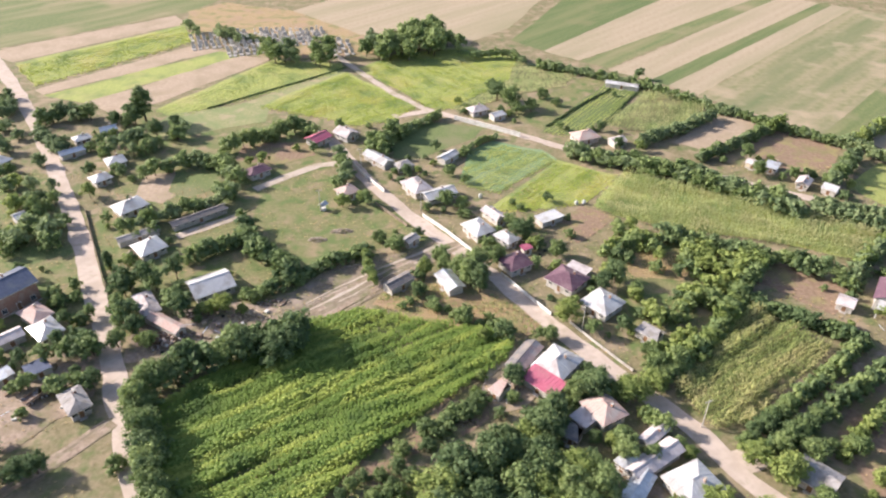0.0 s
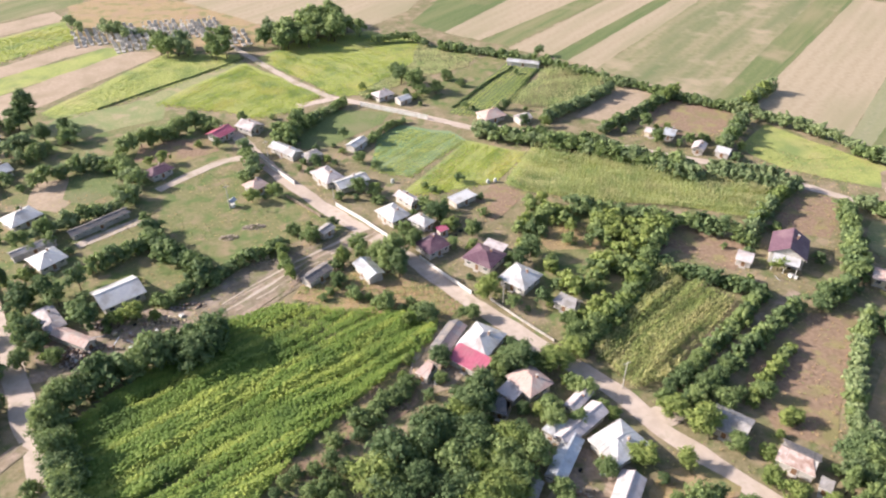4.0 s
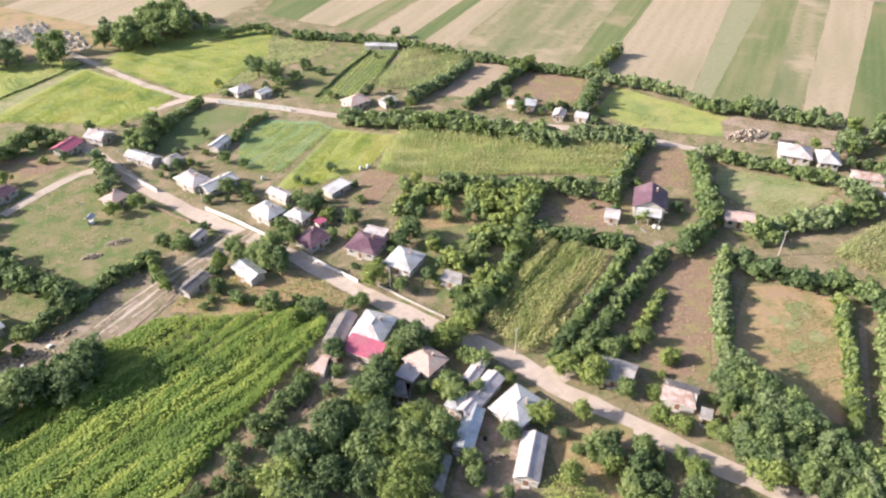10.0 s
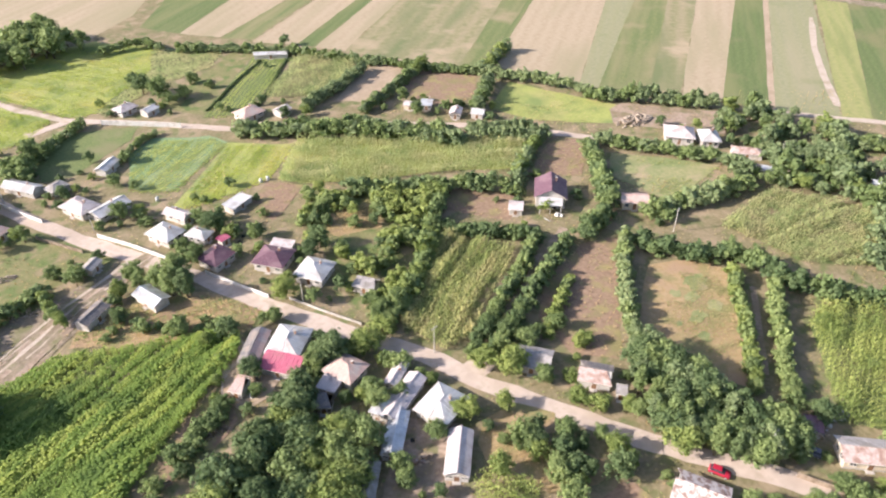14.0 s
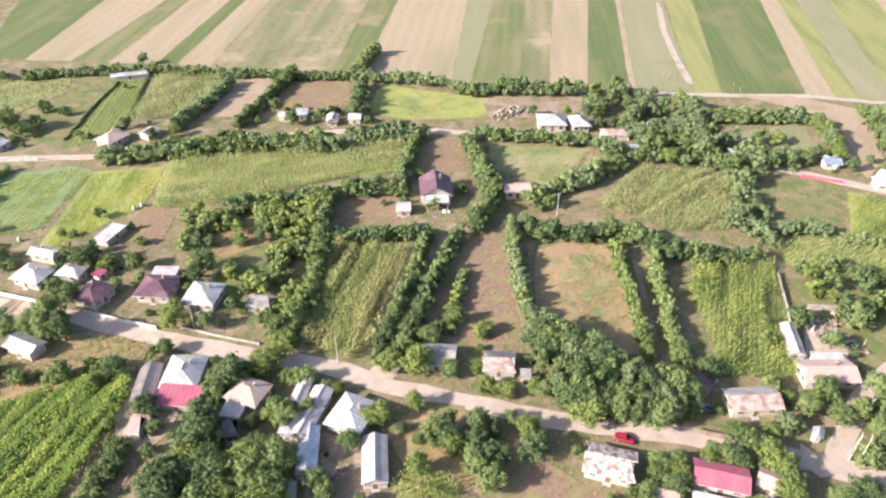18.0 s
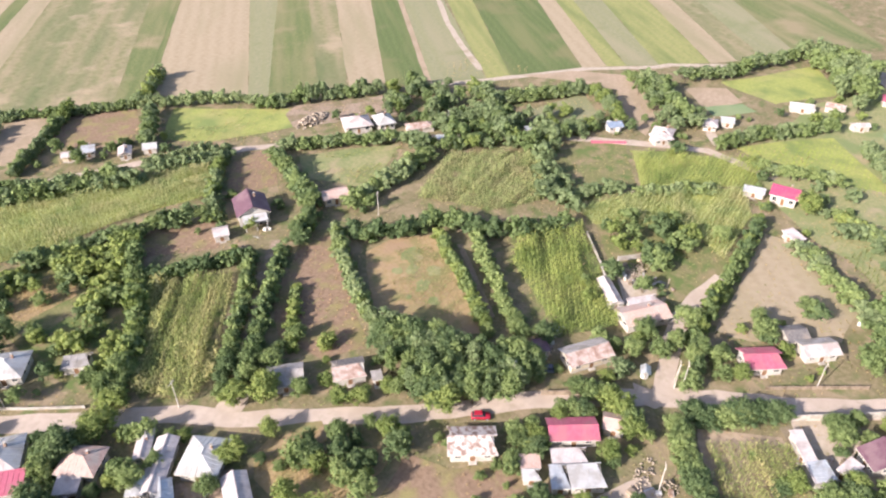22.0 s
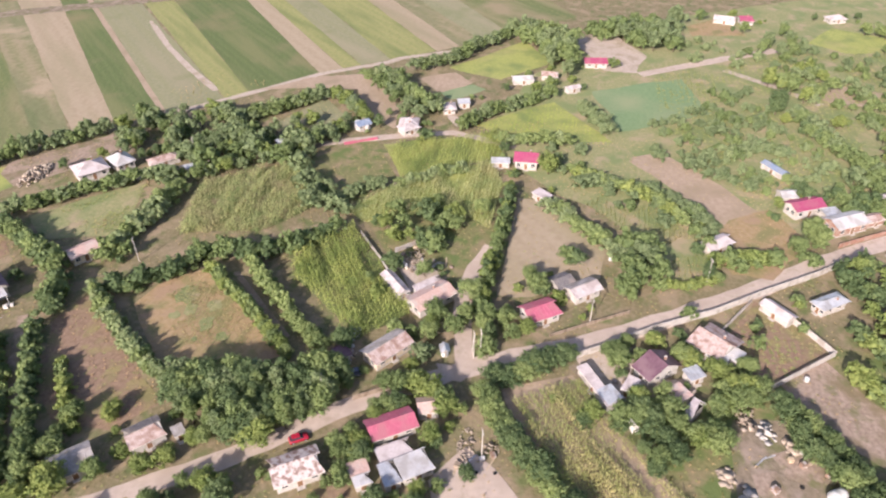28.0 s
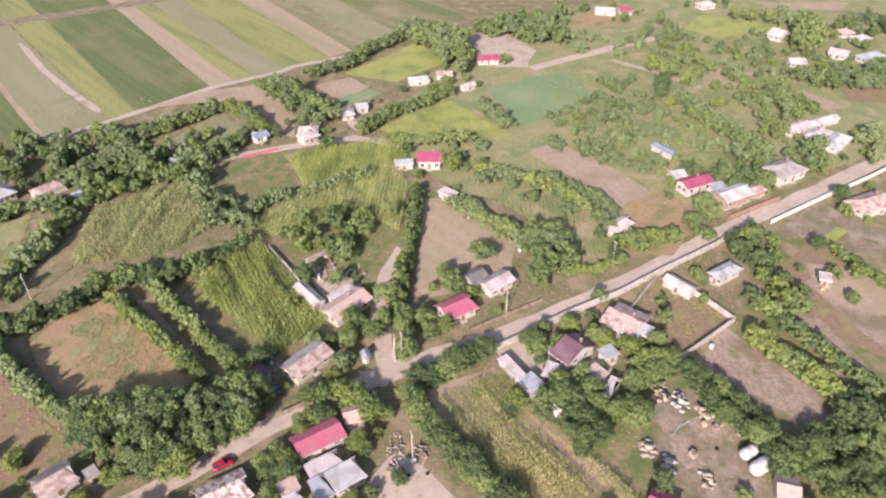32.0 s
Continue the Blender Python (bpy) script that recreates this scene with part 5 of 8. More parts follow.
crop("maize_crop", "ripening maize along the gardens", [(147.7, 54.3), (167.9, 41.3), (181.5, 20.5), (168.6, 15.4), (146.3, 16.7), (155.2, 27.1), (149.5, 37.9), (142.8, 48.0)], "corn", "corn", 1.10, 0.90, 0, 1.00, 0.00)

# fields of the east side
field("field", "bare triangular field", [(121.7, 11.0), (164.1, 11.0), (163.7, 3.6), (143.3, -12.6), (132.2, -11.1), (127.3, -5.1), (122.5, 3.9)], "tan", 1.4)
field("field", "weedy yellow plot", [(164.6, -7.2), (178.9, -15.6), (156.8, -35.1), (138.1, -39.1), (133.9, -26.5), (149.8, -19.8)], "scrubland", 1.4)
crop("tall_grass", "yellowing weeds", [(163.3, -7.1), (177.4, -15.5), (155.6, -34.8), (137.0, -38.8), (132.9, -26.2), (148.6, -19.6)], "tuft", "weeds", 1.20, 1.00, 0, 1.20, 0.30)
field("field", "bare brown plot", [(190.4, -18.8), (197.7, -27.9), (178.7, -44.7), (157.5, -59.4), (147.5, -54.1), (170.0, -40.9)], "pink", 1.4)
field("field", "yellow-green meadow", [(206.1, 30.0), (228.9, 5.2), (201.6, -14.2), (198.4, 18.5)], "yellow", 1.4)
crop("low_crop", "yellow-green crop", [(204.4, 29.8), (227.1, 5.1), (200.0, -14.1), (196.8, 18.4)], "low", "yellow_crop", 1.40, 1.20, 0, 0.70, 0.00)
field("field", "young blue-green crop", [(240.1, -7.2), (258.3, -39.1), (228.3, -46.9), (209.8, -16.4)], "teal", 1.4)
field("field", "yellow-green meadow", [(252.8, 46.1), (286.9, 20.6), (265.4, 8.2), (243.5, 26.1)], "yellow", 1.4)
field("field", "bare ploughed plot", [(240.6, 56.2), (248.4, 43.4), (239.6, 34.9), (228.4, 44.5)], "pink", 1.4)
field("field", "green garden", [(228.4, 44.5), (239.1, 34.9), (234.7, 29.3), (224.7, 40.0)], "teal", 1.4)
field("field", "bare orange-brown plot", [(218.2, 111.2), (233.0, 95.6), (242.2, 75.6), (221.0, 55.9), (198.6, 54.1), (206.4, 64.9), (226.2, 74.6), (225.8, 87.4)], "pink", 1.4)
field("field", "pale grassy plot", [(191.0, 94.4), (217.6, 83.0), (200.2, 68.8), (191.6, 73.6)], "pale", 1.4)
field("field", "stubble plot", [(93.5, 6.7), (99.7, -5.8), (73.2, -28.1), (64.3, -30.4), (63.6, -10.2)], "pink", 1.4)
crop("maize_crop", "thin green and dry maize in rows on bare soil", [(91.0, 4.2), (97.9, -6.8), (72.6, -27.9), (63.7, -29.7), (63.1, -10.6)], "corn", "corn_dry", 1.10, 0.40, -142, 0.80, 0.02)
field("field", "bare garden field", [(105.4, -45.2), (113.7, -54.9), (91.3, -70.2), (85.8, -62.9), (92.1, -54.0)], "dirt", 1.4)
field("field", "dry weedy ground", [(128.1, -68.6), (145.4, -84.6), (125.9, -98.4), (102.7, -87.0), (117.1, -70.3)], "brown", 1.4)
field("yard", "garden beds", [(152.3, -80.2), (166.5, -95.7), (146.1, -108.2), (140.3, -89.4)], "mud", 1.4)
field("field", "vegetable bed", [(145.4, -86.0), (153.2, -94.7), (150.7, -97.2), (143.5, -88.0)], "yellow", 1.4)
field("yard", "muddy grey farmyard", [(93.7, -35.5), (95.4, -44.4), (88.0, -52.7), (74.2, -51.0), (63.8, -45.0), (63.3, -31.9), (81.7, -34.0)], "mud", 1.4)
crop("low_crop", "garden weeds and vegetables", [(111.9, -35.5), (127.4, -44.1), (116.1, -56.6), (103.7, -43.0)], "low", "weeds", 1.60, 1.40, 0, 0.80, 0.52)
field("yard", "house garden", [(110.9, -33.1), (130.6, -44.9), (117.1, -58.3), (102.9, -42.9)], "brown", 1.4)
field("yard", "house yard", [(101.8, -5.8), (106.0, -9.4), (110.5, -19.0), (105.7, -27.7), (96.3, -26.3), (93.0, -15.2)], "mud", 1.4)
field("field", "yellow-green meadow", [(306.7, -91.9), (328.4, -107.3), (313.1, -140.0), (301.7, -130.0), (296.8, -104.9)], "yellow", 1.4)
field("field", "bare plot", [(247.3, -85.0), (261.4, -92.9), (256.6, -109.3), (242.3, -93.7)], "pink", 1.4)
field("field", "bare plot", [(234.8, -109.9), (240.9, -119.1), (225.8, -129.4), (223.8, -120.1)], "pink", 1.4)
field("field", "bare plot", [(246.4, -133.2), (252.0, -143.6), (241.8, -155.0), (229.6, -149.0), (231.4, -130.8)], "brown", 1.4)
field("yard", "pale stony yard", [(292.8, 5.5), (306.4, -12.7), (278.7, -27.8), (260.2, -23.2), (261.1, -11.4), (278.2, -5.1)], "path", 1.4)
field("field", "dry meadow", [(318.8, -45.9), (331.6, -60.3), (311.5, -69.7), (307.2, -47.0)], "dry", 1.4)
field("field", "bare field", [(346.4, -134.7), (347.3, -180.1), (334.0, -171.9), (335.2, -149.2)], "pink", 1.4)
field("field", "dry weeds beside the road", [(50.1, 61.6), (56.8, 57.2), (62.2, 48.8), (56.0, 48.2), (48.2, 51.1), (44.3, 59.3)], "dry", 1.4)
crop("tall_grass", "dry yellow weeds beside the road", [(46.0, 69.4), (54.7, 60.8), (53.4, 52.5), (42.9, 60.2)], "tuft", "dry_tuft", 0.80, 0.70, 0, 0.80, 0.20)
crop("maize_crop", "small green maize plot beside the sheds", [(39.2, 59.9), (42.4, 59.5), (47.4, 51.9), (44.3, 48.9), (36.1, 54.1)], "corn", "corn_green", 1.30, 0.50, -53, 0.90, 0.00)
field("yard", "packed earth courtyard", [(30.5, 68.4), (37.2, 75.3), (40.4, 69.4), (41.6, 67.5), (39.3, 57.8), (35.6, 55.0), (20.8, 59.1), (23.6, 63.3)], "mud", 1.4)
field("field", "short dry grass", [(50.8, 45.7), (61.7, 47.6), (62.9, 38.7), (70.5, 30.0), (63.3, 23.0), (44.5, 40.8)], "brown", 1.4)
field("yard", "concrete farmyard", [(131.1, 37.8), (131.5, 30.2), (126.2, 23.1), (121.9, 23.6), (116.8, 28.9), (124.2, 33.3)], "path", 1.4)
field("yard", "rubble-strewn yard", [(70.9, 15.8), (79.1, 11.4), (75.7, 5.3), (68.3, -1.4), (62.3, 1.1), (61.9, 13.3)], "road", 1.4)

field("yard", "bare pinkish dirt by the junction", [(-89.3, 96.5), (-84.1, 105.0), (-76.0, 111.8), (-70.0, 105.8), (-67.9, 96.4), (-72.6, 90.0), (-76.9, 82.8), (-81.9, 82.8)], "dirt", 1.5)
field("yard", "bare dirt round the scrap heaps", [(-65.7, 105.0), (-66.8, 114.5), (-61.4, 122.1), (-47.0, 125.0), (-36.2, 122.4), (-42.0, 114.4), (-53.5, 108.3)], "dirt", 1.5)
# roads
road("road", "pale dusty village road", [(-201.9, 305.4), (-176.9, 273.8), (-156.9, 247.2), (-140.8, 224.4), (-124.9, 200.7), (-115.5, 185.7), (-106.7, 172.3), (-98.3, 158.9), (-89.7, 144.3), (-81.9, 130.4), (-75.8, 120.2), (-71.6, 112.7), (-67.1, 104.2), (-63.0, 96.4), (-58.0, 86.6), (-54.0, 79.1), (-51.0, 73.4), (-45.8, 63.2)], 4.7, "road", 0.7)
road("lane", "rutted dirt lane", [(-74.8, 71.3), (-72.8, 74.8), (-68.0, 81.0), (-61.4, 89.6)], 3.4, "dirt", 0.5)
road("road", "pale dusty main village road", [(-37.1, 210.3), (-30.6, 196.9), (-24.5, 185.1), (-17.0, 173.4), (-10.1, 162.7), (-2.4, 152.8), (6.1, 142.1), (12.5, 133.3), (18.3, 124.3), (24.6, 115.0), (30.5, 106.8), (35.8, 99.5), (41.0, 93.6), (45.6, 87.6), (50.3, 78.0), (56.6, 69.1), (63.2, 59.3), (70.0, 50.3), (77.3, 41.9), (84.1, 34.5), (90.0, 26.7), (94.0, 20.3), (97.6, 14.9), (102.7, 5.5)], 4.1, "road", 0.6)
road("road", "pale dusty main village road", [(97.6, 14.9), (102.7, 5.5), (108.9, -7.1), (114.7, -17.0), (123.5, -30.2), (133.8, -44.9), (147.2, -61.7), (155.8, -74.2), (166.9, -91.3), (179.2, -108.6), (198.8, -137.3)], 4.9, "road", 0.6)
road("lane", "narrow dirt side lane", [(96.5, 14.0), (102.7, 15.6), (111.2, 17.4), (120.5, 18.7), (130.9, 17.3), (140.1, 14.8)], 4.0, "road", 0.5)
road("junction", "worn road junction", [(96.4, 19.4), (96.2, 15.8), (99.2, 14.6)], 5.0, "road", 1.2)
road("lane", "short entry track", [(48.7, 79.4), (53.1, 80.8), (56.4, 82.3)], 5.0, "road", 0.5)
road("lane", "pale back lane of the village", [(-17.8, 227.2), (-5.1, 232.0), (5.7, 225.6), (21.4, 215.0), (38.3, 202.3), (40.3, 204.5), (61.9, 193.2), (83.2, 181.9), (103.2, 169.6), (124.5, 152.1), (143.7, 132.0), (161.9, 109.3), (177.1, 85.7), (187.7, 66.5), (193.7, 51.2), (199.2, 35.3), (193.2, 14.7)], 3.2, "road", 0.5)
road("lane", "dirt drive", [(204.3, 33.5), (211.3, 38.1)], 3.0, "path", 0.5)
road("farm_track", "farm track between the crops", [(-44.8, 289.2), (-32.5, 269.3), (-20.2, 250.4), (-6.1, 233.0)], 2.6, "path", 0.5)
road("lane", "pale concrete track", [(-54.2, 176.5), (-46.2, 184.6), (-38.0, 191.3), (-32.1, 192.4)], 3.2, "path", 0.5)
road("lane", "shaded path between two hedges", [(55.5, 82.1), (61.9, 87.1), (82.7, 103.0), (95.7, 110.6)], 2.0, "dirt", 0.5)
road("road", "pale dusty road", [(259.1, -24.2), (282.1, -57.7), (294.8, -78.5)], 4.5, "road", 0.5)
road("farm_track", "dirt track", [(269.4, -55.7), (256.8, -70.6), (242.6, -83.7)], 3.0, "path", 0.5)
road("farm_track", "rutted dirt track to the road", [(-28.4, 120.8), (-19.5, 132.3), (-5.8, 143.4), (3.4, 148.9)], 3.0, "dirt", 1.6)
road("lane", "narrow dark ditch path between bushes", [(118.7, 72.0), (99.9, 52.3)], 1.4, "dirt", 0.2)

# houses, west
house(-98.8, 123.7, 52.4, 13.8, 9.0, 5.2, 1.80, "gable", "slate_blue", "brick", windows=3)
house(-89.1, 118.7, 55.7, 5.0, 7.0, 2.3, 1.04, "hip", "tan_roof", "cream_wall")
house(-84.4, 113.4, 49.4, 5.5, 7.0, 2.3, 1.16, "hip", "white_metal", "white_wall")
house(-135.2, 191.1, 64.2, 6.1, 5.9, 2.0, 1.24, "hip", "white_metal", "white_wall")
house(-113.0, 159.7, 48.2, 3.3, 4.4, 1.8, 0.89, "gable", "white_metal", "white_wall", name="shed", windows=0, chimney=False, over=0.3)
house(-116.6, 207.3, 41.1, 5.5, 4.4, 2.0, 0.93, "hip", "white_metal", "white_wall")
house(-110.6, 214.2, 31.3, 5.8, 4.4, 2.0, 0.89, "gable", "blue_metal", "white_wall")
house(-115.9, 198.2, 40.0, 7.8, 3.7, 1.8, 0.74, "gable", "blue_metal", "white_wall", name="shed", windows=0, chimney=False, over=0.3)
house(-99.7, 191.5, 35.8, 5.9, 5.9, 2.0, 1.23, "hip", "white_metal", "white_wall")
house(-99.9, 180.6, 47.6, 5.5, 5.2, 2.0, 1.09, "hip", "white_metal", "white_wall")
house(-85.6, 164.8, 46.7, 8.3, 7.0, 2.0, 1.48, "hip", "white_metal", "white_wall")
house(-65.3, 159.9, 39.1, 15.6, 3.3, 1.8, 0.67, "gable", "dark_roof", "grey_wall", name="barn", windows=6, chimney=False)
house(-73.4, 145.0, 44.0, 7.0, 7.0, 2.0, 1.46, "hip", "white_metal", "white_wall")
house(-53.7, 129.0, 33.5, 9.6, 8.0, 2.3, 1.60, "gable", "white_metal", "white_wall", chimney=False)
house(-66.1, 122.1, 35.5, 4.3, 9.0, 2.3, 0.90, "hip", "pale_roof", "white_wall")
house(-60.3, 116.2, 56.8, 3.1, 11.0, 1.9, 0.68, "gable_y", "tan_roof", "white_wall", name="shed", windows=0, chimney=False, over=0.3)
house(-69.5, 93.1, 41.4, 4.5, 7.2, 2.3, 0.95, "hip", "grey_roof", "white_wall")
house(-80.9, 102.3, 41.5, 4.7, 3.6, 1.9, 0.32, "mono", "slate_blue", "grey_wall", name="shed", windows=0, chimney=False, over=0.3)
house(-87.0, 100.1, 50.0, 4.0, 3.0, 1.9, 0.27, "mono", "silver", "grey_wall", name="shed", windows=0, chimney=False, over=0.3)
house(-91.4, 111.5, 45.7, 5.6, 4.0, 1.9, 0.80, "gable", "pale_roof", "white_wall", name="shed", windows=0, chimney=False, over=0.3)
house(-40.4, 207.0, 51.3, 7.3, 5.9, 2.0, 1.18, "gable", "red_metal", "white_wall")
house(-31.8, 210.5, 46.2, 6.1, 7.4, 2.0, 1.34, "gable_y", "pale_roof", "white_wall")
house(-55.2, 185.0, 42.5, 7.2, 5.2, 2.0, 1.09, "hip", "plum", "white_wall")
house(-20.0, 192.6, -46.7, 10.8, 4.4, 2.0, 0.89, "gable", "white_metal", "white_wall")
house(-12.2, 188.7, 32.1, 5.3, 4.4, 1.8, 0.93, "hip", "grey_roof", "white_wall", name="shed", windows=0, chimney=False, over=0.3)
house(-7.9, 175.1, -57.6, 8.8, 6.0, 2.2, 1.26, "hip", "pale_roof", "white_wall")
house(-1.4, 171.1, 29.0, 9.5, 5.2, 2.0, 1.04, "gable", "white_metal", "white_wall")
house(-27.3, 172.7, 38.7, 5.6, 5.5, 2.0, 1.17, "hip", "tan_roof", "white_wall")
house(8.7, 152.9, -57.8, 7.7, 6.1, 2.2, 1.28, "hip", "white_metal", "white_wall")
house(13.2, 159.8, 34.8, 3.9, 7.4, 2.0, 0.85, "gable_y", "pale_roof", "white_wall")
house(1.2, 194.3, 49.1, 7.0, 3.7, 1.8, 0.74, "gable", "white_metal", "white_wall", name="shed", windows=0, chimney=False, over=0.3)
house(15.7, 148.7, 40.1, 4.4, 5.9, 2.0, 0.92, "hip", "white_metal", "white_wall")
house(17.0, 137.8, 31.0, 7.0, 6.5, 2.2, 1.36, "hip", "plum", "white_wall")
house(20.3, 144.3, 25.8, 2.8, 2.2, 1.8, 0.20, "mono", "magenta", "white_wall", name="shed", windows=0, chimney=False, over=0.3)
house(28.4, 130.9, -43.5, 8.0, 7.5, 2.3, 1.57, "hip", "plum", "white_wall")
house(31.7, 135.0, -41.4, 5.6, 3.4, 1.9, 0.31, "mono", "pale_roof", "white_wall", name="shed", windows=0, chimney=False, over=0.3)
house(35.0, 122.1, -47.7, 7.4, 7.5, 2.3, 1.56, "hip", "white_metal", "white_wall")
house(27.8, 158.7, 31.8, 7.4, 3.7, 1.8, 0.33, "mono", "white_metal", "white_wall", name="shed", windows=0, chimney=False, over=0.3)
house(1.2, 130.3, -63.4, 7.6, 4.5, 2.1, 0.89, "gable", "silver", "white_wall", chimney=False)
house(-10.6, 130.5, 43.4, 7.4, 3.6, 1.9, 0.72, "gable", "dark_roof", "grey_wall", name="shed", windows=0, chimney=False, over=0.3)
house(-8.6, 148.3, 49.0, 4.4, 3.1, 1.8, 0.62, "gable", "grey_roof", "grey_wall", name="shed", windows=0, chimney=False, over=0.3)
house(45.3, 208.0, 20.0, 8.2, 6.7, 2.0, 1.40, "hip", "tan_roof", "white_wall")
house(55.1, 204.8, 25.2, 5.0, 4.4, 1.8, 0.89, "gable", "pale_roof", "white_wall", name="shed", windows=0, chimney=False, over=0.3)
house(11.6, 229.6, 29.6, 6.8, 5.2, 2.0, 1.09, "hip", "pale_roof", "white_wall")
house(18.3, 225.3, 32.1, 5.3, 3.7, 1.8, 0.74, "gable", "white_metal", "white_wall", name="shed", windows=0, chimney=False, over=0.3)
house(66.8, 252.5, -23.5, 12.6, 3.0, 1.8, 0.59, "gable", "white_metal", "white_wall", name="shed", windows=0, chimney=False, over=0.3)
house(97.9, 187.0, -38.5, 3.8, 5.2, 2.0, 1.04, "gable", "silver", "white_wall")
house(93.0, 189.0, -39.5, 4.6, 3.7, 1.8, 0.74, "gable", "pale_roof", "cream_wall", name="shed", windows=0, chimney=False, over=0.3)
house(102.8, 177.0, -37.6, 3.9, 5.2, 2.0, 0.86, "gable_y", "pale_roof", "white_wall")
house(109.0, 173.7, -43.3, 4.2, 4.4, 1.8, 0.89, "gable", "white_metal", "white_wall", name="shed", windows=0, chimney=False, over=0.3)

# houses, middle
house(100.4, 123.2, -35.4, 8.5, 9.5, 3.2, 2.40, "gable_y", "plum", "white_wall", porch=True)
house(89.3, 122.6, -36.6, 3.8, 4.4, 1.8, 0.89, "gable", "pale_roof", "white_wall", name="shed", windows=0, chimney=False, over=0.3)
house(117.3, 110.1, -33.0, 7.2, 5.0, 2.4, 1.00, "gable", "tan_roof", "cream_wall", chimney=False)
house(153.7, 131.7, -40.2, 9.0, 8.0, 2.6, 1.9, "hip", "pale_roof", "white_wall")
house(159.6, 125.6, -34.6, 6.0, 7.5, 2.6, 1.7, "hip", "white_metal", "white_wall")
house(163.6, 114.7, -41.3, 8.7, 4.4, 1.8, 0.93, "hip", "rust_roof", "white_wall", name="shed", windows=0, chimney=False, over=0.3)
house(160.9, 104.8, -47.7, 3.9, 3.0, 1.8, 0.59, "gable", "silver", "white_wall", name="shed", windows=0, chimney=False, over=0.3)
house(172.8, 95.7, -43.0, 1.8, 2.2, 1.8, 0.38, "hip", "white_metal", "white_wall", name="shed", windows=0, chimney=False, over=0.3)
house(180.7, 85.2, -48.2, 3.3, 3.0, 1.8, 0.59, "gable", "silver", "white_wall", name="shed", windows=0, chimney=False, over=0.3)
house(196.8, 64.1, -46.4, 5.0, 4.4, 2.0, 0.89, "gable", "blue_metal", "white_wall")
house(196.9, 49.1, -45.0, 6.4, 5.0, 2.0, 1.1, "hip", "pale_roof", "white_wall")
house(62.4, 76.0, -45.6, 7.0, 6.0, 1.9, 1.20, "gable", "grey_roof", "grey_wall", name="shed", windows=0, chimney=False, over=0.3)
house(70.3, 67.1, -43.1, 6.4, 5.5, 1.9, 1.10, "gable", "rust_roof", "white_wall", name="shed", roof2='dark_roof', windows=0, chimney=False, over=0.3)
house(71.8, 61.4, -43.0, 2.1, 2.4, 1.9, 0.22, "mono", "grey_roof", "white_wall", name="shed", windows=0, chimney=False, over=0.3)
house(98.9, 30.6, -36.3, 9.8, 5.6, 2.3, 1.12, "gable", "rust_roof", "cream_wall", roof2='grey_roof', chimney=False)
house(116.1, 25.3, -39.6, 10.5, 6.0, 2.3, 1.20, "gable", "tan_roof", "white_wall")
house(119.7, 34.1, -47.6, 3.1, 9.0, 1.9, 0.69, "gable_y", "pale_roof", "white_wall", name="shed", windows=2, chimney=False, over=0.3)
house(120.2, 26.5, -44.4, 7.1, 3.0, 1.9, 0.27, "mono", "pale_roof", "grey_wall", name="shed", windows=0, chimney=False, over=0.3)
house(96.0, 39.0, -43.7, 3.0, 3.5, 1.9, 0.32, "mono", "plum", "grey_wall", name="shed", windows=0, chimney=False, over=0.3)
house(68.3, 38.3, -55.7, 8.6, 6.2, 2.3, 1.3, "gable", "mottled", "white_wall", chimney=False)
house(80.0, 24.9, -55.2, 8.8, 5.2, 2.3, 1.04, "gable", "red_metal", "white_wall", chimney=False)
house(74.7, 23.0, -55.5, 6.2, 3.0, 1.9, 0.27, "mono", "pale_roof", "white_wall", name="shed", windows=0, chimney=False, over=0.3)
house(72.6, 19.0, -53.3, 5.9, 4.4, 1.9, 0.40, "mono", "white_metal", "white_wall", name="shed", windows=2, chimney=False, over=0.3)
house(70.0, 22.6, -56.8, 3.1, 4.4, 1.9, 0.40, "mono", "silver", "white_wall", name="shed", windows=0, chimney=False, over=0.3)
house(70.2, 28.1, -56.8, 3.5, 2.6, 1.9, 0.23, "mono", "tan_roof", "grey_wall", name="shed", windows=0, chimney=False, over=0.3)
house(68.0, 26.7, -56.8, 3.1, 2.0, 1.8, 0.18, "mono", "white_metal", "grey_wall", name="shed", windows=0, chimney=False, over=0.3)
house(85.8, 19.5, -69.8, 4.0, 4.0, 1.9, 0.80, "gable", "tan_roof", "grey_wall", name="shed", windows=0, chimney=False, over=0.3)
house(22.4, 102.9, -40.5, 7.2, 8.5, 2.3, 1.52, "hip", "pale_roof", "white_wall", roof2='white_metal')
house(19.1, 97.9, -44.0, 7.9, 4.4, 1.9, 0.75, "mono", "red_metal", "white_wall", name="shed", windows=0, chimney=False, over=0.3)
house(16.1, 105.2, -34.4, 4.2, 9.0, 1.9, 0.93, "gable_y", "tan_roof", "white_wall", name="shed", roof2='dark_roof', windows=0, chimney=False, over=0.3)
house(29.4, 90.7, -60.9, 7.0, 6.1, 2.3, 1.29, "hip", "tan_roof", "cream_wall")
house(25.5, 88.9, -51.1, 4.0, 4.0, 1.9, 0.36, "mono", "pale_roof", "grey_wall", name="shed", windows=0, chimney=False, over=0.3)
house(10.7, 96.4, -46.4, 2.9, 4.0, 1.9, 0.36, "mono", "tan_roof", "grey_wall", name="shed", windows=0, chimney=False, over=0.3)
house(41.1, 74.2, -63.4, 7.2, 8.1, 2.3, 1.50, "hip", "white_metal", "white_wall")
house(31.2, 72.8, -35.9, 3.6, 10.1, 1.9, 0.79, "gable_y", "silver", "white_wall", name="shed", windows=2, chimney=False, over=0.3)
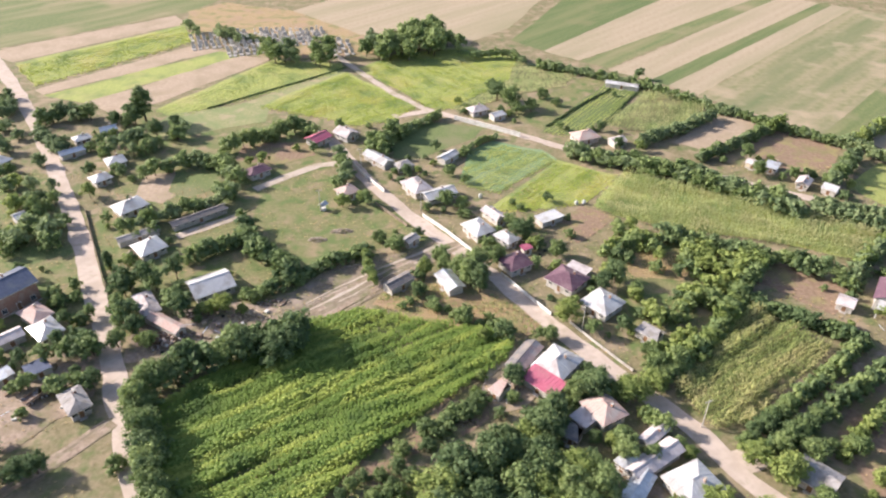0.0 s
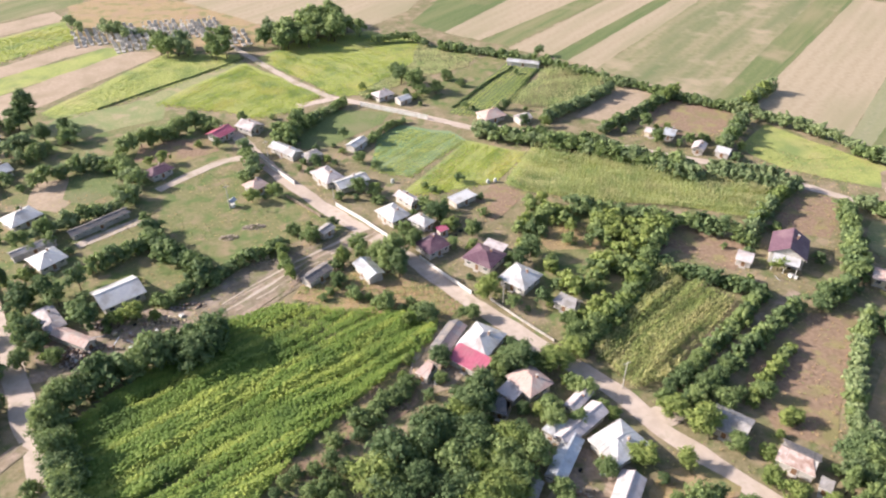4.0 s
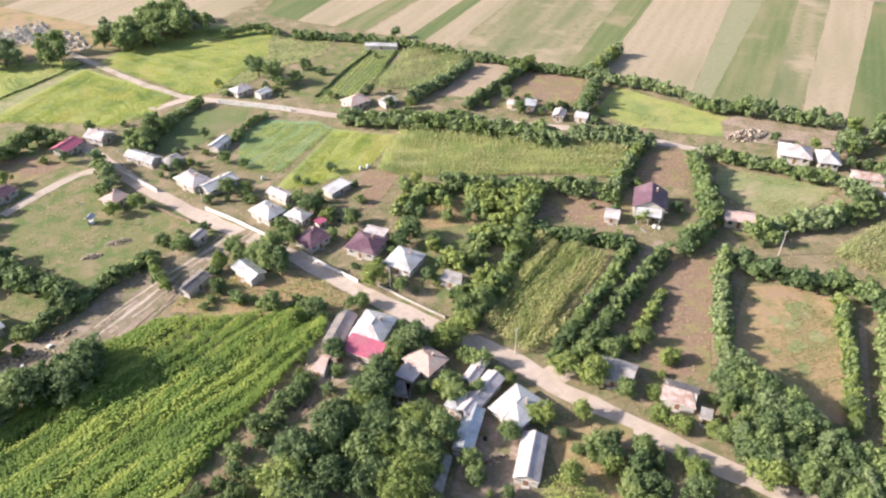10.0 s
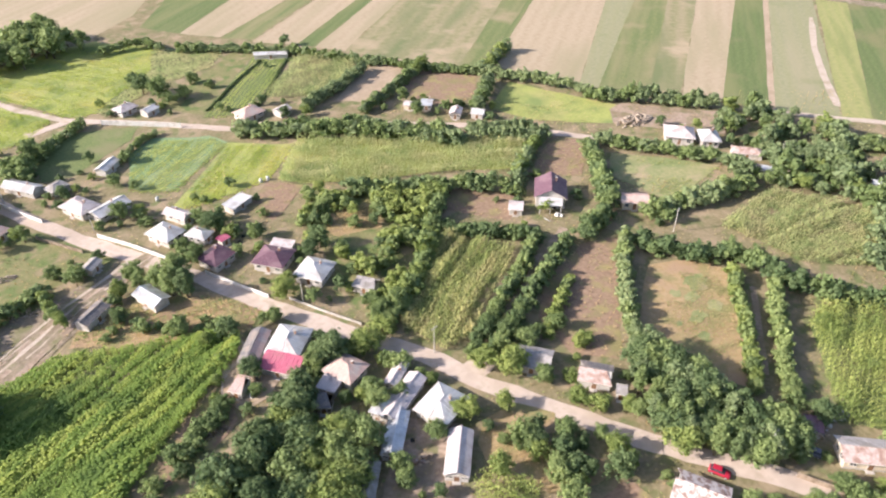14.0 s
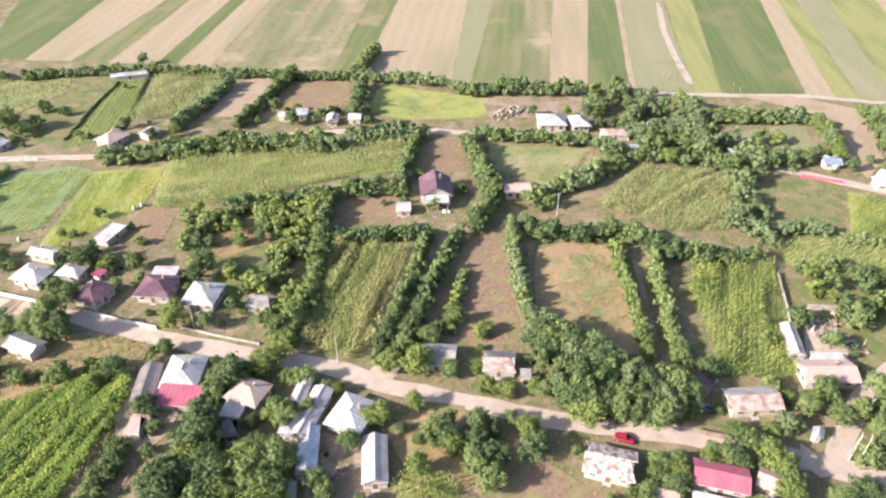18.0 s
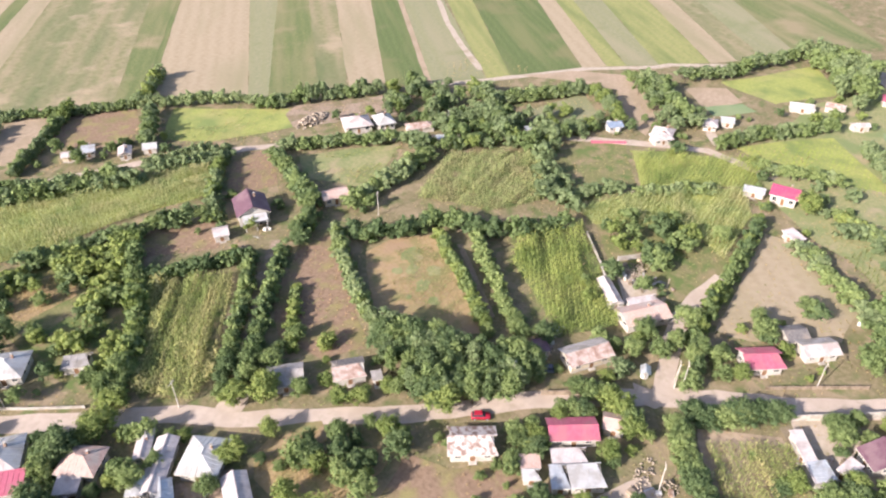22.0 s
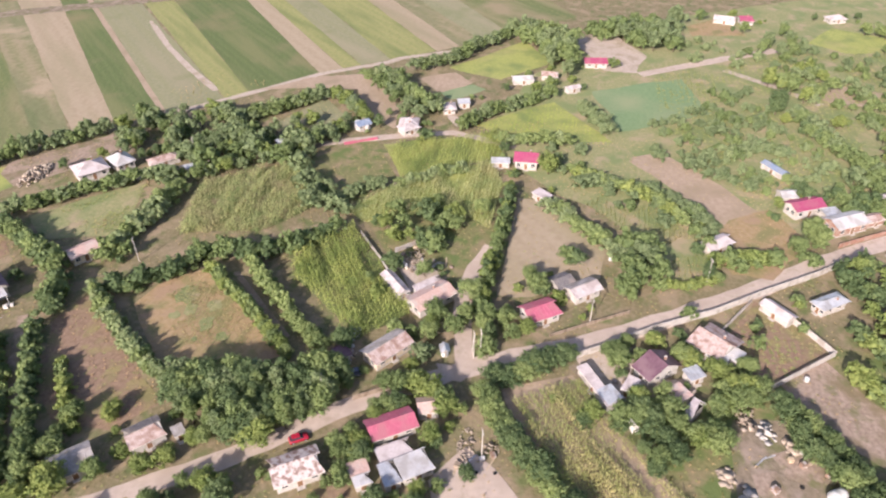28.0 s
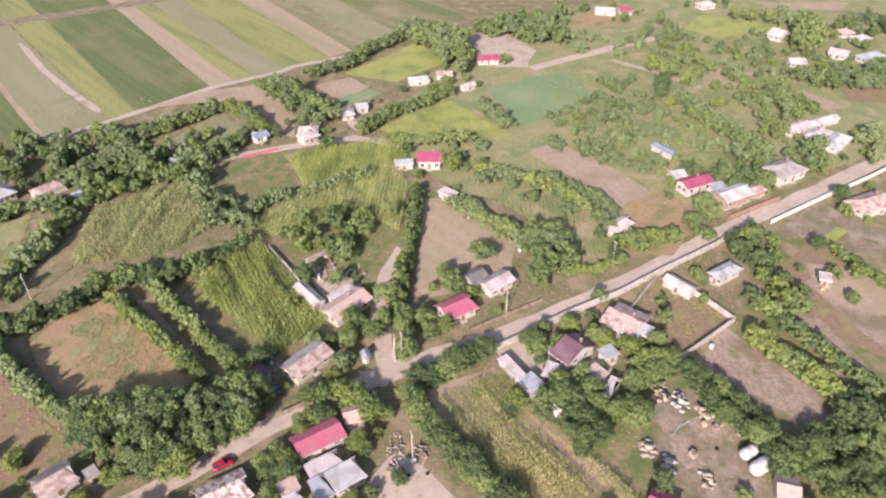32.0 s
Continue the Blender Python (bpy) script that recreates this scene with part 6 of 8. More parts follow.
house(38.7, 63.9, -34.8, 4.4, 9.6, 1.9, 0.96, "gable_y", "pale_roof", "white_wall", name="shed", windows=2, chimney=False, over=0.3)
house(23.5, 66.2, -33.7, 2.5, 7.2, 1.7, 0.56, "gable_y", "grey_roof", "grey_wall", name="shed", windows=0, chimney=False, over=0.3)
house(31.1, 78.9, -50.4, 3.0, 3.7, 2.3, 0.63, "hip", "silver", "white_wall", chimney=False)
house(35.9, 79.3, -55.5, 3.9, 11.5, 2.2, 0.85, "gable_y", "pale_roof", "white_wall", chimney=False)
house(37.2, 84.8, -49.4, 2.8, 6.5, 2.2, 0.61, "gable_y", "pale_roof", "white_wall", windows=1)
house(23.0, 85.3, -30.7, 3.1, 3.5, 1.9, 0.32, "mono", "dark_roof", "wood", name="shed", windows=0, chimney=False, over=0.3)
house(43.1, 112.3, -46.5, 5.4, 3.4, 1.9, 0.31, "mono", "grey_roof", "white_wall", name="shed", windows=0, chimney=False, over=0.3)

# houses, east
house(103.5, -22.0, -139.0, 5.0, 8.7, 2.3, 2.20, "gable", "plum", "white_wall")
house(109.0, -34.4, -122.7, 4.6, 3.5, 1.9, 0.32, "mono", "white_metal", "white_wall", name="shed", windows=0, chimney=False, over=0.3)
house(94.6, -13.1, -143.1, 4.0, 3.3, 1.9, 0.29, "mono", "silver", "white_wall", name="shed", windows=0, chimney=False, over=0.3)
house(97.8, -17.0, -114.4, 2.4, 4.0, 1.9, 0.36, "mono", "pale_roof", "grey_wall", name="shed", windows=0, chimney=False, over=0.3)
house(103.2, -29.0, -56.3, 3.6, 3.0, 1.9, 0.27, "mono", "silver", "grey_wall", name="shed", windows=0, chimney=False, over=0.3)
house(97.6, -25.9, -141.3, 3.8, 3.0, 1.9, 0.27, "mono", "tan_roof", "white_wall", name="shed", windows=0, chimney=False, over=0.3)
house(112.7, -33.9, -128.0, 8.1, 8.6, 2.3, 1.30, "gable", "rust_roof", "white_wall")
house(125.7, -48.4, -137.7, 7.4, 3.3, 1.9, 0.67, "gable", "pale_roof", "grey_wall", name="shed", windows=0, chimney=False, over=0.3)
house(130.4, -59.8, -144.6, 3.8, 8.0, 2.3, 0.80, "hip", "silver", "white_wall")
house(115.8, 1.5, -53.9, 7.8, 6.0, 2.3, 1.20, "gable", "red_metal", "white_wall", chimney=False)
house(125.2, -7.3, -49.9, 7.5, 5.0, 2.2, 1.00, "gable", "pale_roof", "grey_wall", roof2='grey_roof', chimney=False)
house(127.2, -2.5, -49.0, 5.0, 5.0, 1.9, 1.00, "gable", "dark_roof", "grey_wall", name="shed", windows=0, chimney=False, over=0.3)
house(182.2, 10.6, -88.1, 7.2, 6.4, 2.8, 1.5, "gable", "magenta", "white_wall")
house(180.9, 18.0, -81.7, 5.5, 3.7, 1.8, 0.74, "gable", "silver", "grey_wall", name="shed", windows=0, chimney=False, over=0.3)
house(164.1, 4.7, -130.1, 5.1, 3.0, 1.8, 0.27, "mono", "pale_roof", "grey_wall", name="shed", windows=0, chimney=False, over=0.3)
house(149.2, -38.5, -49.8, 8.2, 4.4, 2.0, 0.89, "gable", "pale_roof", "white_wall", chimney=False)
house(170.2, -62.7, -61.8, 9.5, 5.5, 2.8, 1.10, "gable", "magenta", "white_wall")
house(176.5, -59.8, -74.4, 4.6, 4.4, 1.8, 0.89, "gable", "white_metal", "white_wall", name="shed", windows=0, chimney=False, over=0.3)
house(164.2, -71.3, -59.6, 10.7, 6.0, 2.8, 1.20, "gable", "white_metal", "brick", chimney=False)
house(169.4, -69.1, -64.9, 4.8, 3.0, 1.8, 0.27, "mono", "silver", "white_wall", name="shed", windows=0, chimney=False, over=0.3)
house(168.2, -78.7, -59.7, 5.4, 3.7, 1.8, 0.74, "gable", "rust_roof", "brick", name="shed", windows=0, chimney=False, over=0.3)
house(178.2, -89.7, -58.4, 11.3, 8.0, 2.8, 1.68, "hip", "grey_roof", "white_wall")
house(191.0, -59.3, -145.3, 8.3, 3.0, 1.8, 0.59, "gable", "blue_metal", "white_wall", name="shed", windows=0, chimney=False, over=0.3)
house(265.0, -7.8, -82.0, 8.9, 5.9, 2.0, 1.18, "gable", "magenta", "white_wall")
house(243.6, 17.6, -75.0, 7.8, 4.4, 1.8, 0.89, "gable", "white_metal", "white_wall", name="shed", windows=0, chimney=False, over=0.3)
house(249.2, 8.3, -88.4, 6.3, 4.4, 1.8, 0.89, "gable", "rust_roof", "white_wall", name="shed", windows=0, chimney=False, over=0.3)
house(238.7, -0.3, -53.5, 5.5, 3.0, 1.8, 0.59, "gable", "pale_roof", "white_wall", name="shed", windows=0, chimney=False, over=0.3)
house(214.6, 39.4, -75.2, 4.8, 5.9, 2.0, 1.01, "hip", "pale_roof", "white_wall")
house(219.7, 35.4, -71.6, 4.2, 4.4, 1.8, 0.89, "gable", "silver", "white_wall", name="shed", windows=0, chimney=False, over=0.3)
house(200.6, 49.7, -82.2, 6.5, 5.9, 2.0, 1.24, "hip", "pale_roof", "white_wall")
house(197.2, 64.2, -80.0, 4.6, 4.4, 1.8, 0.89, "gable", "silver", "white_wall", name="shed", windows=0, chimney=False, over=0.3)
house(328.0, -71.2, -82.0, 6.3, 6.7, 2.0, 1.33, "gable", "magenta", "white_wall")
house(327.4, -62.6, -101.9, 9.4, 5.9, 1.8, 1.18, "gable", "pale_roof", "white_wall", name="shed", windows=0, chimney=False, over=0.3)
house(337.2, -110.3, -67.2, 8.4, 5.9, 2.0, 1.24, "hip", "pale_roof", "white_wall")
house(295.4, -129.4, -50.6, 8.9, 6.7, 2.0, 1.95, "gable_y", "pale_roof", "white_wall")
house(264.4, -124.9, -88.5, 6.5, 5.9, 2.0, 1.18, "gable", "white_metal", "white_wall")
house(274.1, -145.2, -125.0, 7.2, 6.7, 2.0, 1.33, "gable", "pale_roof", "white_wall")
house(299.3, -157.8, -67.1, 6.8, 5.9, 2.0, 1.24, "hip", "tan_roof", "white_wall")
house(291.7, -161.1, -60.8, 7.6, 5.9, 2.0, 1.24, "hip", "pale_roof", "white_wall")
house(270.7, -155.6, -61.5, 11.4, 5.9, 2.0, 1.24, "hip", "silver", "white_wall")
house(207.0, -104.0, -56.3, 9.8, 5.2, 2.0, 1.04, "gable", "pale_roof", "white_wall")
house(202.5, -109.0, -48.4, 9.4, 5.2, 2.0, 1.09, "hip", "pale_roof", "white_wall")
house(197.6, -112.5, -43.5, 11.5, 5.9, 2.0, 1.24, "hip", "silver", "white_wall")
house(211.7, -112.8, -61.4, 15.8, 3.7, 1.8, 0.74, "gable", "white_metal", "white_wall", name="shed", windows=0, chimney=False, over=0.3)
house(162.2, -107.2, -63.1, 14.0, 7.4, 2.0, 1.55, "hip", "rust_roof", "white_wall")
house(129.1, -81.8, -108.4, 2.8, 3.0, 1.9, 0.27, "mono", "pale_roof", "wood", name="shed", windows=0, chimney=False, over=0.3)
house(68.5, -32.4, -116.1, 5.2, 5.0, 1.9, 1.00, "gable", "magenta", "white_wall", name="shed", windows=0, chimney=False, over=0.3)
house(93.7, -27.9, -124.4, 2.3, 5.0, 1.9, 0.45, "mono", "pale_roof", "white_wall", name="shed", windows=0, chimney=False, over=0.3)
house(72.1, -52.9, -103.7, 3.8, 6.0, 1.9, 1.20, "gable", "tan_roof", "white_wall", name="shed", windows=0, chimney=False, over=0.3)

# hedges and trees, west
row([(-57.8, 93.7), (-51.6, 81.7), (-46.5, 71.4), (-42.2, 61.4)], 6.5, 6.3, "mid dark", "thicket round", 1, 0.8)
row([(-57.9, 94.6), (-51.0, 102.3), (-40.9, 106.8), (-35.9, 110.6), (-29.5, 114.2)], 7.0, 7.0, "dark dark mid", "thicket round", 2, 0.8)
tree(-31.2, 108.2, 8.5, "round", "dark", 1.15)
tree(-34.2, 105.7, 7.5, "round", "dark", 1.1)
row([(-52.1, 154.3), (-46.1, 143.8), (-38.7, 137.7), (-34.8, 130.9)], 6.0, 4.4, "mid dark", "thicket round", 3, 0.85)
row([(-44.2, 125.7), (-35.1, 132.0), (-25.7, 140.7), (-19.1, 144.1)], 4.5, 3.1, "mid dark", "bush thicket", 4, 0.85)
row([(-83.1, 153.1), (-73.2, 160.8), (-62.9, 167.3), (-57.4, 173.6)], 4.5, 4.4, "mid grey", "thicket round", 5, 0.85)
row([(-62.7, 140.6), (-52.1, 148.0), (-50.4, 153.3)], 4.5, 4.0, "dark mid", "thicket", 6, 0.85)
row([(-135.5, 221.6), (-130.9, 226.3), (-120.2, 223.8)], 7.0, 5.3, "mid grey", "round thicket", 7, 0.85)
row([(-128.7, 208.4), (-120.4, 200.2), (-135.5, 215.0)], 5.0, 3.5, "grey", "thicket", 8, 0.85)
row([(-67.9, 199.5), (-55.7, 208.9), (-49.5, 215.0), (-41.5, 211.8)], 6.0, 5.3, "mid", "round thicket", 9, 0.85)
row([(-87.8, 183.4), (-77.8, 191.3), (-65.1, 188.6), (-58.8, 176.4)], 6.0, 4.8, "grey mid", "round thicket", 10, 0.85)
row([(-32.0, 194.0), (-28.2, 183.0), (-31.1, 173.0)], 5.0, 4.8, "mid grey", "round", 11, 0.85)
grove([(-129.1, 181.2), (-112.7, 177.7), (-99.4, 153.6), (-97.7, 148.2), (-108.1, 140.8)], 13, 4.0, 6.0, "grey mid lime", "round thicket", 12)
grove([(-78.9, 133.2), (-61.0, 135.4), (-56.5, 120.5), (-68.4, 109.5)], 14, 4.5, 7.0, "dark mid", "round", 13)
grove([(-81.6, 110.1), (-73.3, 112.7), (-70.4, 108.3), (-76.6, 104.1)], 6, 4.0, 5.5, "mid dark", "round", 14)
grove([(-81.9, 84.5), (-71.6, 82.0), (-68.4, 77.2), (-76.1, 73.8)], 5, 4.0, 6.0, "dark", "round", 15)
tree(-80.3, 137.2, 6.0, "tall", "dark", 1.00)
tree(-68.1, 109.9, 4.5, "round", "mid", 1.00)
tree(-48.8, 121.6, 5.0, "round", "lime", 1.00)
tree(-61.6, 110.2, 4.0, "round", "mid", 1.00)
tree(-68.6, 98.5, 4.5, "round", "dark", 1.00)
tree(-56.4, 79.0, 3.0, "bush", "mid", 1.00)
tree(-102.0, 224.2, 13.0, "tall", "dark", 1.30)
tree(-104.5, 221.2, 8.0, "round", "dark", 1.00)
tree(-110.3, 220.3, 5.0, "round", "dark", 1.00)
tree(-94.2, 212.2, 6.0, "round", "dark", 1.00)
tree(-89.6, 217.9, 5.0, "round", "dark", 1.00)
grove([(-112.0, 199.3), (-101.1, 203.2), (-95.4, 207.3), (-82.1, 218.1), (-83.3, 209.3), (-90.8, 199.1), (-93.3, 191.4)], 12, 4.0, 6.5, "mid grey", "round thicket", 16)

# trees of the cemetery and far side
grove([(-117.7, 323.9), (-94.3, 323.6), (-87.0, 303.3), (-110.0, 306.7)], 9, 4.0, 7.0, "mid grey", "round", 17)
grove([(-73.3, 285.5), (-66.7, 300.0), (-58.8, 281.9), (-66.7, 275.2)], 7, 6.0, 9.0, "mid grey", "round", 18)
grove([(-54.3, 283.1), (-48.8, 293.7), (-44.9, 272.9), (-51.3, 271.0)], 6, 7.0, 11.0, "mid", "round tall", 19)
grove([(-26.6, 282.8), (-20.9, 304.8), (-3.8, 312.6), (8.2, 293.1), (-5.9, 286.0), (-19.5, 279.3)], 26, 7.0, 11.0, "mid", "round", 20)
grove([(-39.4, 293.8), (-30.8, 305.0), (-22.5, 290.0), (-31.5, 285.1)], 8, 5.0, 8.0, "mid grey", "round", 21)
row([(12.7, 284.9), (26.8, 286.8), (32.9, 277.9)], 4.0, 4.0, "mid grey", "round", 22, 0.85)
row([(38.2, 274.0), (55.9, 265.6), (76.5, 250.6), (97.9, 227.0)], 4.0, 3.5, "grey mid", "thicket bush", 23, 0.85)
row([(-78.0, 306.6), (-86.4, 310.6), (-97.4, 314.8)], 3.0, 2.6, "grey", "bush", 24, 0.85)

# hedges of the middle west
grove([(-25.8, 200.9), (-16.0, 214.7), (-12.0, 209.0), (-18.5, 196.9)], 12, 4.0, 6.0, "mid", "round thicket", 25)
row([(-17.3, 206.1), (-8.7, 219.1), (-1.1, 226.0)], 4.0, 3.1, "mid grey", "thicket", 26, 0.85)
row([(2.4, 193.2), (11.6, 205.8), (17.3, 209.9)], 2.5, 2.2, "mid grey", "bush", 27, 0.85)
tree(23.7, 234.8, 8.0, "round", "mid", 1.00)
tree(19.2, 241.5, 7.0, "round", "dark", 1.00)
tree(17.6, 249.8, 5.0, "round", "dark", 1.00)
tree(30.4, 231.1, 5.0, "round", "mid", 1.00)
tree(35.7, 242.8, 4.0, "bush", "mid", 1.00)
tree(40.0, 236.2, 3.0, "bush", "mid", 1.00)
row([(39.3, 196.6), (49.3, 191.5), (65.0, 183.4), (81.2, 172.9), (94.0, 165.3)], 6.5, 4.8, "grey mid", "thicket round", 28, 0.85)
row([(100.5, 162.3), (113.7, 152.9), (119.9, 151.0)], 5.0, 4.0, "grey", "thicket", 29, 0.85)
row([(63.4, 204.3), (76.5, 212.7), (86.2, 220.3), (91.4, 224.9)], 4.5, 4.0, "grey grey", "thicket", 30, 0.85)
row([(78.0, 193.0), (89.1, 200.6), (98.4, 206.7), (108.9, 215.3)], 4.0, 3.5, "grey mid", "thicket", 31, 0.85)
grove([(105.0, 212.4), (112.2, 221.4), (110.5, 212.4)], 3, 4.0, 6.0, "grey lime", "round", 32)
row([(96.2, 231.3), (108.1, 217.4), (126.6, 201.4)], 4.0, 3.1, "grey mid", "bush thicket", 33, 0.85)
row([(124.5, 193.2), (116.0, 182.5), (109.2, 174.7)], 5.0, 4.8, "mid grey", "round thicket", 34, 0.85)
row([(128.2, 198.5), (140.4, 185.7), (150.7, 169.4)], 4.5, 4.4, "grey", "thicket round", 35, 0.85)
row([(148.3, 166.7), (164.5, 154.7), (179.2, 142.1)], 6.0, 5.3, "grey mid grey", "round thicket", 36, 0.85)
row([(126.3, 201.2), (138.4, 209.5), (146.4, 216.0)], 5.0, 4.4, "grey lime", "thicket", 37, 0.85)
grove([(181.1, 142.4), (196.8, 124.4), (201.5, 107.5), (184.4, 100.6), (168.8, 102.3), (158.4, 119.8)], 24, 3.5, 5.5, "grey lime grey", "round thicket", 38)
row([(192.7, 106.1), (202.0, 97.4), (215.3, 84.9)], 5.0, 4.0, "grey mid", "thicket", 39, 0.85)
grove([(162.2, 105.7), (184.6, 94.8), (199.8, 80.5), (186.7, 68.3), (167.6, 84.1), (156.9, 99.7)], 30, 3.5, 6.0, "grey grey lime", "round thicket", 40)
row([(212.7, 85.7), (218.0, 80.7), (212.2, 72.3), (202.0, 64.0)], 5.0, 4.8, "lime grey", "round", 41, 0.85)
row([(236.5, 74.3), (234.5, 64.4), (226.8, 57.8), (217.1, 49.1), (210.0, 41.8)], 6.0, 5.3, "mid grey", "round thicket", 42, 0.85)
row([(54.0, 192.5), (71.8, 183.5), (83.0, 171.1), (93.7, 161.0)], 6.0, 4.4, "grey mid", "thicket", 43, 0.85)
row([(101.4, 165.1), (110.0, 161.2), (117.8, 157.4)], 4.5, 4.0, "grey", "thicket", 44, 0.85)
row([(131.2, 141.4), (141.1, 129.6), (152.0, 116.8), (156.7, 109.9)], 6.0, 3.8, "grey mid", "thicket round", 45, 0.85)
row([(56.3, 150.1), (70.4, 144.1), (84.7, 137.0), (94.4, 129.1)], 6.0, 4.6, "dark mid", "thicket round", 46, 0.85)
row([(117.7, 152.3), (107.2, 143.9), (96.3, 132.7), (93.3, 127.7)], 4.5, 4.2, "grey lime", "thicket", 47, 0.85)
row([(125.4, 139.6), (117.8, 123.6), (111.2, 113.4), (102.3, 106.2), (94.5, 104.0)], 6.0, 4.9, "mid dark", "thicket round", 48, 0.85)
row([(76.5, 139.1), (66.1, 124.8), (55.5, 111.5), (46.5, 102.6), (39.5, 97.0)], 5.5, 4.6, "mid lime", "thicket round", 49, 0.85)
grove([(45.2, 155.3), (55.7, 152.4), (74.8, 138.0), (61.2, 119.6), (48.0, 105.4), (39.5, 99.9), (42.0, 111.1), (47.8, 126.5), (55.0, 131.5), (50.0, 144.1), (45.4, 140.6), (42.5, 146.4)], 44, 2.6, 4.6, "mid lime lime", "round thicket bush", 50)
row([(66.7, 124.3), (76.9, 116.8), (88.3, 109.4)], 4.5, 3.4, "mid dark", "thicket", 51, 0.85)
row([(86.2, 109.0), (70.1, 96.5), (57.2, 86.8), (52.0, 83.1)], 3.8, 3.4, "mid dark", "thicket", 52, 0.85)
row([(91.4, 104.6), (76.9, 95.0), (61.5, 84.5), (57.1, 82.1)], 4.0, 3.8, "mid dark", "thicket", 53, 0.85)
row([(105.4, 100.4), (95.8, 88.5), (87.4, 77.0), (81.9, 67.6)], 4.2, 3.8, "grey grey mid", "thicket", 54, 0.85)
grove([(81.8, 69.1), (85.5, 61.0), (87.7, 50.2), (91.5, 37.6), (84.7, 35.7), (78.2, 41.9), (72.2, 51.2), (74.8, 60.4)], 62, 5.5, 8.0, "dark mid grey", "tall round", 55)
row([(107.1, 95.3), (114.3, 85.2), (123.0, 81.7), (124.7, 69.5), (130.5, 60.9), (138.4, 53.5)], 6.0, 4.6, "mid dark", "thicket round", 56, 0.85)
row([(117.9, 77.6), (104.4, 61.4), (93.9, 49.5)], 3.4, 3.4, "mid lime", "thicket", 57, 0.85)
row([(122.0, 70.0), (108.9, 56.7), (97.1, 43.9)], 4.0, 3.8, "mid", "thicket", 58, 0.85)
row([(116.7, 104.3), (135.3, 102.9), (150.9, 101.4)], 6.0, 4.9, "mid grey", "round thicket", 59, 0.85)
row([(84.1, 92.8), (71.7, 83.6), (68.7, 79.4)], 3.0, 2.3, "mid lime", "bush", 60, 0.85)
row([(151.7, 57.9), (160.6, 51.9), (162.0, 48.2)], 4.0, 3.5, "grey", "thicket", 61, 0.85)
row([(164.1, 43.3), (170.9, 35.1), (175.3, 27.7)], 4.0, 3.1, "grey mid", "thicket", 62, 0.85)
grove([(142.4, 48.5), (161.1, 33.9), (155.7, 24.2), (138.1, 19.9), (129.6, 28.0), (137.0, 36.3), (132.4, 40.6)], 22, 3.0, 5.0, "mid lime dark", "spread round thicket", 63)

# trees beside the road
row([(-19.6, 142.0), (-18.3, 136.1), (-15.8, 129.4)], 3.0, 3.5, "lime mid", "round", 64, 0.85)
tree(-4.6, 134.9, 5.5, "tall", "lime", 1.40)
tree(-0.9, 139.9, 5.0, "round", "mid", 1.00)
tree(5.6, 130.7, 8.0, "tall", "mid", 1.30)
tree(8.1, 128.5, 8.0, "tall", "dark", 1.30)
tree(3.8, 134.4, 6.0, "round", "mid", 1.00)
tree(7.8, 136.3, 6.5, "round", "mid", 1.00)
tree(0.6, 167.0, 5.0, "round", "mid", 1.00)
tree(19.8, 150.3, 6.0, "round", "dark", 1.10)
tree(12.8, 139.8, 5.0, "round", "mid", 1.00)
tree(27.5, 142.6, 4.5, "round", "mid", 1.00)
tree(-12.2, 146.5, 3.0, "bush", "mid", 1.00)
tree(-16.7, 149.6, 3.0, "bush", "mid", 1.00)
tree(26.6, 118.0, 5.5, "round", "lime", 1.10)
tree(36.7, 129.5, 5.0, "round", "dark", 1.00)
tree(39.8, 132.0, 6.0, "round", "dark", 1.00)
tree(22.3, 111.9, 3.5, "round", "mid", 1.00)
tree(34.3, 94.6, 5.5, "round", "lime", 1.10)
tree(27.6, 95.8, 6.0, "round", "dark", 1.20)
tree(24.8, 94.9, 5.0, "round", "mid", 1.00)
tree(42.8, 102.5, 5.0, "round", "mid", 1.00)
tree(41.6, 106.4, 4.0, "round", "mid", 1.00)
tree(53.7, 80.4, 4.5, "round", "lime", 1.20)
tree(56.8, 76.0, 5.0, "round", "lime", 1.20)
tree(4.1, 118.2, 4.0, "bush", "mid", 1.00)
tree(-6.0, 127.9, 3.0, "bush", "mid", 1.00)
tree(-2.1, 121.8, 3.0, "bush", "mid", 1.00)
tree(90.4, 37.3, 4.0, "round", "lime", 1.00)
tree(35.6, 94.9, 5.5, "round", "lime", 1.20)
tree(51.5, 69.4, 4.0, "round", "lime", 1.00)
tree(45.0, 70.8, 4.5, "round", "lime", 1.00)
tree(43.3, 71.8, 4.0, "round", "lime", 1.00)
tree(39.3, 87.5, 4.0, "bush", "mid", 1.00)
tree(37.7, 89.8, 3.0, "bush", "mid", 1.00)
tree(12.6, 112.0, 5.0, "round", "dark", 1.00)
tree(22.1, 112.1, 3.5, "round", "mid", 1.00)
tree(64.3, 64.2, 3.5, "bush", "lime", 1.00)
tree(66.5, 61.2, 3.5, "bush", "lime", 1.00)
tree(72.8, 47.1, 6.0, "round", "lime", 1.30)
tree(57.8, 76.9, 5.5, "round", "lime", 1.20)
tree(61.6, 71.4, 4.0, "round", "mid", 1.00)
tree(58.6, 82.2, 4.5, "round", "mid", 1.00)
tree(72.6, 81.9, 4.0, "round", "mid", 1.00)
tree(74.8, 75.9, 3.0, "bush", "lime", 1.00)
grove([(49.4, 63.7), (58.4, 60.3), (67.0, 50.5), (63.1, 45.8), (52.9, 49.2), (48.3, 58.1)], 15, 3.2, 5.0, "mid lime dark", "round thicket", 65)
tree(50.3, 47.9, 5.0, "round", "mid", 1.00)
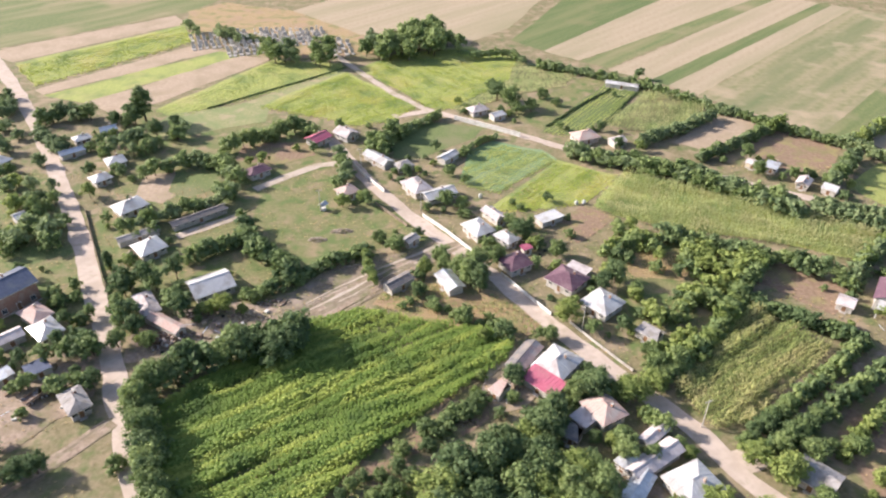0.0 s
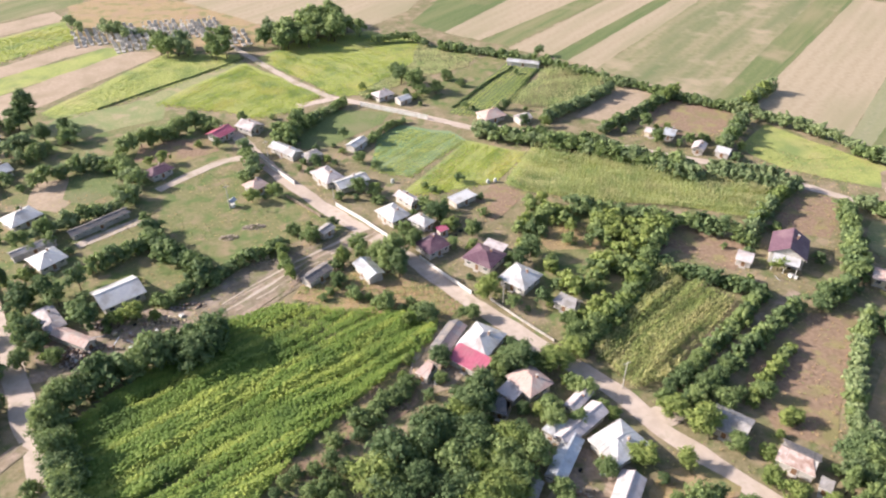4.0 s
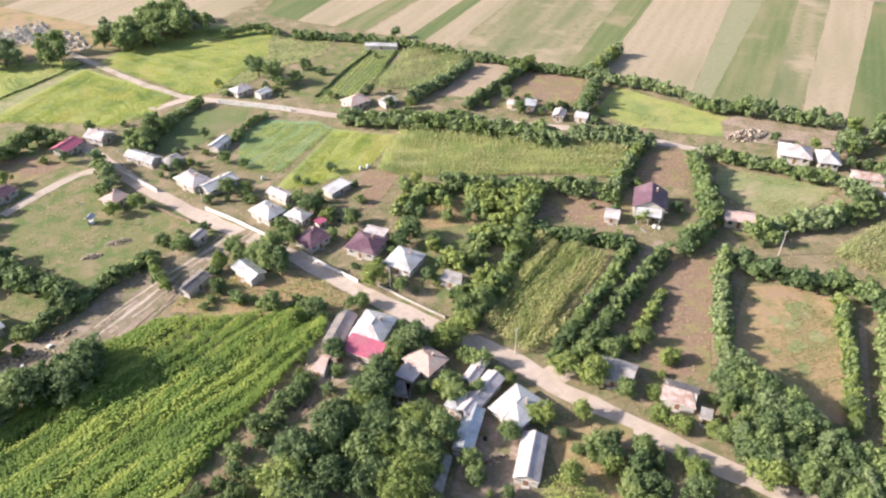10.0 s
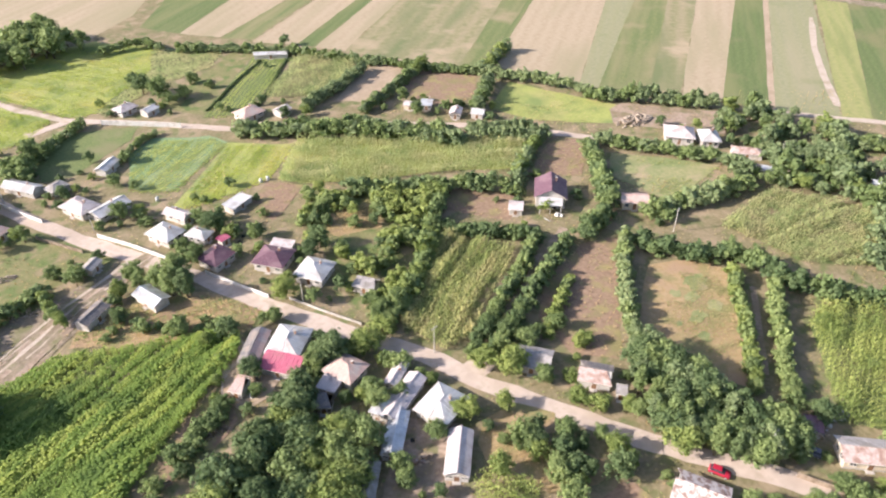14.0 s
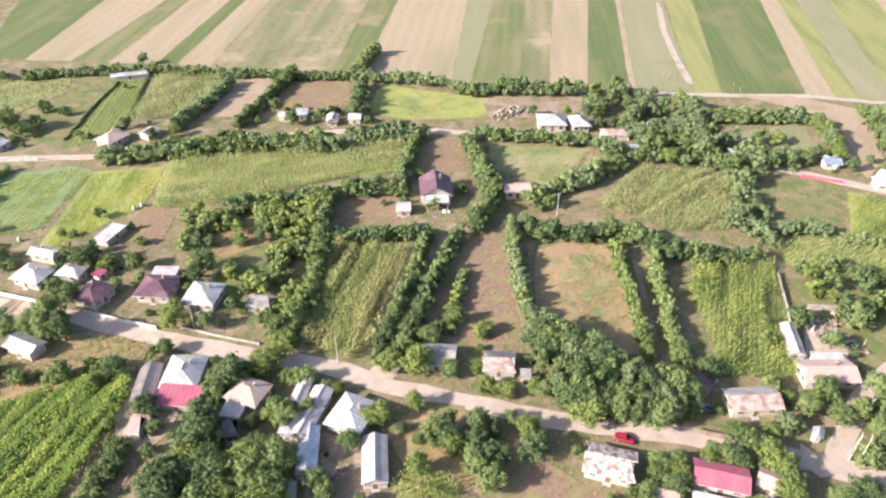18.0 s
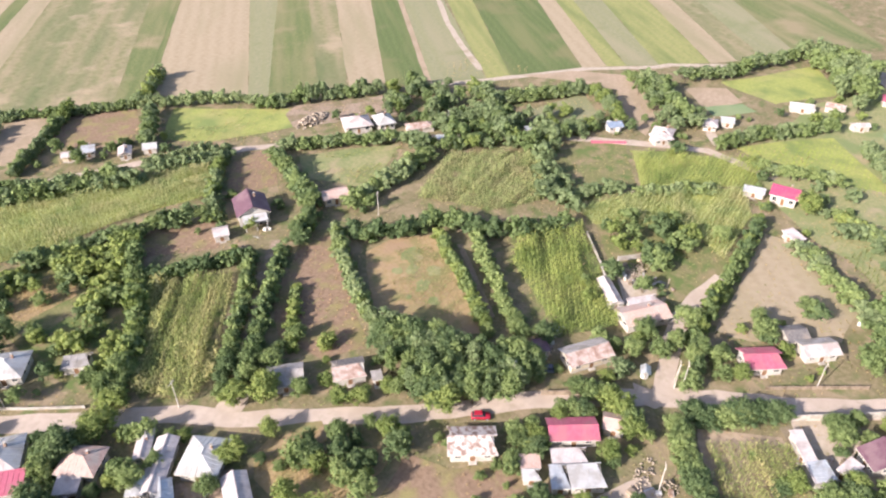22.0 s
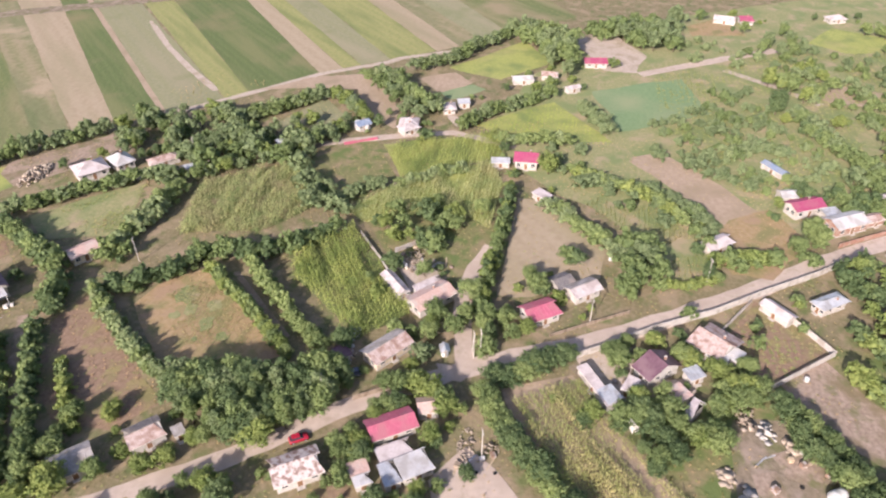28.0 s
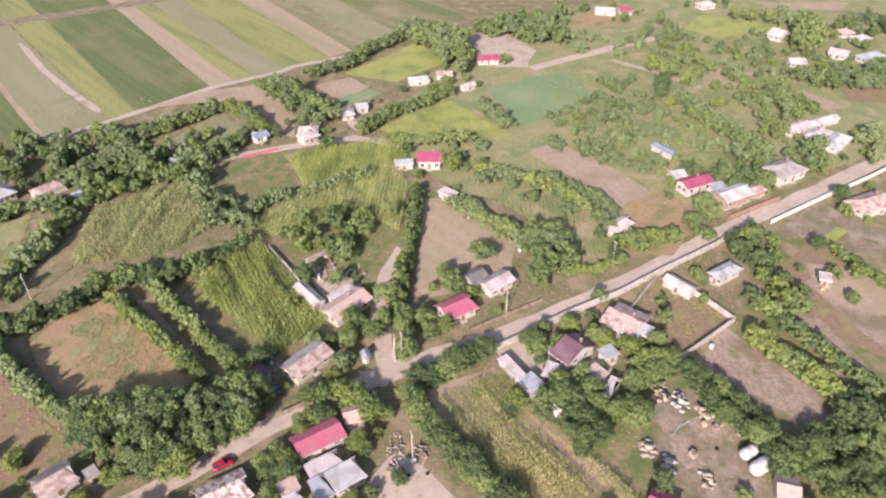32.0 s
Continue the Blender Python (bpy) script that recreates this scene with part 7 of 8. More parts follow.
tree(50.6, 52.1, 5.0, "round", "mid", 1.00)
tree(66.6, 41.8, 2.0, "bush", "mid", 1.00)
tree(28.7, 95.8, 6.5, "round", "dark", 1.10)
tree(26.5, 95.2, 5.0, "round", "dark", 1.00)
tree(26.4, 97.4, 4.5, "round", "mid", 1.00)
grove([(-0.5, 76.7), (7.9, 81.9), (17.2, 89.2), (22.7, 92.7), (22.2, 86.7), (18.7, 81.2), (18.0, 73.5), (13.6, 64.0), (-4.4, 68.8)], 30, 4.2, 6.8, "dark dark mid lime", "round thicket", 66)
grove([(22.0, 78.9), (26.3, 76.1), (26.5, 72.0), (22.4, 67.7), (17.8, 63.0), (14.7, 64.6), (19.0, 73.1)], 16, 4.5, 6.5, "mid mid lime", "round", 67)
tree(28.9, 64.2, 3.4, "round", "mid", 1.00)
tree(31.3, 80.7, 5.0, "round", "mid", 1.00)
tree(31.7, 84.1, 4.0, "bush", "mid", 1.00)
tree(42.9, 72.0, 3.5, "round", "lime", 1.30)
tree(35.8, 80.5, 4.0, "round", "mid", 1.00)
row([(-2.8, 86.3), (3.2, 91.5), (6.8, 94.1)], 5.0, 2.6, "mid", "bush", 68, 0.85)
tree(104.8, 23.2, 4.5, "round", "mid", 1.00)
tree(110.9, 23.0, 5.0, "round", "mid", 1.20)
tree(110.7, 16.7, 6.0, "tall", "mid", 1.50)
tree(118.7, 16.9, 6.0, "round", "mid", 1.00)
tree(99.0, 23.5, 4.0, "bush", "grey", 1.00)
tree(109.5, 13.0, 5.0, "tall", "mid", 1.30)
tree(103.0, 11.1, 4.0, "bush", "mid", 1.00)
row([(90.1, 28.6), (90.9, 23.6), (89.2, 18.7), (85.3, 14.7)], 5.0, 4.4, "lime mid", "round thicket", 69, 0.85)
grove([(75.1, 35.9), (80.1, 31.2), (74.8, 26.8), (69.9, 30.0)], 6, 2.2, 3.4, "lime mid", "round", 70)
grove([(82.3, 30.3), (87.1, 26.6), (83.9, 24.8), (79.7, 28.7)], 4, 3.0, 4.0, "lime mid", "round", 71)

# hedges and trees, east
row([(165.4, 13.1), (146.0, 13.3), (129.5, 14.2), (114.5, 14.0), (106.6, 11.2)], 3.6, 3.8, "mid dark lime", "round thicket", 72, 0.85)
row([(161.2, 3.5), (154.4, -3.9), (146.7, -10.9), (137.2, -17.2)], 6.0, 3.8, "mid grey", "thicket round", 73, 0.85)
grove([(143.9, -14.9), (144.1, -23.2), (132.5, -24.7), (125.8, -16.3)], 12, 5.0, 7.0, "mid grey", "round", 74)
row([(173.1, -5.7), (176.5, -12.1), (172.0, -24.5), (163.2, -35.7), (156.2, -39.1)], 6.0, 3.0, "grey", "thicket", 75, 0.85)
row([(95.5, 8.4), (100.0, 1.0), (104.6, -6.0)], 6.0, 3.8, "dark mid", "thicket round", 76, 0.85)
row([(91.1, 10.4), (82.6, 4.6), (75.0, -2.3), (68.7, -7.7), (62.9, -11.7)], 5.5, 3.8, "mid dark", "thicket round", 77, 0.85)
grove([(77.9, 32.6), (84.4, 26.0), (87.1, 23.4), (84.5, 21.9), (79.3, 27.0), (71.2, 29.2)], 9, 2.2, 3.4, "lime mid", "round", 79)
grove([(92.8, -24.5), (93.0, -30.8), (87.5, -30.8), (86.0, -24.6)], 5, 3.5, 5.0, "mid", "round", 80)
grove([(100.7, -32.2), (104.1, -41.8), (97.9, -41.4), (93.2, -30.9)], 8, 3.0, 4.5, "lime mid", "thicket round", 81)
row([(97.7, -45.6), (89.4, -51.5), (80.7, -56.5), (73.9, -60.4), (67.8, -64.0)], 4.0, 3.5, "mid dark", "round thicket", 82, 0.85)
grove([(80.9, -59.4), (92.9, -72.3), (90.4, -80.3), (69.2, -71.6), (68.8, -61.0)], 34, 3.2, 5.0, "dark mid", "round thicket", 83)
row([(109.0, -59.8), (101.1, -66.0), (93.8, -69.4), (87.2, -72.6)], 5.0, 4.0, "mid lime", "round thicket", 84, 0.85)
grove([(144.0, -63.7), (150.3, -67.7), (150.5, -74.8), (130.6, -73.3), (118.7, -75.0), (118.5, -70.2), (132.5, -66.2)], 20, 3.5, 5.5, "dark mid lime", "round thicket", 85)
row([(142.5, -38.2), (145.1, -45.6), (144.1, -52.2)], 5.0, 3.1, "lime mid", "bush thicket", 86, 0.85)
row([(130.3, -23.3), (132.7, -31.4), (137.4, -38.8)], 3.0, 2.2, "mid lime", "bush", 87, 0.85)
tree(124.2, 2.6, 5.5, "round", "mid", 1.10)
tree(128.4, 4.7, 4.0, "round", "mid", 1.00)
tree(135.7, -34.9, 6.0, "tall", "dark", 1.00)
tree(111.2, 11.8, 6.0, "tall", "mid", 1.30)
tree(107.2, 18.4, 5.0, "round", "mid", 1.00)
tree(105.2, 30.4, 3.5, "bush", "mid", 1.00)
tree(148.2, -36.4, 4.0, "round", "mid", 1.00)
tree(121.9, -29.8, 3.0, "bush", "mid", 1.00)
tree(110.0, 3.5, 4.0, "round", "lime", 1.00)
tree(112.5, 8.3, 4.0, "bush", "mid", 1.00)
tree(108.8, 6.4, 3.0, "bush", "mid", 1.00)
tree(106.0, -14.4, 4.5, "round", "mid", 1.10)
tree(110.0, -16.4, 3.5, "round", "mid", 1.00)
tree(106.2, -19.0, 3.0, "bush", "mid", 1.00)
tree(157.0, -61.4, 7.0, "tall", "mid", 1.60)
tree(150.6, -57.1, 5.0, "round", "mid", 1.00)
tree(154.7, -63.2, 5.0, "round", "mid", 1.00)
tree(141.9, -85.2, 4.5, "round", "dark", 1.00)
tree(178.5, 4.0, 6.5, "round", "lime", 1.10)
tree(153.7, 19.4, 5.0, "round", "mid", 1.00)
tree(165.6, -100.4, 5.0, "round", "dark", 1.00)
row([(201.5, 32.9), (214.4, 25.2), (223.8, 14.6), (233.7, 5.3)], 5.0, 4.4, "mid grey", "round thicket", 88, 0.85)
row([(194.0, 19.0), (196.3, 4.4), (196.5, -0.8)], 5.0, 4.4, "grey mid", "round", 89, 0.85)
row([(221.9, -4.5), (213.1, -9.9), (204.8, -13.3)], 6.0, 4.4, "grey", "round", 90, 0.85)
row([(246.9, 57.5), (255.7, 46.3), (271.1, 39.6), (291.8, 25.6)], 6.0, 5.3, "mid grey", "round", 91, 0.85)
grove([(290.4, 27.8), (297.9, 16.4), (280.6, -0.4), (244.5, -1.6), (247.0, 7.7), (273.7, 13.0)], 34, 6.0, 9.0, "mid grey", "round", 92)
grove([(288.7, 11.3), (307.9, -17.5), (324.6, -43.7), (283.0, -39.3), (276.0, -25.1), (296.4, -12.3)], 34, 5.0, 8.0, "grey mid", "round thicket", 93)
grove([(236.5, 75.8), (234.3, 61.1), (217.7, 48.2), (200.8, 41.7), (198.6, 46.6), (215.2, 57.2)], 16, 5.0, 7.0, "mid grey", "round", 94)
row([(191.6, 111.5), (195.7, 100.8), (208.3, 90.8), (217.3, 84.3)], 5.0, 4.4, "grey mid", "round thicket", 95, 0.85)
grove([(222.6, 82.0), (218.2, 75.0), (195.3, 61.9), (191.4, 66.1)], 9, 4.0, 6.0, "lime grey", "round", 96)
grove([(187.0, 140.7), (191.3, 121.9), (190.0, 100.3), (181.2, 86.8), (190.8, 69.4), (180.2, 63.1), (163.6, 75.9), (163.2, 92.9), (151.3, 102.9), (150.8, 120.5)], 48, 4.0, 7.0, "grey mid", "round thicket", 97)
grove([(235.6, -40.4), (257.4, -57.9), (222.0, -66.9), (200.9, -65.7), (196.6, -45.8), (216.7, -36.1)], 43, 2.0, 3.6, "grey grey mid", "bush thicket", 98)
grove([(263.4, -69.6), (282.7, -89.3), (276.7, -110.0), (258.9, -121.2), (242.3, -107.2), (258.1, -89.6), (241.6, -81.2)], 36, 2.0, 3.8, "grey mid grey", "bush thicket", 99)
row([(230.1, -73.2), (214.3, -77.5), (200.0, -82.3), (187.2, -88.3)], 6.0, 4.8, "mid grey", "round thicket", 100, 0.85)
grove([(292.8, -68.4), (323.9, -89.3), (293.3, -89.4), (279.4, -79.4)], 14, 4.0, 6.0, "grey mid", "round", 101)
grove([(323.9, -109.4), (324.7, -144.7), (309.1, -158.2), (287.0, -135.6), (308.7, -138.9)], 22, 4.0, 6.5, "grey mid", "round", 102)
grove([(274.8, -126.1), (302.8, -141.0), (299.2, -144.3), (271.9, -135.8)], 10, 7.0, 11.0, "mid", "round tall", 103)
grove([(308.6, -150.8), (325.2, -187.2), (294.6, -179.7), (294.1, -156.6)], 20, 4.0, 7.0, "grey mid", "round", 104)
grove([(250.4, -113.8), (256.6, -140.7), (262.9, -164.3), (240.9, -153.6), (240.1, -123.9)], 30, 4.0, 6.0, "mid grey", "round thicket", 105)
grove([(216.1, -92.7), (221.1, -114.6), (212.4, -114.8), (199.9, -99.6), (199.7, -92.7)], 14, 3.5, 6.0, "grey mid", "round", 106)
grove([(188.5, -70.9), (190.8, -91.4), (196.9, -112.1), (184.3, -108.5), (178.6, -82.5), (171.9, -71.1)], 18, 3.0, 5.5, "grey mid", "round thicket", 107)
grove([(200.1, -116.7), (208.4, -132.5), (193.0, -130.2), (182.1, -115.4)], 10, 4.0, 6.0, "grey", "round", 108)
row([(199.5, -49.7), (205.6, -57.8), (201.8, -65.8)], 5.0, 3.1, "grey", "bush thicket", 109, 0.85)
grove([(195.5, -23.3), (203.5, -31.0), (188.8, -46.1), (175.4, -54.9), (181.8, -45.0)], 13, 2.5, 4.0, "grey grey", "bush", 110)
tree(231.8, -66.8, 6.0, "round", "dark", 1.00)
tree(224.6, -84.2, 4.5, "round", "lime", 1.20)
tree(224.8, -68.3, 4.0, "round", "lime", 1.00)
tree(314.5, -68.6, 5.0, "round", "mid", 1.00)
grove([(164.7, 76.4), (145.4, 67.1), (140.9, 48.8), (153.7, 56.3), (165.0, 65.5)], 10, 3.5, 5.0, "grey", "thicket", 111)

# fences and walls
fence([(-5.8, 161.5), (0.5, 153.6), (7.5, 143.5)], 1.2, "white_paint", "white-painted concrete panel fence beside the road", 2.5)
fence([(13.6, 134.8), (18.5, 127.2), (23.4, 120.1)], 1.0, "white_paint", "low white concrete fence beside the road", 2.5)
fence([(27.3, 117.3), (32.1, 110.0), (37.5, 102.5)], 0.7, "concrete", "low pale concrete fence beside the road", 2.5)
fence([(-18.9, 167.7), (-9.9, 156.6)], 1.0, "wood", "low grey wooden fence beside the road", 2.5)
fence([(3.7, 224.4), (14.0, 217.9), (24.7, 210.8)], 1.6, "white_paint", "long white garden wall beside the lane", 2.5)
fence([(-98.3, 165.3), (-89.2, 148.7), (-77.3, 127.7)], 0.8, "wood", "grey wooden fence beside the road", 2.5)
fence([(139.3, 47.8), (129.9, 40.4), (115.3, 30.2)], 1.0, "grey_wall", "pale concrete wall beside the maize", 2.5)
fence([(105.0, -7.0), (109.9, -14.1), (115.7, -21.8), (123.8, -35.2), (131.8, -45.6), (142.0, -60.1), (147.8, -67.2)], 1.7, "concrete", "grey garden wall along the main road", 2.5)
fence([(153.6, -78.3), (165.1, -94.9), (177.8, -114.0), (188.2, -128.5)], 1.4, "white_paint", "long white wall along the main road", 2.5)
house(96.8, -10.7, -147.6, 11.0, 2.2, 1.8, 0.20, "mono", "pale_roof", "white_wall", name="shed", windows=0, chimney=False, over=0.3)
fence([(92.1, -15.1), (87.8, -17.3)], 1.6, "white_paint", "white rendered wall of the yard", 2.5)
fence([(102.0, -42.0), (108.7, -49.9), (115.1, -57.5), (121.5, -53.3), (127.4, -48.5)], 1.5, "grey_wall", "grey wall round the garden", 2.5)
fence([(110.1, -32.9), (115.5, -34.4), (129.6, -43.9)], 1.2, "grey_wall", "low grey rendered garden wall", 2.5)
fence([(184.9, 66.4), (190.2, 57.5)], 0.9, "red_metal", "red sheet-metal fence beside the lane", 2.5)
fence([(155.1, -68.0), (160.9, -77.1), (165.4, -84.5)], 1.4, "brick", "rust-red brick fence beside the road", 2.5)
fence([(110.2, -1.2), (115.9, -9.7), (120.9, -17.4)], 0.9, "wood", "low wooden fence beside the verge", 2.5)
fence([(86.0, 33.7), (90.4, 27.2)], 1.2, "wood", "wooden yard fence beside the road", 2.5)

# power poles
pole(29.5, 115.0, 7.0, 20, False)
pole(-33.6, 164.3, 7.0, 20, False)
pole(47.0, 88.1, 7.0, 20, False)
pole(84.6, 38.9, 7.0, 20, False)
pole(101.2, 13.4, 7.0, 20, True)
pole(101.9, 12.1, 7.0, 20, False)
pole(116.0, -9.2, 7.0, 20, False)
pole(134.6, -34.9, 7.0, 20, False)
pole(84.3, 38.9, 7.0, 20, False)
pole(77.7, 8.3, 7.0, 20, False)
pole(-6.3, 163.9, 7.0, 20, False)
pole(168.1, 106.9, 7.0, 20, False)
pole(-24.9, 188.7, 7.0, 20, False)
pole(118.2, 96.3, 7.0, 20, False)

# piles and clutter
heap(-32.5, 150.4, 2.5, 1.2, 0.9, 100, "stone", "stone_pile", "pile of pale rubble stones on the grass", "stone pile", 112, 0.32)
heap(-26.7, 154.3, 3.0, 1.2, 1.0, 120, "stone", "stone_pile", "pile of pale rubble stones on the grass", "stone pile", 113, 0.32)
heap(-25.8, 140.4, 4.0, 1.5, 1.0, 60, "pale_wood", "log_pile", "scattered pile of cut timber", "timber pile", 114, 0.50)
heap(-58.1, 111.8, 5.0, 3.0, 1.4, 120, "scrap", "scrap_heap", "heap of scrap and broken machinery", "scrap heap", 115, 0.80)
heap(-43.3, 120.0, 5.0, 2.0, 0.8, 50, "pale_wood", "log_pile", "scattered sawn timber", "timber pile", 116, 0.50)
heap(-55.1, 120.1, 3.0, 2.0, 0.9, 40, "scrap", "scrap_heap", "heap of farm scrap", "scrap heap", 117, 0.50)
heap(-77.7, 144.3, 1.5, 3.0, 0.8, 30, "wood", "log_pile", "grey stacked timber", "timber pile", 118, 0.50)
heap(96.6, -37.7, 4.0, 2.0, 1.2, 120, "stone", "stone_pile", "pile of pale bricks and blocks", "stone pile", 119, 0.32)
heap(79.1, 11.4, 5.0, 1.5, 0.9, 70, "stone", "stone_pile", "ridge of pale rubble round the yard", "stone pile", 123, 0.35)
heap(79.2, 7.0, 2.0, 1.5, 1.2, 60, "stone", "stone_pile", "pile of pale blocks", "stone pile", 124, 0.32)
heap(150.5, 147.3, 7.0, 3.5, 2.2, 110, "stone", "ruin_rubble", "pale rubble of a collapsed farm building", "rubble", 125, 0.80)
heap(176.5, 130.8, 8.0, 3.0, 1.5, 80, "stone", "ruin_rubble", "rubble of collapsed farm buildings", "rubble", 126, 0.50)
heap(131.5, 32.8, 3.0, 3.0, 0.8, 100, "stone", "stone_pile", "yard rubble", "stone pile", 127, 0.32)
heap(103.5, 38.8, 2.5, 1.0, 0.9, 40, "plastic", "rubbish_heap", "white sacks and yard clutter", "heap", 128, 0.50)
heap(164.6, 44.7, 1.5, 1.0, 0.8, 36, "stone", "stone_pile", "pale stones in the maize", "stone pile", 129, 0.32)

# vehicles, graves and small things
car(75.2, 40.5, -58)
trailer(-75.9, 97.4, 25)
trailer(-78.7, 95.2, 60, 4.0, "scrap", "rusty farm cart parked in the yard")
bale(80.2, -49.5, -59, 3.6, 1.1)
bale(77.3, -50.7, -59, 5.0, 1.3)
graves(-99.6, 312.0, 20, 9, 5, 2.6, 4.2, 130)
graves(-84.8, 302.6, 20, 7, 5, 2.6, 4.2, 131)
graves(-47.6, 300.0, 20, 7, 5, 2.6, 4.2, 132)
graves(-66.7, 311.6, 20, 6, 4, 2.6, 4.2, 133)
well(101.0, 19.2, 20)
well(-33.0, 165.1, 60, "small white roofed well on the grass")
tank(36.5, 167.7, 0, 0.5, 1.1, "plastic", "white water tank beside the plot")
tank(38.6, 168.0, 0, 0.5, 1.1, "plastic", "white water tank beside the plot")
tank(139.7, -13.5, 0, 0.5, 1.1, "plastic", "white water barrel beside the bare field")
tank(106.9, -50.5, 0, 0.5, 1.1, "plastic", "white water tank on the bare garden")
tank(173.5, 96.5, 0, 0.5, 1.1, "plastic", "white tank among the trees")
tank(10.1, 171.6, 0, 0.5, 1.1, "plastic", "white water barrel in the garden")
clutter([(-86.0, 96.5), (-78.6, 104.2), (-71.2, 105.8), (-71.6, 93.5), (-80.9, 86.7)], 22, 134)
clutter([(-63.1, 109.2), (-56.4, 118.2), (-45.0, 122.0), (-36.3, 123.0), (-43.2, 114.4), (-56.7, 107.4)], 40, 135)
clutter([(132.6, 35.0), (126.3, 28.6), (126.1, 33.8), (132.5, 37.6)], 16, 136)
clutter([(98.9, -12.4), (102.2, -18.2), (97.7, -24.3), (93.2, -19.5)], 18, 137)
clutter([(93.7, -37.6), (91.3, -50.6), (81.1, -51.4), (73.7, -36.1)], 12, 138)
clutter([(75.4, 14.9), (79.3, 5.5), (73.5, 3.3), (72.1, 12.6)], 10, 139)
clutter([(9.4, 100.4), (14.7, 98.8), (14.6, 93.8), (10.3, 93.1)], 14, 140)
clutter([(99.2, 41.8), (102.9, 38.4), (95.1, 35.6), (94.0, 38.5)], 12, 141)
clutter([(34.4, 73.1), (38.3, 69.8), (35.1, 63.6), (31.3, 66.7)], 10, 142)
clutter([(10.4, 146.3), (24.9, 148.8), (29.3, 138.9), (15.4, 136.7)], 10, 143)
clutter([(99.3, 124.8), (100.2, 114.6), (94.7, 112.7), (92.4, 116.6)], 8, 144)
clutter([(107.6, -34.8), (109.4, -41.0), (104.5, -41.0), (104.3, -35.4)], 8, 145)

# crops on the western strips
crop("low_crop", "bright yellow-green crop strip", [(-175.2, 280.1), (-121.4, 330.4), (-108.8, 308.1), (-155.3, 255.2)], "low", "yellow_crop", 1.60, 1.40, 43, 1.20, 0.00)
crop("low_crop", "green crop strip", [(-101.4, 231.9), (-70.0, 283.0), (-41.2, 278.7), (-40.7, 271.0), (-74.1, 238.2), (-94.8, 227.0)], "low", "corn_green", 1.70, 1.50, 58, 1.10, 0.00)

# wild grass and weeds of the village ground
crop("wild_grass", "patchy dry and green wild grass between the houses", [(-130.0, -30.0), (200.0, -70.0), (230.0, 130.0), (120.0, 190.0), (-130.0, 190.0)], "tuft", "dry_tuft", 2.2, 2.0, 30, 0.85, 0.42, True)
crop("wild_weeds", "green weeds scattered over the village ground", [(-130.0, -30.0), (200.0, -70.0), (230.0, 130.0), (120.0, 190.0), (-130.0, 190.0)], "low", "weeds", 2.6, 2.4, 70, 0.5, 0.56, True)
gardens(4, 8)

# scrub of the far east side
grove([(200.6, -39.5), (218.1, -69.7), (201.5, -72.8), (190.6, -84.9), (179.8, -68.8), (182.7, -50.1)], 29, 1.6, 3.2, "grey mid grey", "bush thicket", 146)
grove([(216.8, -25.0), (221.5, -34.8), (200.6, -41.2), (182.6, -48.4), (189.3, -39.6)], 15, 1.8, 3.2, "grey grey mid", "bush thicket", 147)
grove([(288.9, -63.2), (296.4, -83.4), (290.0, -109.6), (277.2, -127.8), (253.0, -104.7), (263.7, -76.1)], 31, 2.0, 3.6, "grey mid", "bush thicket", 148)
grove([(240.9, -82.9), (246.9, -112.7), (227.1, -117.1), (213.2, -93.8), (217.3, -85.9)], 24, 2.5, 4.5, "grey mid mid", "thicket bush round", 149)
grove([(168.3, -7.2), (178.1, -17.1), (163.1, -35.8), (149.6, -40.9), (154.6, -31.7)], 18, 2.0, 3.5, "grey mid", "bush thicket", 150)
grove([(295.2, -38.4), (302.9, -56.0), (282.3, -73.4), (269.1, -55.5), (275.0, -38.6)], 18, 2.0, 3.8, "grey grey", "thicket bush", 151)
grove([(139.8, -41.9), (150.0, -53.7), (155.6, -65.1), (145.1, -59.5)], 7, 2.0, 3.5, "mid mid", "bush", 152)

# ruts and worn tracks
road("rut", "wheel rut worn into the dirt", [(-29.4, 117.7), (-23.9, 124.9), (-14.3, 134.1), (-3.7, 141.9), (4.1, 149.4)], 0.7, "mud", 0.5)
road("rut", "wheel rut worn into the dirt", [(-25.4, 117.1), (-18.8, 124.9), (-8.9, 134.0), (0.5, 143.4)], 0.6, "mud", 0.5)
road("rut", "wheel rut worn into the dirt", [(-32.9, 118.1), (-25.3, 126.0), (-18.2, 133.0), (-6.5, 143.9)], 0.7, "dirt", 0.7)
road("rut", "wheel rut worn into the dirt", [(-23.3, 120.0), (-14.1, 131.2), (-6.4, 137.9), (1.9, 146.3)], 0.5, "dirt", 0.7)
road("rut", "wheel rut worn into the dirt", [(-74.5, 74.3), (-70.8, 78.4), (-66.4, 84.1), (-61.8, 90.4)], 0.6, "mud", 0.5)
road("rut", "wheel rut worn into the dirt", [(-73.6, 72.6), (-69.3, 77.4), (-64.8, 82.8), (-60.4, 88.2)], 0.5, "mud", 0.5)
house(-78.4, 150.8, 37.5, 10.5, 3.0, 1.8, 0.59, "gable", "grey_roof", "grey_wall", name="shed", windows=0, chimney=False, over=0.3)
crop("low_crop", "pale weeds and scrub between the far gardens", [(258.3, -28.4), (291.1, -82.3), (315.0, -166.1), (255.7, -153.2), (199.2, -99.8), (170.9, -66.5), (179.9, -44.8), (205.2, -31.3)], "low", "weeds", 2.00, 1.80, 0, 1.20, 0.38)

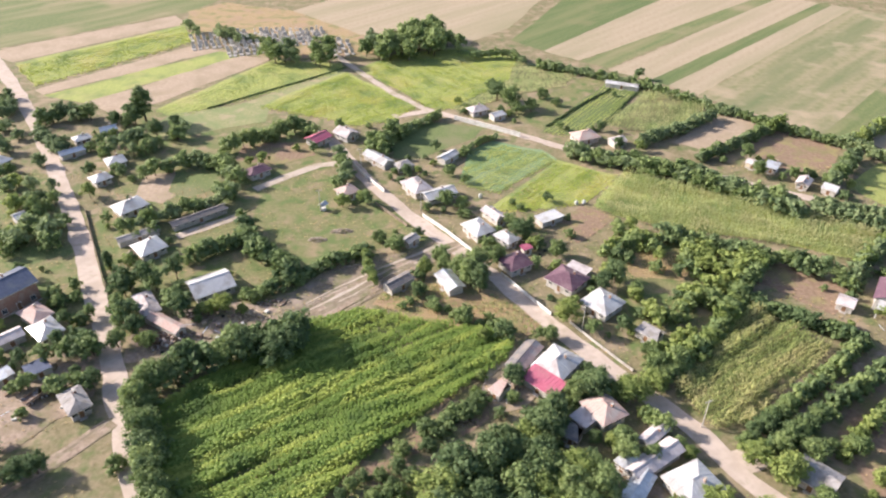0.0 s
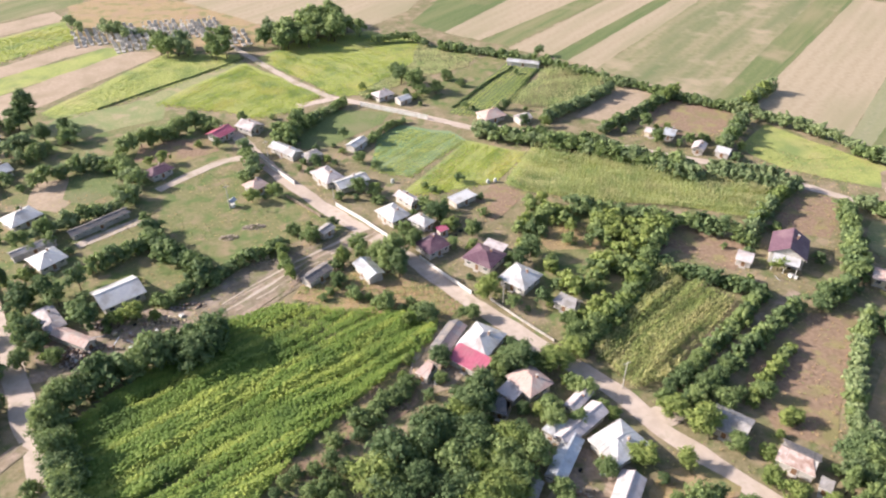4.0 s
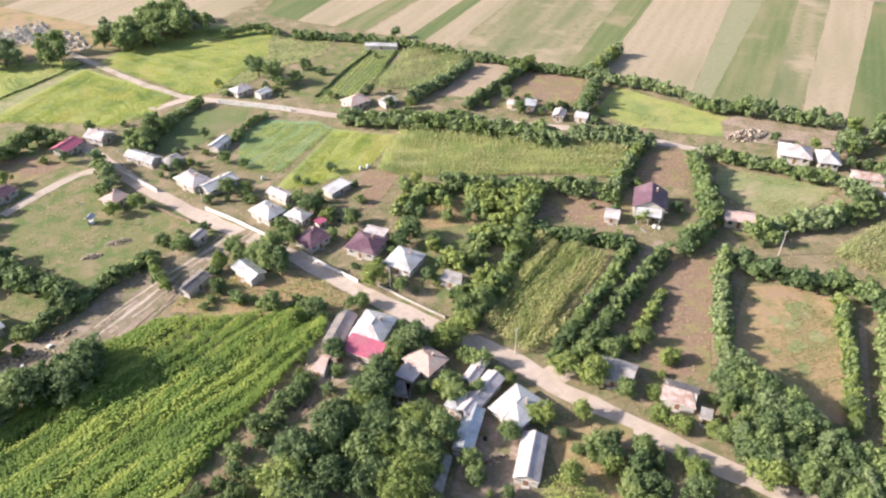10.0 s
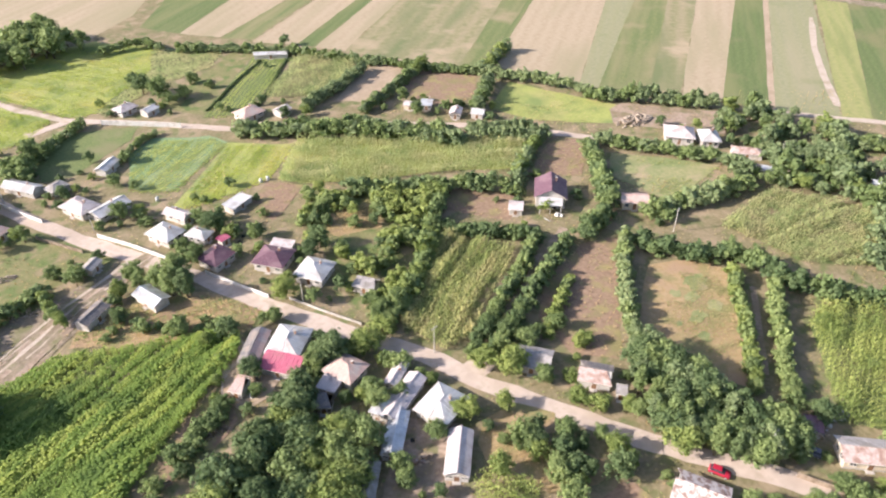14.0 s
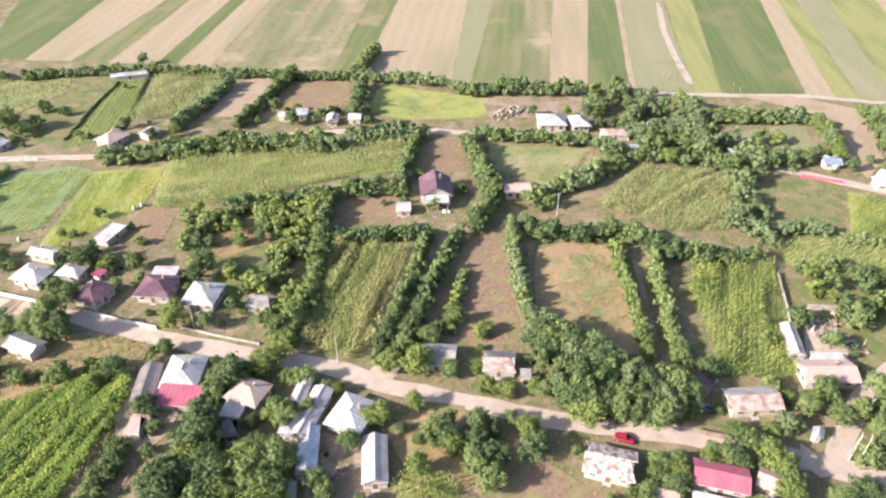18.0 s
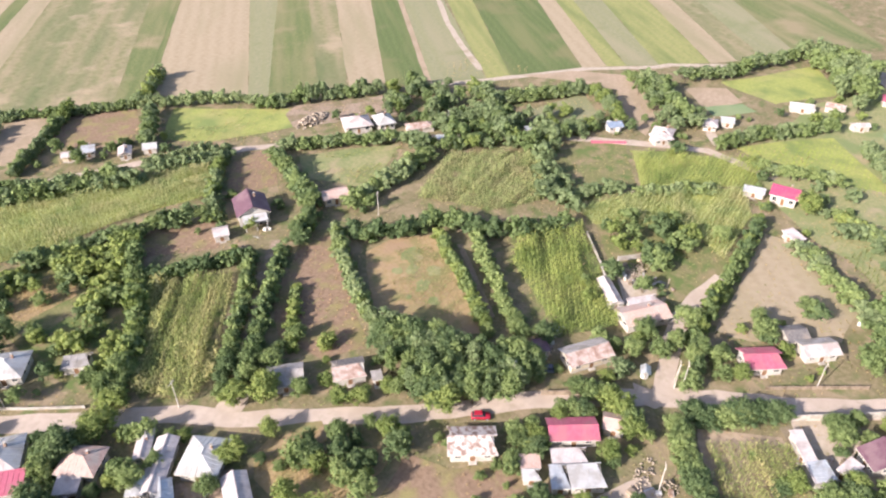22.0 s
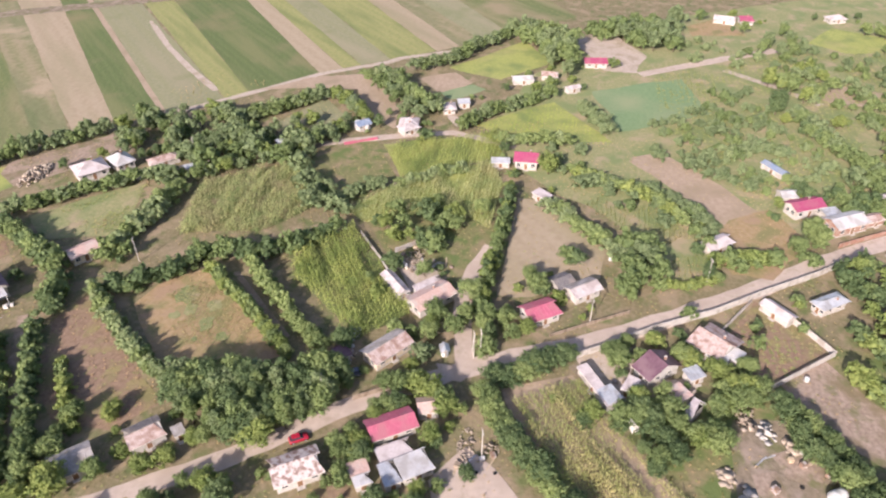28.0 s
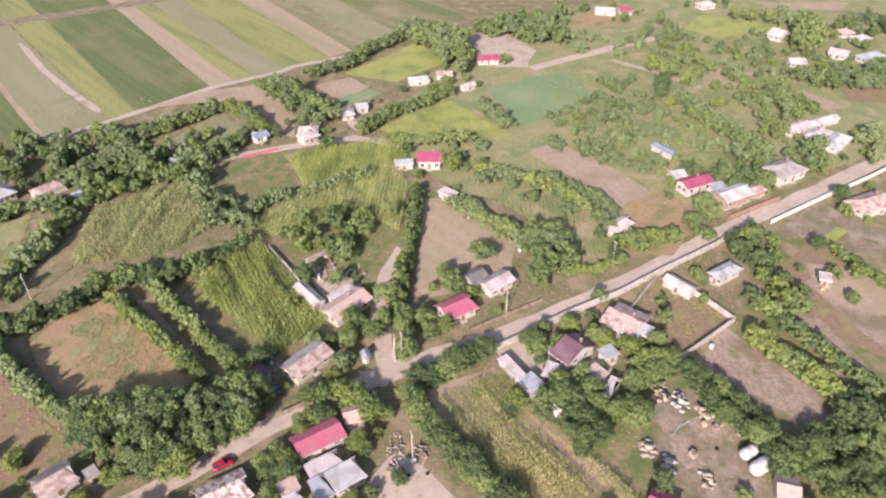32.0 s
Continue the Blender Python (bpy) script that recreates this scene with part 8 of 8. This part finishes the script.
# hedges along the eastern garden strips
row([(122.6, -63.2), (113.4, -68.4), (102.0, -74.1), (93.3, -79.7)], 4.5, 3.0, "mid lime dark", "bush thicket", 153, 0.85)
row([(98.1, -44.0), (87.0, -47.7), (82.7, -51.8), (75.2, -53.5), (68.3, -55.4)], 4.5, 4.0, "dark mid", "thicket round", 154, 0.85)
field("field", "bare pinkish garden strip", [(129.4, -77.3), (134.3, -85.6), (118.2, -94.6), (104.3, -87.8), (110.7, -84.1)], "dirt", 1.4)
row([(140.9, -89.2), (130.0, -94.8), (122.1, -98.3)], 3.5, 2.5, "mid lime", "bush", 155, 0.85)

# trees of the eastern yards
grove([(92.4, -17.3), (93.3, -21.8), (83.4, -23.6), (77.2, -21.4), (82.5, -18.9)], 7, 3.0, 4.4, "mid dark", "round thicket", 156)
grove([(96.2, -26.0), (97.7, -33.7), (87.8, -33.4), (84.5, -29.3)], 7, 2.8, 4.4, "mid mid", "round thicket", 157)
grove([(103.0, -35.4), (104.6, -43.8), (98.7, -42.7), (96.6, -35.5)], 6, 3.0, 4.5, "mid mid", "thicket round", 158)
tree(104.7, -15.0, 4.5, "round", "mid", 1.00)
tree(98.0, -23.1, 3.0, "bush", "mid", 1.00)
tree(111.6, -22.2, 3.5, "bush", "lime", 1.00)

# weeds and shrubs beside the sunflowers
grove([(-19.1, 73.0), (-12.3, 79.8), (-3.0, 87.8), (1.3, 90.2), (-3.7, 79.6), (-7.3, 69.0)], 13, 2.0, 3.4, "mid dark mid", "bush thicket", 159)
crop("low_crop", "green weeds beside the sunflower field", [(-18.8, 72.8), (-11.4, 80.6), (-2.0, 88.7), (6.4, 96.9), (7.2, 87.9), (0.3, 81.6), (-6.5, 69.4)], "low", "weeds", 1.00, 0.90, 0, 0.90, 0.25)
field("field", "bare kitchen garden", [(-2.9, 91.0), (2.0, 97.2), (8.6, 97.2), (8.5, 89.7), (2.7, 85.6)], "brown", 1.4)
graves(-80.7, 318.2, 20, 9, 4, 2.4, 3.8, 160)
graves(-60.2, 318.0, 20, 7, 4, 2.4, 3.8, 161)
crop("tall_grass", "dry orange weeds beside the road", [(-12.7, 131.2), (-3.5, 131.2), (12.0, 126.9), (21.2, 116.9), (17.0, 111.5), (7.7, 117.0), (-5.8, 119.9), (-16.0, 122.9)], "tuft", "dry_tuft", 1.00, 0.80, 0, 1.00, 0.20)
crop("low_crop", "green weeds beside the road", [(-12.7, 131.2), (-3.5, 131.2), (12.0, 126.9), (21.2, 116.9), (17.0, 111.5), (7.7, 117.0), (-5.8, 119.9), (-16.0, 122.9)], "low", "weeds", 1.60, 1.50, 0, 1.10, 0.40)
grove([(-10.9, 122.7), (-0.9, 123.6), (10.3, 118.7), (17.1, 113.1), (8.9, 115.8), (-3.3, 118.7)], 9, 1.4, 2.4, "mid mid", "bush", 162)
field("yard", "packed earth yard of the red-roofed house", [(9.3, 104.7), (13.9, 110.2), (16.0, 101.5), (16.3, 95.4), (11.0, 92.9), (6.9, 97.6)], "path", 1.5)
heap(8.1, 96.1, 3.0, 1.2, 1.0, 70, "wood", "brush_pile", "pile of dry branches beside the yard", "brush pile", 163, 0.45)
grove([(-126.2, 175.4), (-110.9, 175.3), (-98.0, 154.3), (-96.2, 147.7), (-108.7, 141.5)], 14, 3.0, 5.0, "mid grey", "round thicket", 164)
grove([(-91.9, 126.3), (-84.3, 132.7), (-76.4, 118.2), (-82.3, 116.4)], 7, 2.5, 4.0, "mid dark", "bush round", 165)
grove([(-160.3, 237.1), (-159.6, 247.7), (-134.5, 208.9), (-118.1, 185.5), (-131.6, 185.6)], 16, 3.0, 5.0, "grey mid", "round thicket", 166)

# thick scrub of the far east gardens
grove([(221.7, -33.0), (242.1, -71.4), (206.2, -93.4), (170.4, -66.2), (182.7, -45.2)], 50, 1.5, 3.0, "grey mid grey", "bush thicket", 168)
grove([(296.9, -76.4), (298.3, -135.5), (260.4, -155.3), (219.1, -106.9), (247.4, -76.6)], 43, 1.5, 3.2, "grey mid grey", "bush thicket", 169)
grove([(194.7, 6.1), (198.9, -6.1), (181.0, -17.2), (167.9, -8.7), (177.2, 0.7)], 8, 2.5, 4.0, "grey mid", "bush thicket", 170)
crop("low_crop", "bright green crop rows", [(32.4, 213.6), (61.2, 255.5), (72.8, 247.5), (53.3, 221.1), (40.3, 210.1)], "low", "corn_green", 1.50, 0.90, 55, 1.00, 0.00)

# hedge lines of the far gardens
row([(218.1, -72.9), (208.4, -79.7), (199.7, -85.0), (192.5, -90.3)], 4.0, 4.0, "mid dark", "round thicket", 171, 0.8)
row([(231.7, -93.7), (227.6, -105.6), (221.3, -116.3)], 5.0, 4.0, "mid", "round thicket", 172, 0.8)
grove([(270.9, -68.6), (275.0, -93.6), (246.5, -90.1), (238.2, -74.2), (250.7, -65.8)], 16, 4.0, 6.5, "mid lime", "round", 173)
tree(237.9, -68.6, 6.5, "round", "dark", 1.1)
row([(221.0, -4.5), (214.6, -10.1), (208.3, -12.7)], 4.0, 3.1, "mid grey", "thicket round", 174, 0.8)
row([(180.0, -2.7), (174.0, -13.9), (168.3, -24.5), (157.1, -31.6)], 5.0, 3.5, "mid lime", "thicket round", 175, 0.8)
grove([(183.1, -72.8), (180.5, -87.1), (168.0, -83.7), (167.3, -70.0)], 14, 3.5, 5.0, "mid dark", "round thicket", 176)

# rubble and sheets of the muddy yard
heap(93.9, -37.5, 2.0, 1.4, 1.3, 20, "stone", "rubbish_heap", "heap of dusty broken sheets and blocks in the muddy yard", "heap", 188, 1.25, 0.3)
heap(92.4, -40.8, 2.4, 1.4, 1.0, 25, "concrete", "rubbish_heap", "heap of pale broken sheets and blocks in the muddy yard", "heap", 189, 1.25, 0.3)
heap(90.0, -44.3, 2.4, 1.0, 0.9, 20, "stone", "rubbish_heap", "heap of dusty broken sheets and blocks in the muddy yard", "heap", 195, 1.25, 0.3)
heap(81.5, -32.7, 2.2, 1.4, 0.8, 23, "stone", "rubbish_heap", "heap of dusty broken sheets and blocks in the muddy yard", "heap", 180, 1.25, 0.3)
heap(78.2, -35.4, 2.2, 0.9, 0.9, 13, "concrete", "rubbish_heap", "heap of pale broken sheets and blocks in the muddy yard", "heap", 181, 1.25, 0.3)
heap(75.0, -41.2, 1.8, 1.0, 0.5, 11, "stone", "rubbish_heap", "heap of dusty broken sheets and blocks in the muddy yard", "heap", 183, 1.25, 0.3)
field("yard", "paler dried mud in the yard", [(87.1, -40.9), (90.3, -47.4), (86.6, -49.5), (81.5, -47.5), (82.9, -42.6)], "dirt", 1.0)
field("yard", "paler dried mud in the yard", [(82.4, -36.7), (84.0, -40.9), (78.2, -42.4), (76.7, -37.4)], "dirt", 1.0)
fence([(92.5, -14.5), (87.8, -18.1)], 1.8, "white_paint", "white rendered wall beside the maize plot", 2.5)
car(92.1, 35.8, 120, "slate_blue", "dark blue car parked beside the farm shed")
row([(92.7, -17.6), (87.8, -21.5), (82.5, -24.7)], 4.5, 4.0, "mid dark", "thicket round", 177, 0.8)

# grassy balks between the western strips
row([(-83.9, 234.3), (-69.8, 247.5), (-53.4, 262.0), (-39.5, 275.5)], 0.8, 0.5, "mid dark", "bush", 190, 0.8)
row([(34.7, 218.5), (48.1, 235.8), (62.4, 251.3)], 0.8, 0.7, "dark", "bush", 193, 0.8)
row([(50.2, 214.3), (60.2, 230.3), (71.3, 248.1)], 0.8, 0.7, "dark mid", "bush", 194, 0.8)

# gardens by the long barn
field("field", "fresh green garden lawn", [(-80.8, 193.5), (-69.2, 190.7), (-62.8, 181.6), (-68.8, 175.2), (-76.5, 174.3)], "lawn", 1.4)
road("lane", "pale concrete strip before the long barn", [(-68.9, 151.9), (-63.6, 156.0), (-58.9, 159.5), (-54.4, 162.7)], 3.2, "path", 0.5)
fence([(-30.4, 195.6), (-23.3, 183.8), (-17.1, 174.7)], 1.2, "white_paint", "white-painted concrete panel fence beside the road", 2.5)

# debris of the concrete farmyard
heap(135.1, 31.9, 3.0, 1.6, 0.9, 40, "stone", "stone_pile", "pile of pale blocks on the farmyard", "stone pile", 201, 0.5)
heap(130.0, 26.3, 2.0, 1.2, 0.8, 24, "concrete", "rubbish_heap", "heap of broken concrete on the farmyard", "heap", 202, 0.6)
fence([(133.1, 37.4), (139.0, 31.5), (136.5, 28.0)], 1.4, "grey_wall", "crumbling grey wall of the farmyard", 2.5)
clutter([(136.2, 35.7), (139.3, 27.3), (129.0, 22.7), (128.6, 30.0)], 14, 203)
heap(99.8, 41.4, 3.0, 1.0, 0.6, 40, "stone", "rubbish_heap", "pinkish rubble beside the shed", "heap", 204, 0.4)
clutter([(102.4, 44.3), (105.9, 39.9), (101.4, 37.0), (97.4, 40.4)], 10, 205)

# white annex of the rust-roofed house
house(111.0, -36.0, -128.0, 6.5, 3.4, 1.9, 0.31, "mono", "white_metal", "white_wall", name="shed", windows=0, chimney=False, over=0.3)

# more ruts and worn earth of the western track
road("rut", "wheel rut worn into the dirt", [(-23.9, 125.0), (-17.1, 130.7), (-10.2, 137.7), (-2.4, 143.4), (2.7, 146.9)], 0.6, "path", 0.6)
road("rut", "wheel rut worn into the dirt", [(-26.9, 123.4), (-21.7, 128.0), (-17.6, 132.4), (-12.7, 136.5), (-7.4, 139.7)], 1.2, "mud", 0.6)
road("rut", "wheel rut worn into the dirt", [(-31.9, 122.0), (-23.0, 130.0), (-13.7, 137.6), (-3.2, 145.2), (4.5, 150.3)], 0.7, "dirt", 0.6)
road("rut", "wheel rut worn into the dirt", [(-32.4, 120.4), (-25.9, 125.6), (-19.4, 131.6), (-13.1, 137.8), (-5.7, 142.4)], 0.8, "path", 0.6)
road("rut", "wheel rut worn into the dirt", [(-31.7, 117.4), (-22.2, 125.2), (-12.7, 134.4), (-2.3, 142.0), (4.8, 147.8)], 1.3, "mud", 0.6)
road("rut", "wheel rut worn into the dirt", [(-25.9, 127.4), (-18.9, 134.1), (-10.5, 139.8), (-2.6, 145.9), (3.7, 149.1)], 1.3, "dirt", 0.6)
road("rut", "wheel rut worn into the dirt", [(-31.1, 124.0), (-23.8, 130.5), (-16.6, 136.9), (-8.2, 142.5), (-1.0, 147.8)], 1.3, "path", 0.6)
road("rut", "wheel rut worn into the dirt", [(-34.3, 120.8), (-25.5, 129.0), (-14.9, 137.4), (-4.3, 144.5), (4.3, 149.6)], 0.8, "mud", 0.6)
road("rut", "wheel rut worn into the dirt", [(-29.3, 117.1), (-21.8, 124.2), (-13.7, 132.3), (-4.1, 139.8), (3.0, 146.1)], 1.2, "dirt", 0.6)
heap(-20.5, 138.5, 5.5, 0.9, 0.5, 60, "stone", "stone_pile", "scattered pale stones beside the track", "stone pile", 206, 0.4)
heap(-38.5, 124.5, 4.0, 1.2, 0.6, 50, "scrap", "scrap_heap", "scattered scrap and stones beside the track", "scrap heap", 207, 0.5)

# bare patches and brush beside the sunflowers
field("field", "bare brown earth beside the sunflowers", [(-2.9, 91.2), (1.9, 96.5), (7.4, 96.1), (8.5, 92.6), (2.1, 87.5), (-1.7, 87.8)], "brown", 2.5)
field("field", "bare brown earth beside the sunflowers", [(-10.1, 84.6), (-7.0, 87.9), (-4.1, 86.7), (-4.8, 82.3), (-8.7, 81.2)], "brown", 2.5)
field("field", "bare brown earth beside the sunflowers", [(-18.6, 77.3), (-15.9, 81.1), (-9.2, 80.7), (-7.0, 77.3), (-11.3, 74.8)], "brown", 2.5)
heap(3.4, 89.3, 3.2, 1.0, 0.8, 60, "wood", "brush_pile", "pile of dry branches beside the sunflowers", "brush pile", 208, 0.4)
heap(-7.2, 82.8, 2.6, 1.0, 0.7, 50, "wood", "brush_pile", "pile of dry branches beside the sunflowers", "brush pile", 209, 0.4)

# pale salt streak in the far strip
field("field_strip", "bare whitish streak along the strip", [(282.0, 187.2), (283.4, 186.1), (253.7, 160.3), (236.6, 143.3), (216.8, 123.1), (215.9, 124.4), (232.4, 143.4), (251.3, 161.8)], "path", 1.0)

# far edge of the strips
road("farm_track", "brown weedy track across the far fields", [(276.7, 261.4), (299.4, 223.6), (316.5, 194.2), (332.7, 168.5), (356.6, 134.6)], 9.0, "mud", 2.0)

# bare strips of the eastern gardens
field("field", "bare trodden garden strip", [(119.5, -65.1), (123.2, -72.5), (117.6, -76.4), (106.4, -78.8), (96.5, -79.8), (94.9, -75.9), (102.3, -72.6), (112.0, -68.4)], "dirt", 1.5)
field("field", "bare pinkish earth plot", [(136.4, -81.0), (134.7, -98.5), (118.1, -93.4), (120.1, -83.5), (125.4, -78.9)], "pink", 1.5)
heap(127.0, -80.4, 1.6, 0.9, 0.8, 24, "pale_wood", "log_pile", "small stack of pale timber on the bare plot", "timber pile", 210, 0.4)

# shrubs of the overgrown gardens behind the village road
grove([(46.4, 160.1), (50.6, 149.5), (65.5, 142.1), (62.5, 126.2), (51.0, 115.6), (43.3, 114.1), (41.2, 127.7), (36.9, 137.4)], 24, 2.4, 4.4, "mid dark lime", "round thicket bush", 211)

# trodden earth of the roadside yards
field("yard", "trodden pale dirt yard between house and barn", [(35.7, 75.7), (38.5, 73.2), (43.0, 70.0), (39.1, 67.7), (36.9, 61.2), (35.9, 57.8), (23.1, 63.0), (27.1, 67.6), (30.9, 71.0)], "dirt", 1.0)
field("yard", "bare pinkish dirt yard beside the crimson roof", [(11.2, 103.5), (17.5, 99.2), (18.5, 96.4), (15.1, 92.2), (9.4, 91.2), (6.8, 95.9), (8.3, 100.5)], "pink", 1.0)
field("field", "dry trampled grass by the village road", [(47.0, 69.0), (53.9, 69.0), (58.7, 64.2), (56.4, 60.6), (49.8, 62.0), (46.8, 58.9), (52.3, 54.3), (50.8, 52.0), (46.0, 55.7), (41.9, 59.7), (43.3, 65.3)], "dry", 1.6)
field("field", "dry yellowed grass bank below the road", [(-9.8, 121.0), (-1.3, 124.2), (8.4, 124.3), (14.7, 118.7), (18.5, 114.1), (13.5, 113.3), (5.6, 115.6), (-1.3, 115.7), (-10.1, 117.5)], "dry", 1.8)
field("yard", "pale trodden yard round the plum-roofed house", [(104.5, -6.9), (108.3, -10.9), (106.7, -17.7), (101.9, -17.4), (102.8, -25.1), (105.2, -31.4), (98.1, -28.9), (96.5, -22.5), (98.0, -17.3), (94.5, -15.0), (98.0, -10.8)], "path", 1.0)

# green weeds coming through the dry plot
for weed_x, weed_y, weed_r in ((108.5, 79.0, 2.6), (104.5, 76.0, 2.0), (106.5, 71.5, 1.7), (100.5, 70.5, 2.2), (97.5, 65.5, 1.8), (111.0, 80.5, 1.4), (101.8, 78.6, 1.2), (95.8, 71.0, 1.0)):
    field("weed_patch", "low yellow-green weeds on the dry plot",
          [(weed_x + weed_r * (1.0 + 0.35 * math.sin(3.0 * i + weed_x)) * math.cos(i * 0.6283), weed_y + weed_r * (0.8 + 0.3 * math.cos(5.0 * i + weed_y)) * math.sin(i * 0.6283)) for i in range(10)], "scrubland", 0.8)

# bare and dried plots of the eastern fields
field("field", "bare pinkish ploughed strip", [(192.9, -19.8), (197.6, -28.2), (180.9, -43.6), (159.3, -56.7), (148.8, -53.5), (155.1, -44.3), (172.1, -33.4)], "pink", 1.5)
field("field", "dry yellowed weeds between the orchards", [(164.0, -42.8), (170.0, -54.0), (154.7, -61.2), (146.9, -53.6), (139.1, -50.0), (138.8, -40.4), (153.0, -36.2)], "dry", 2.5)
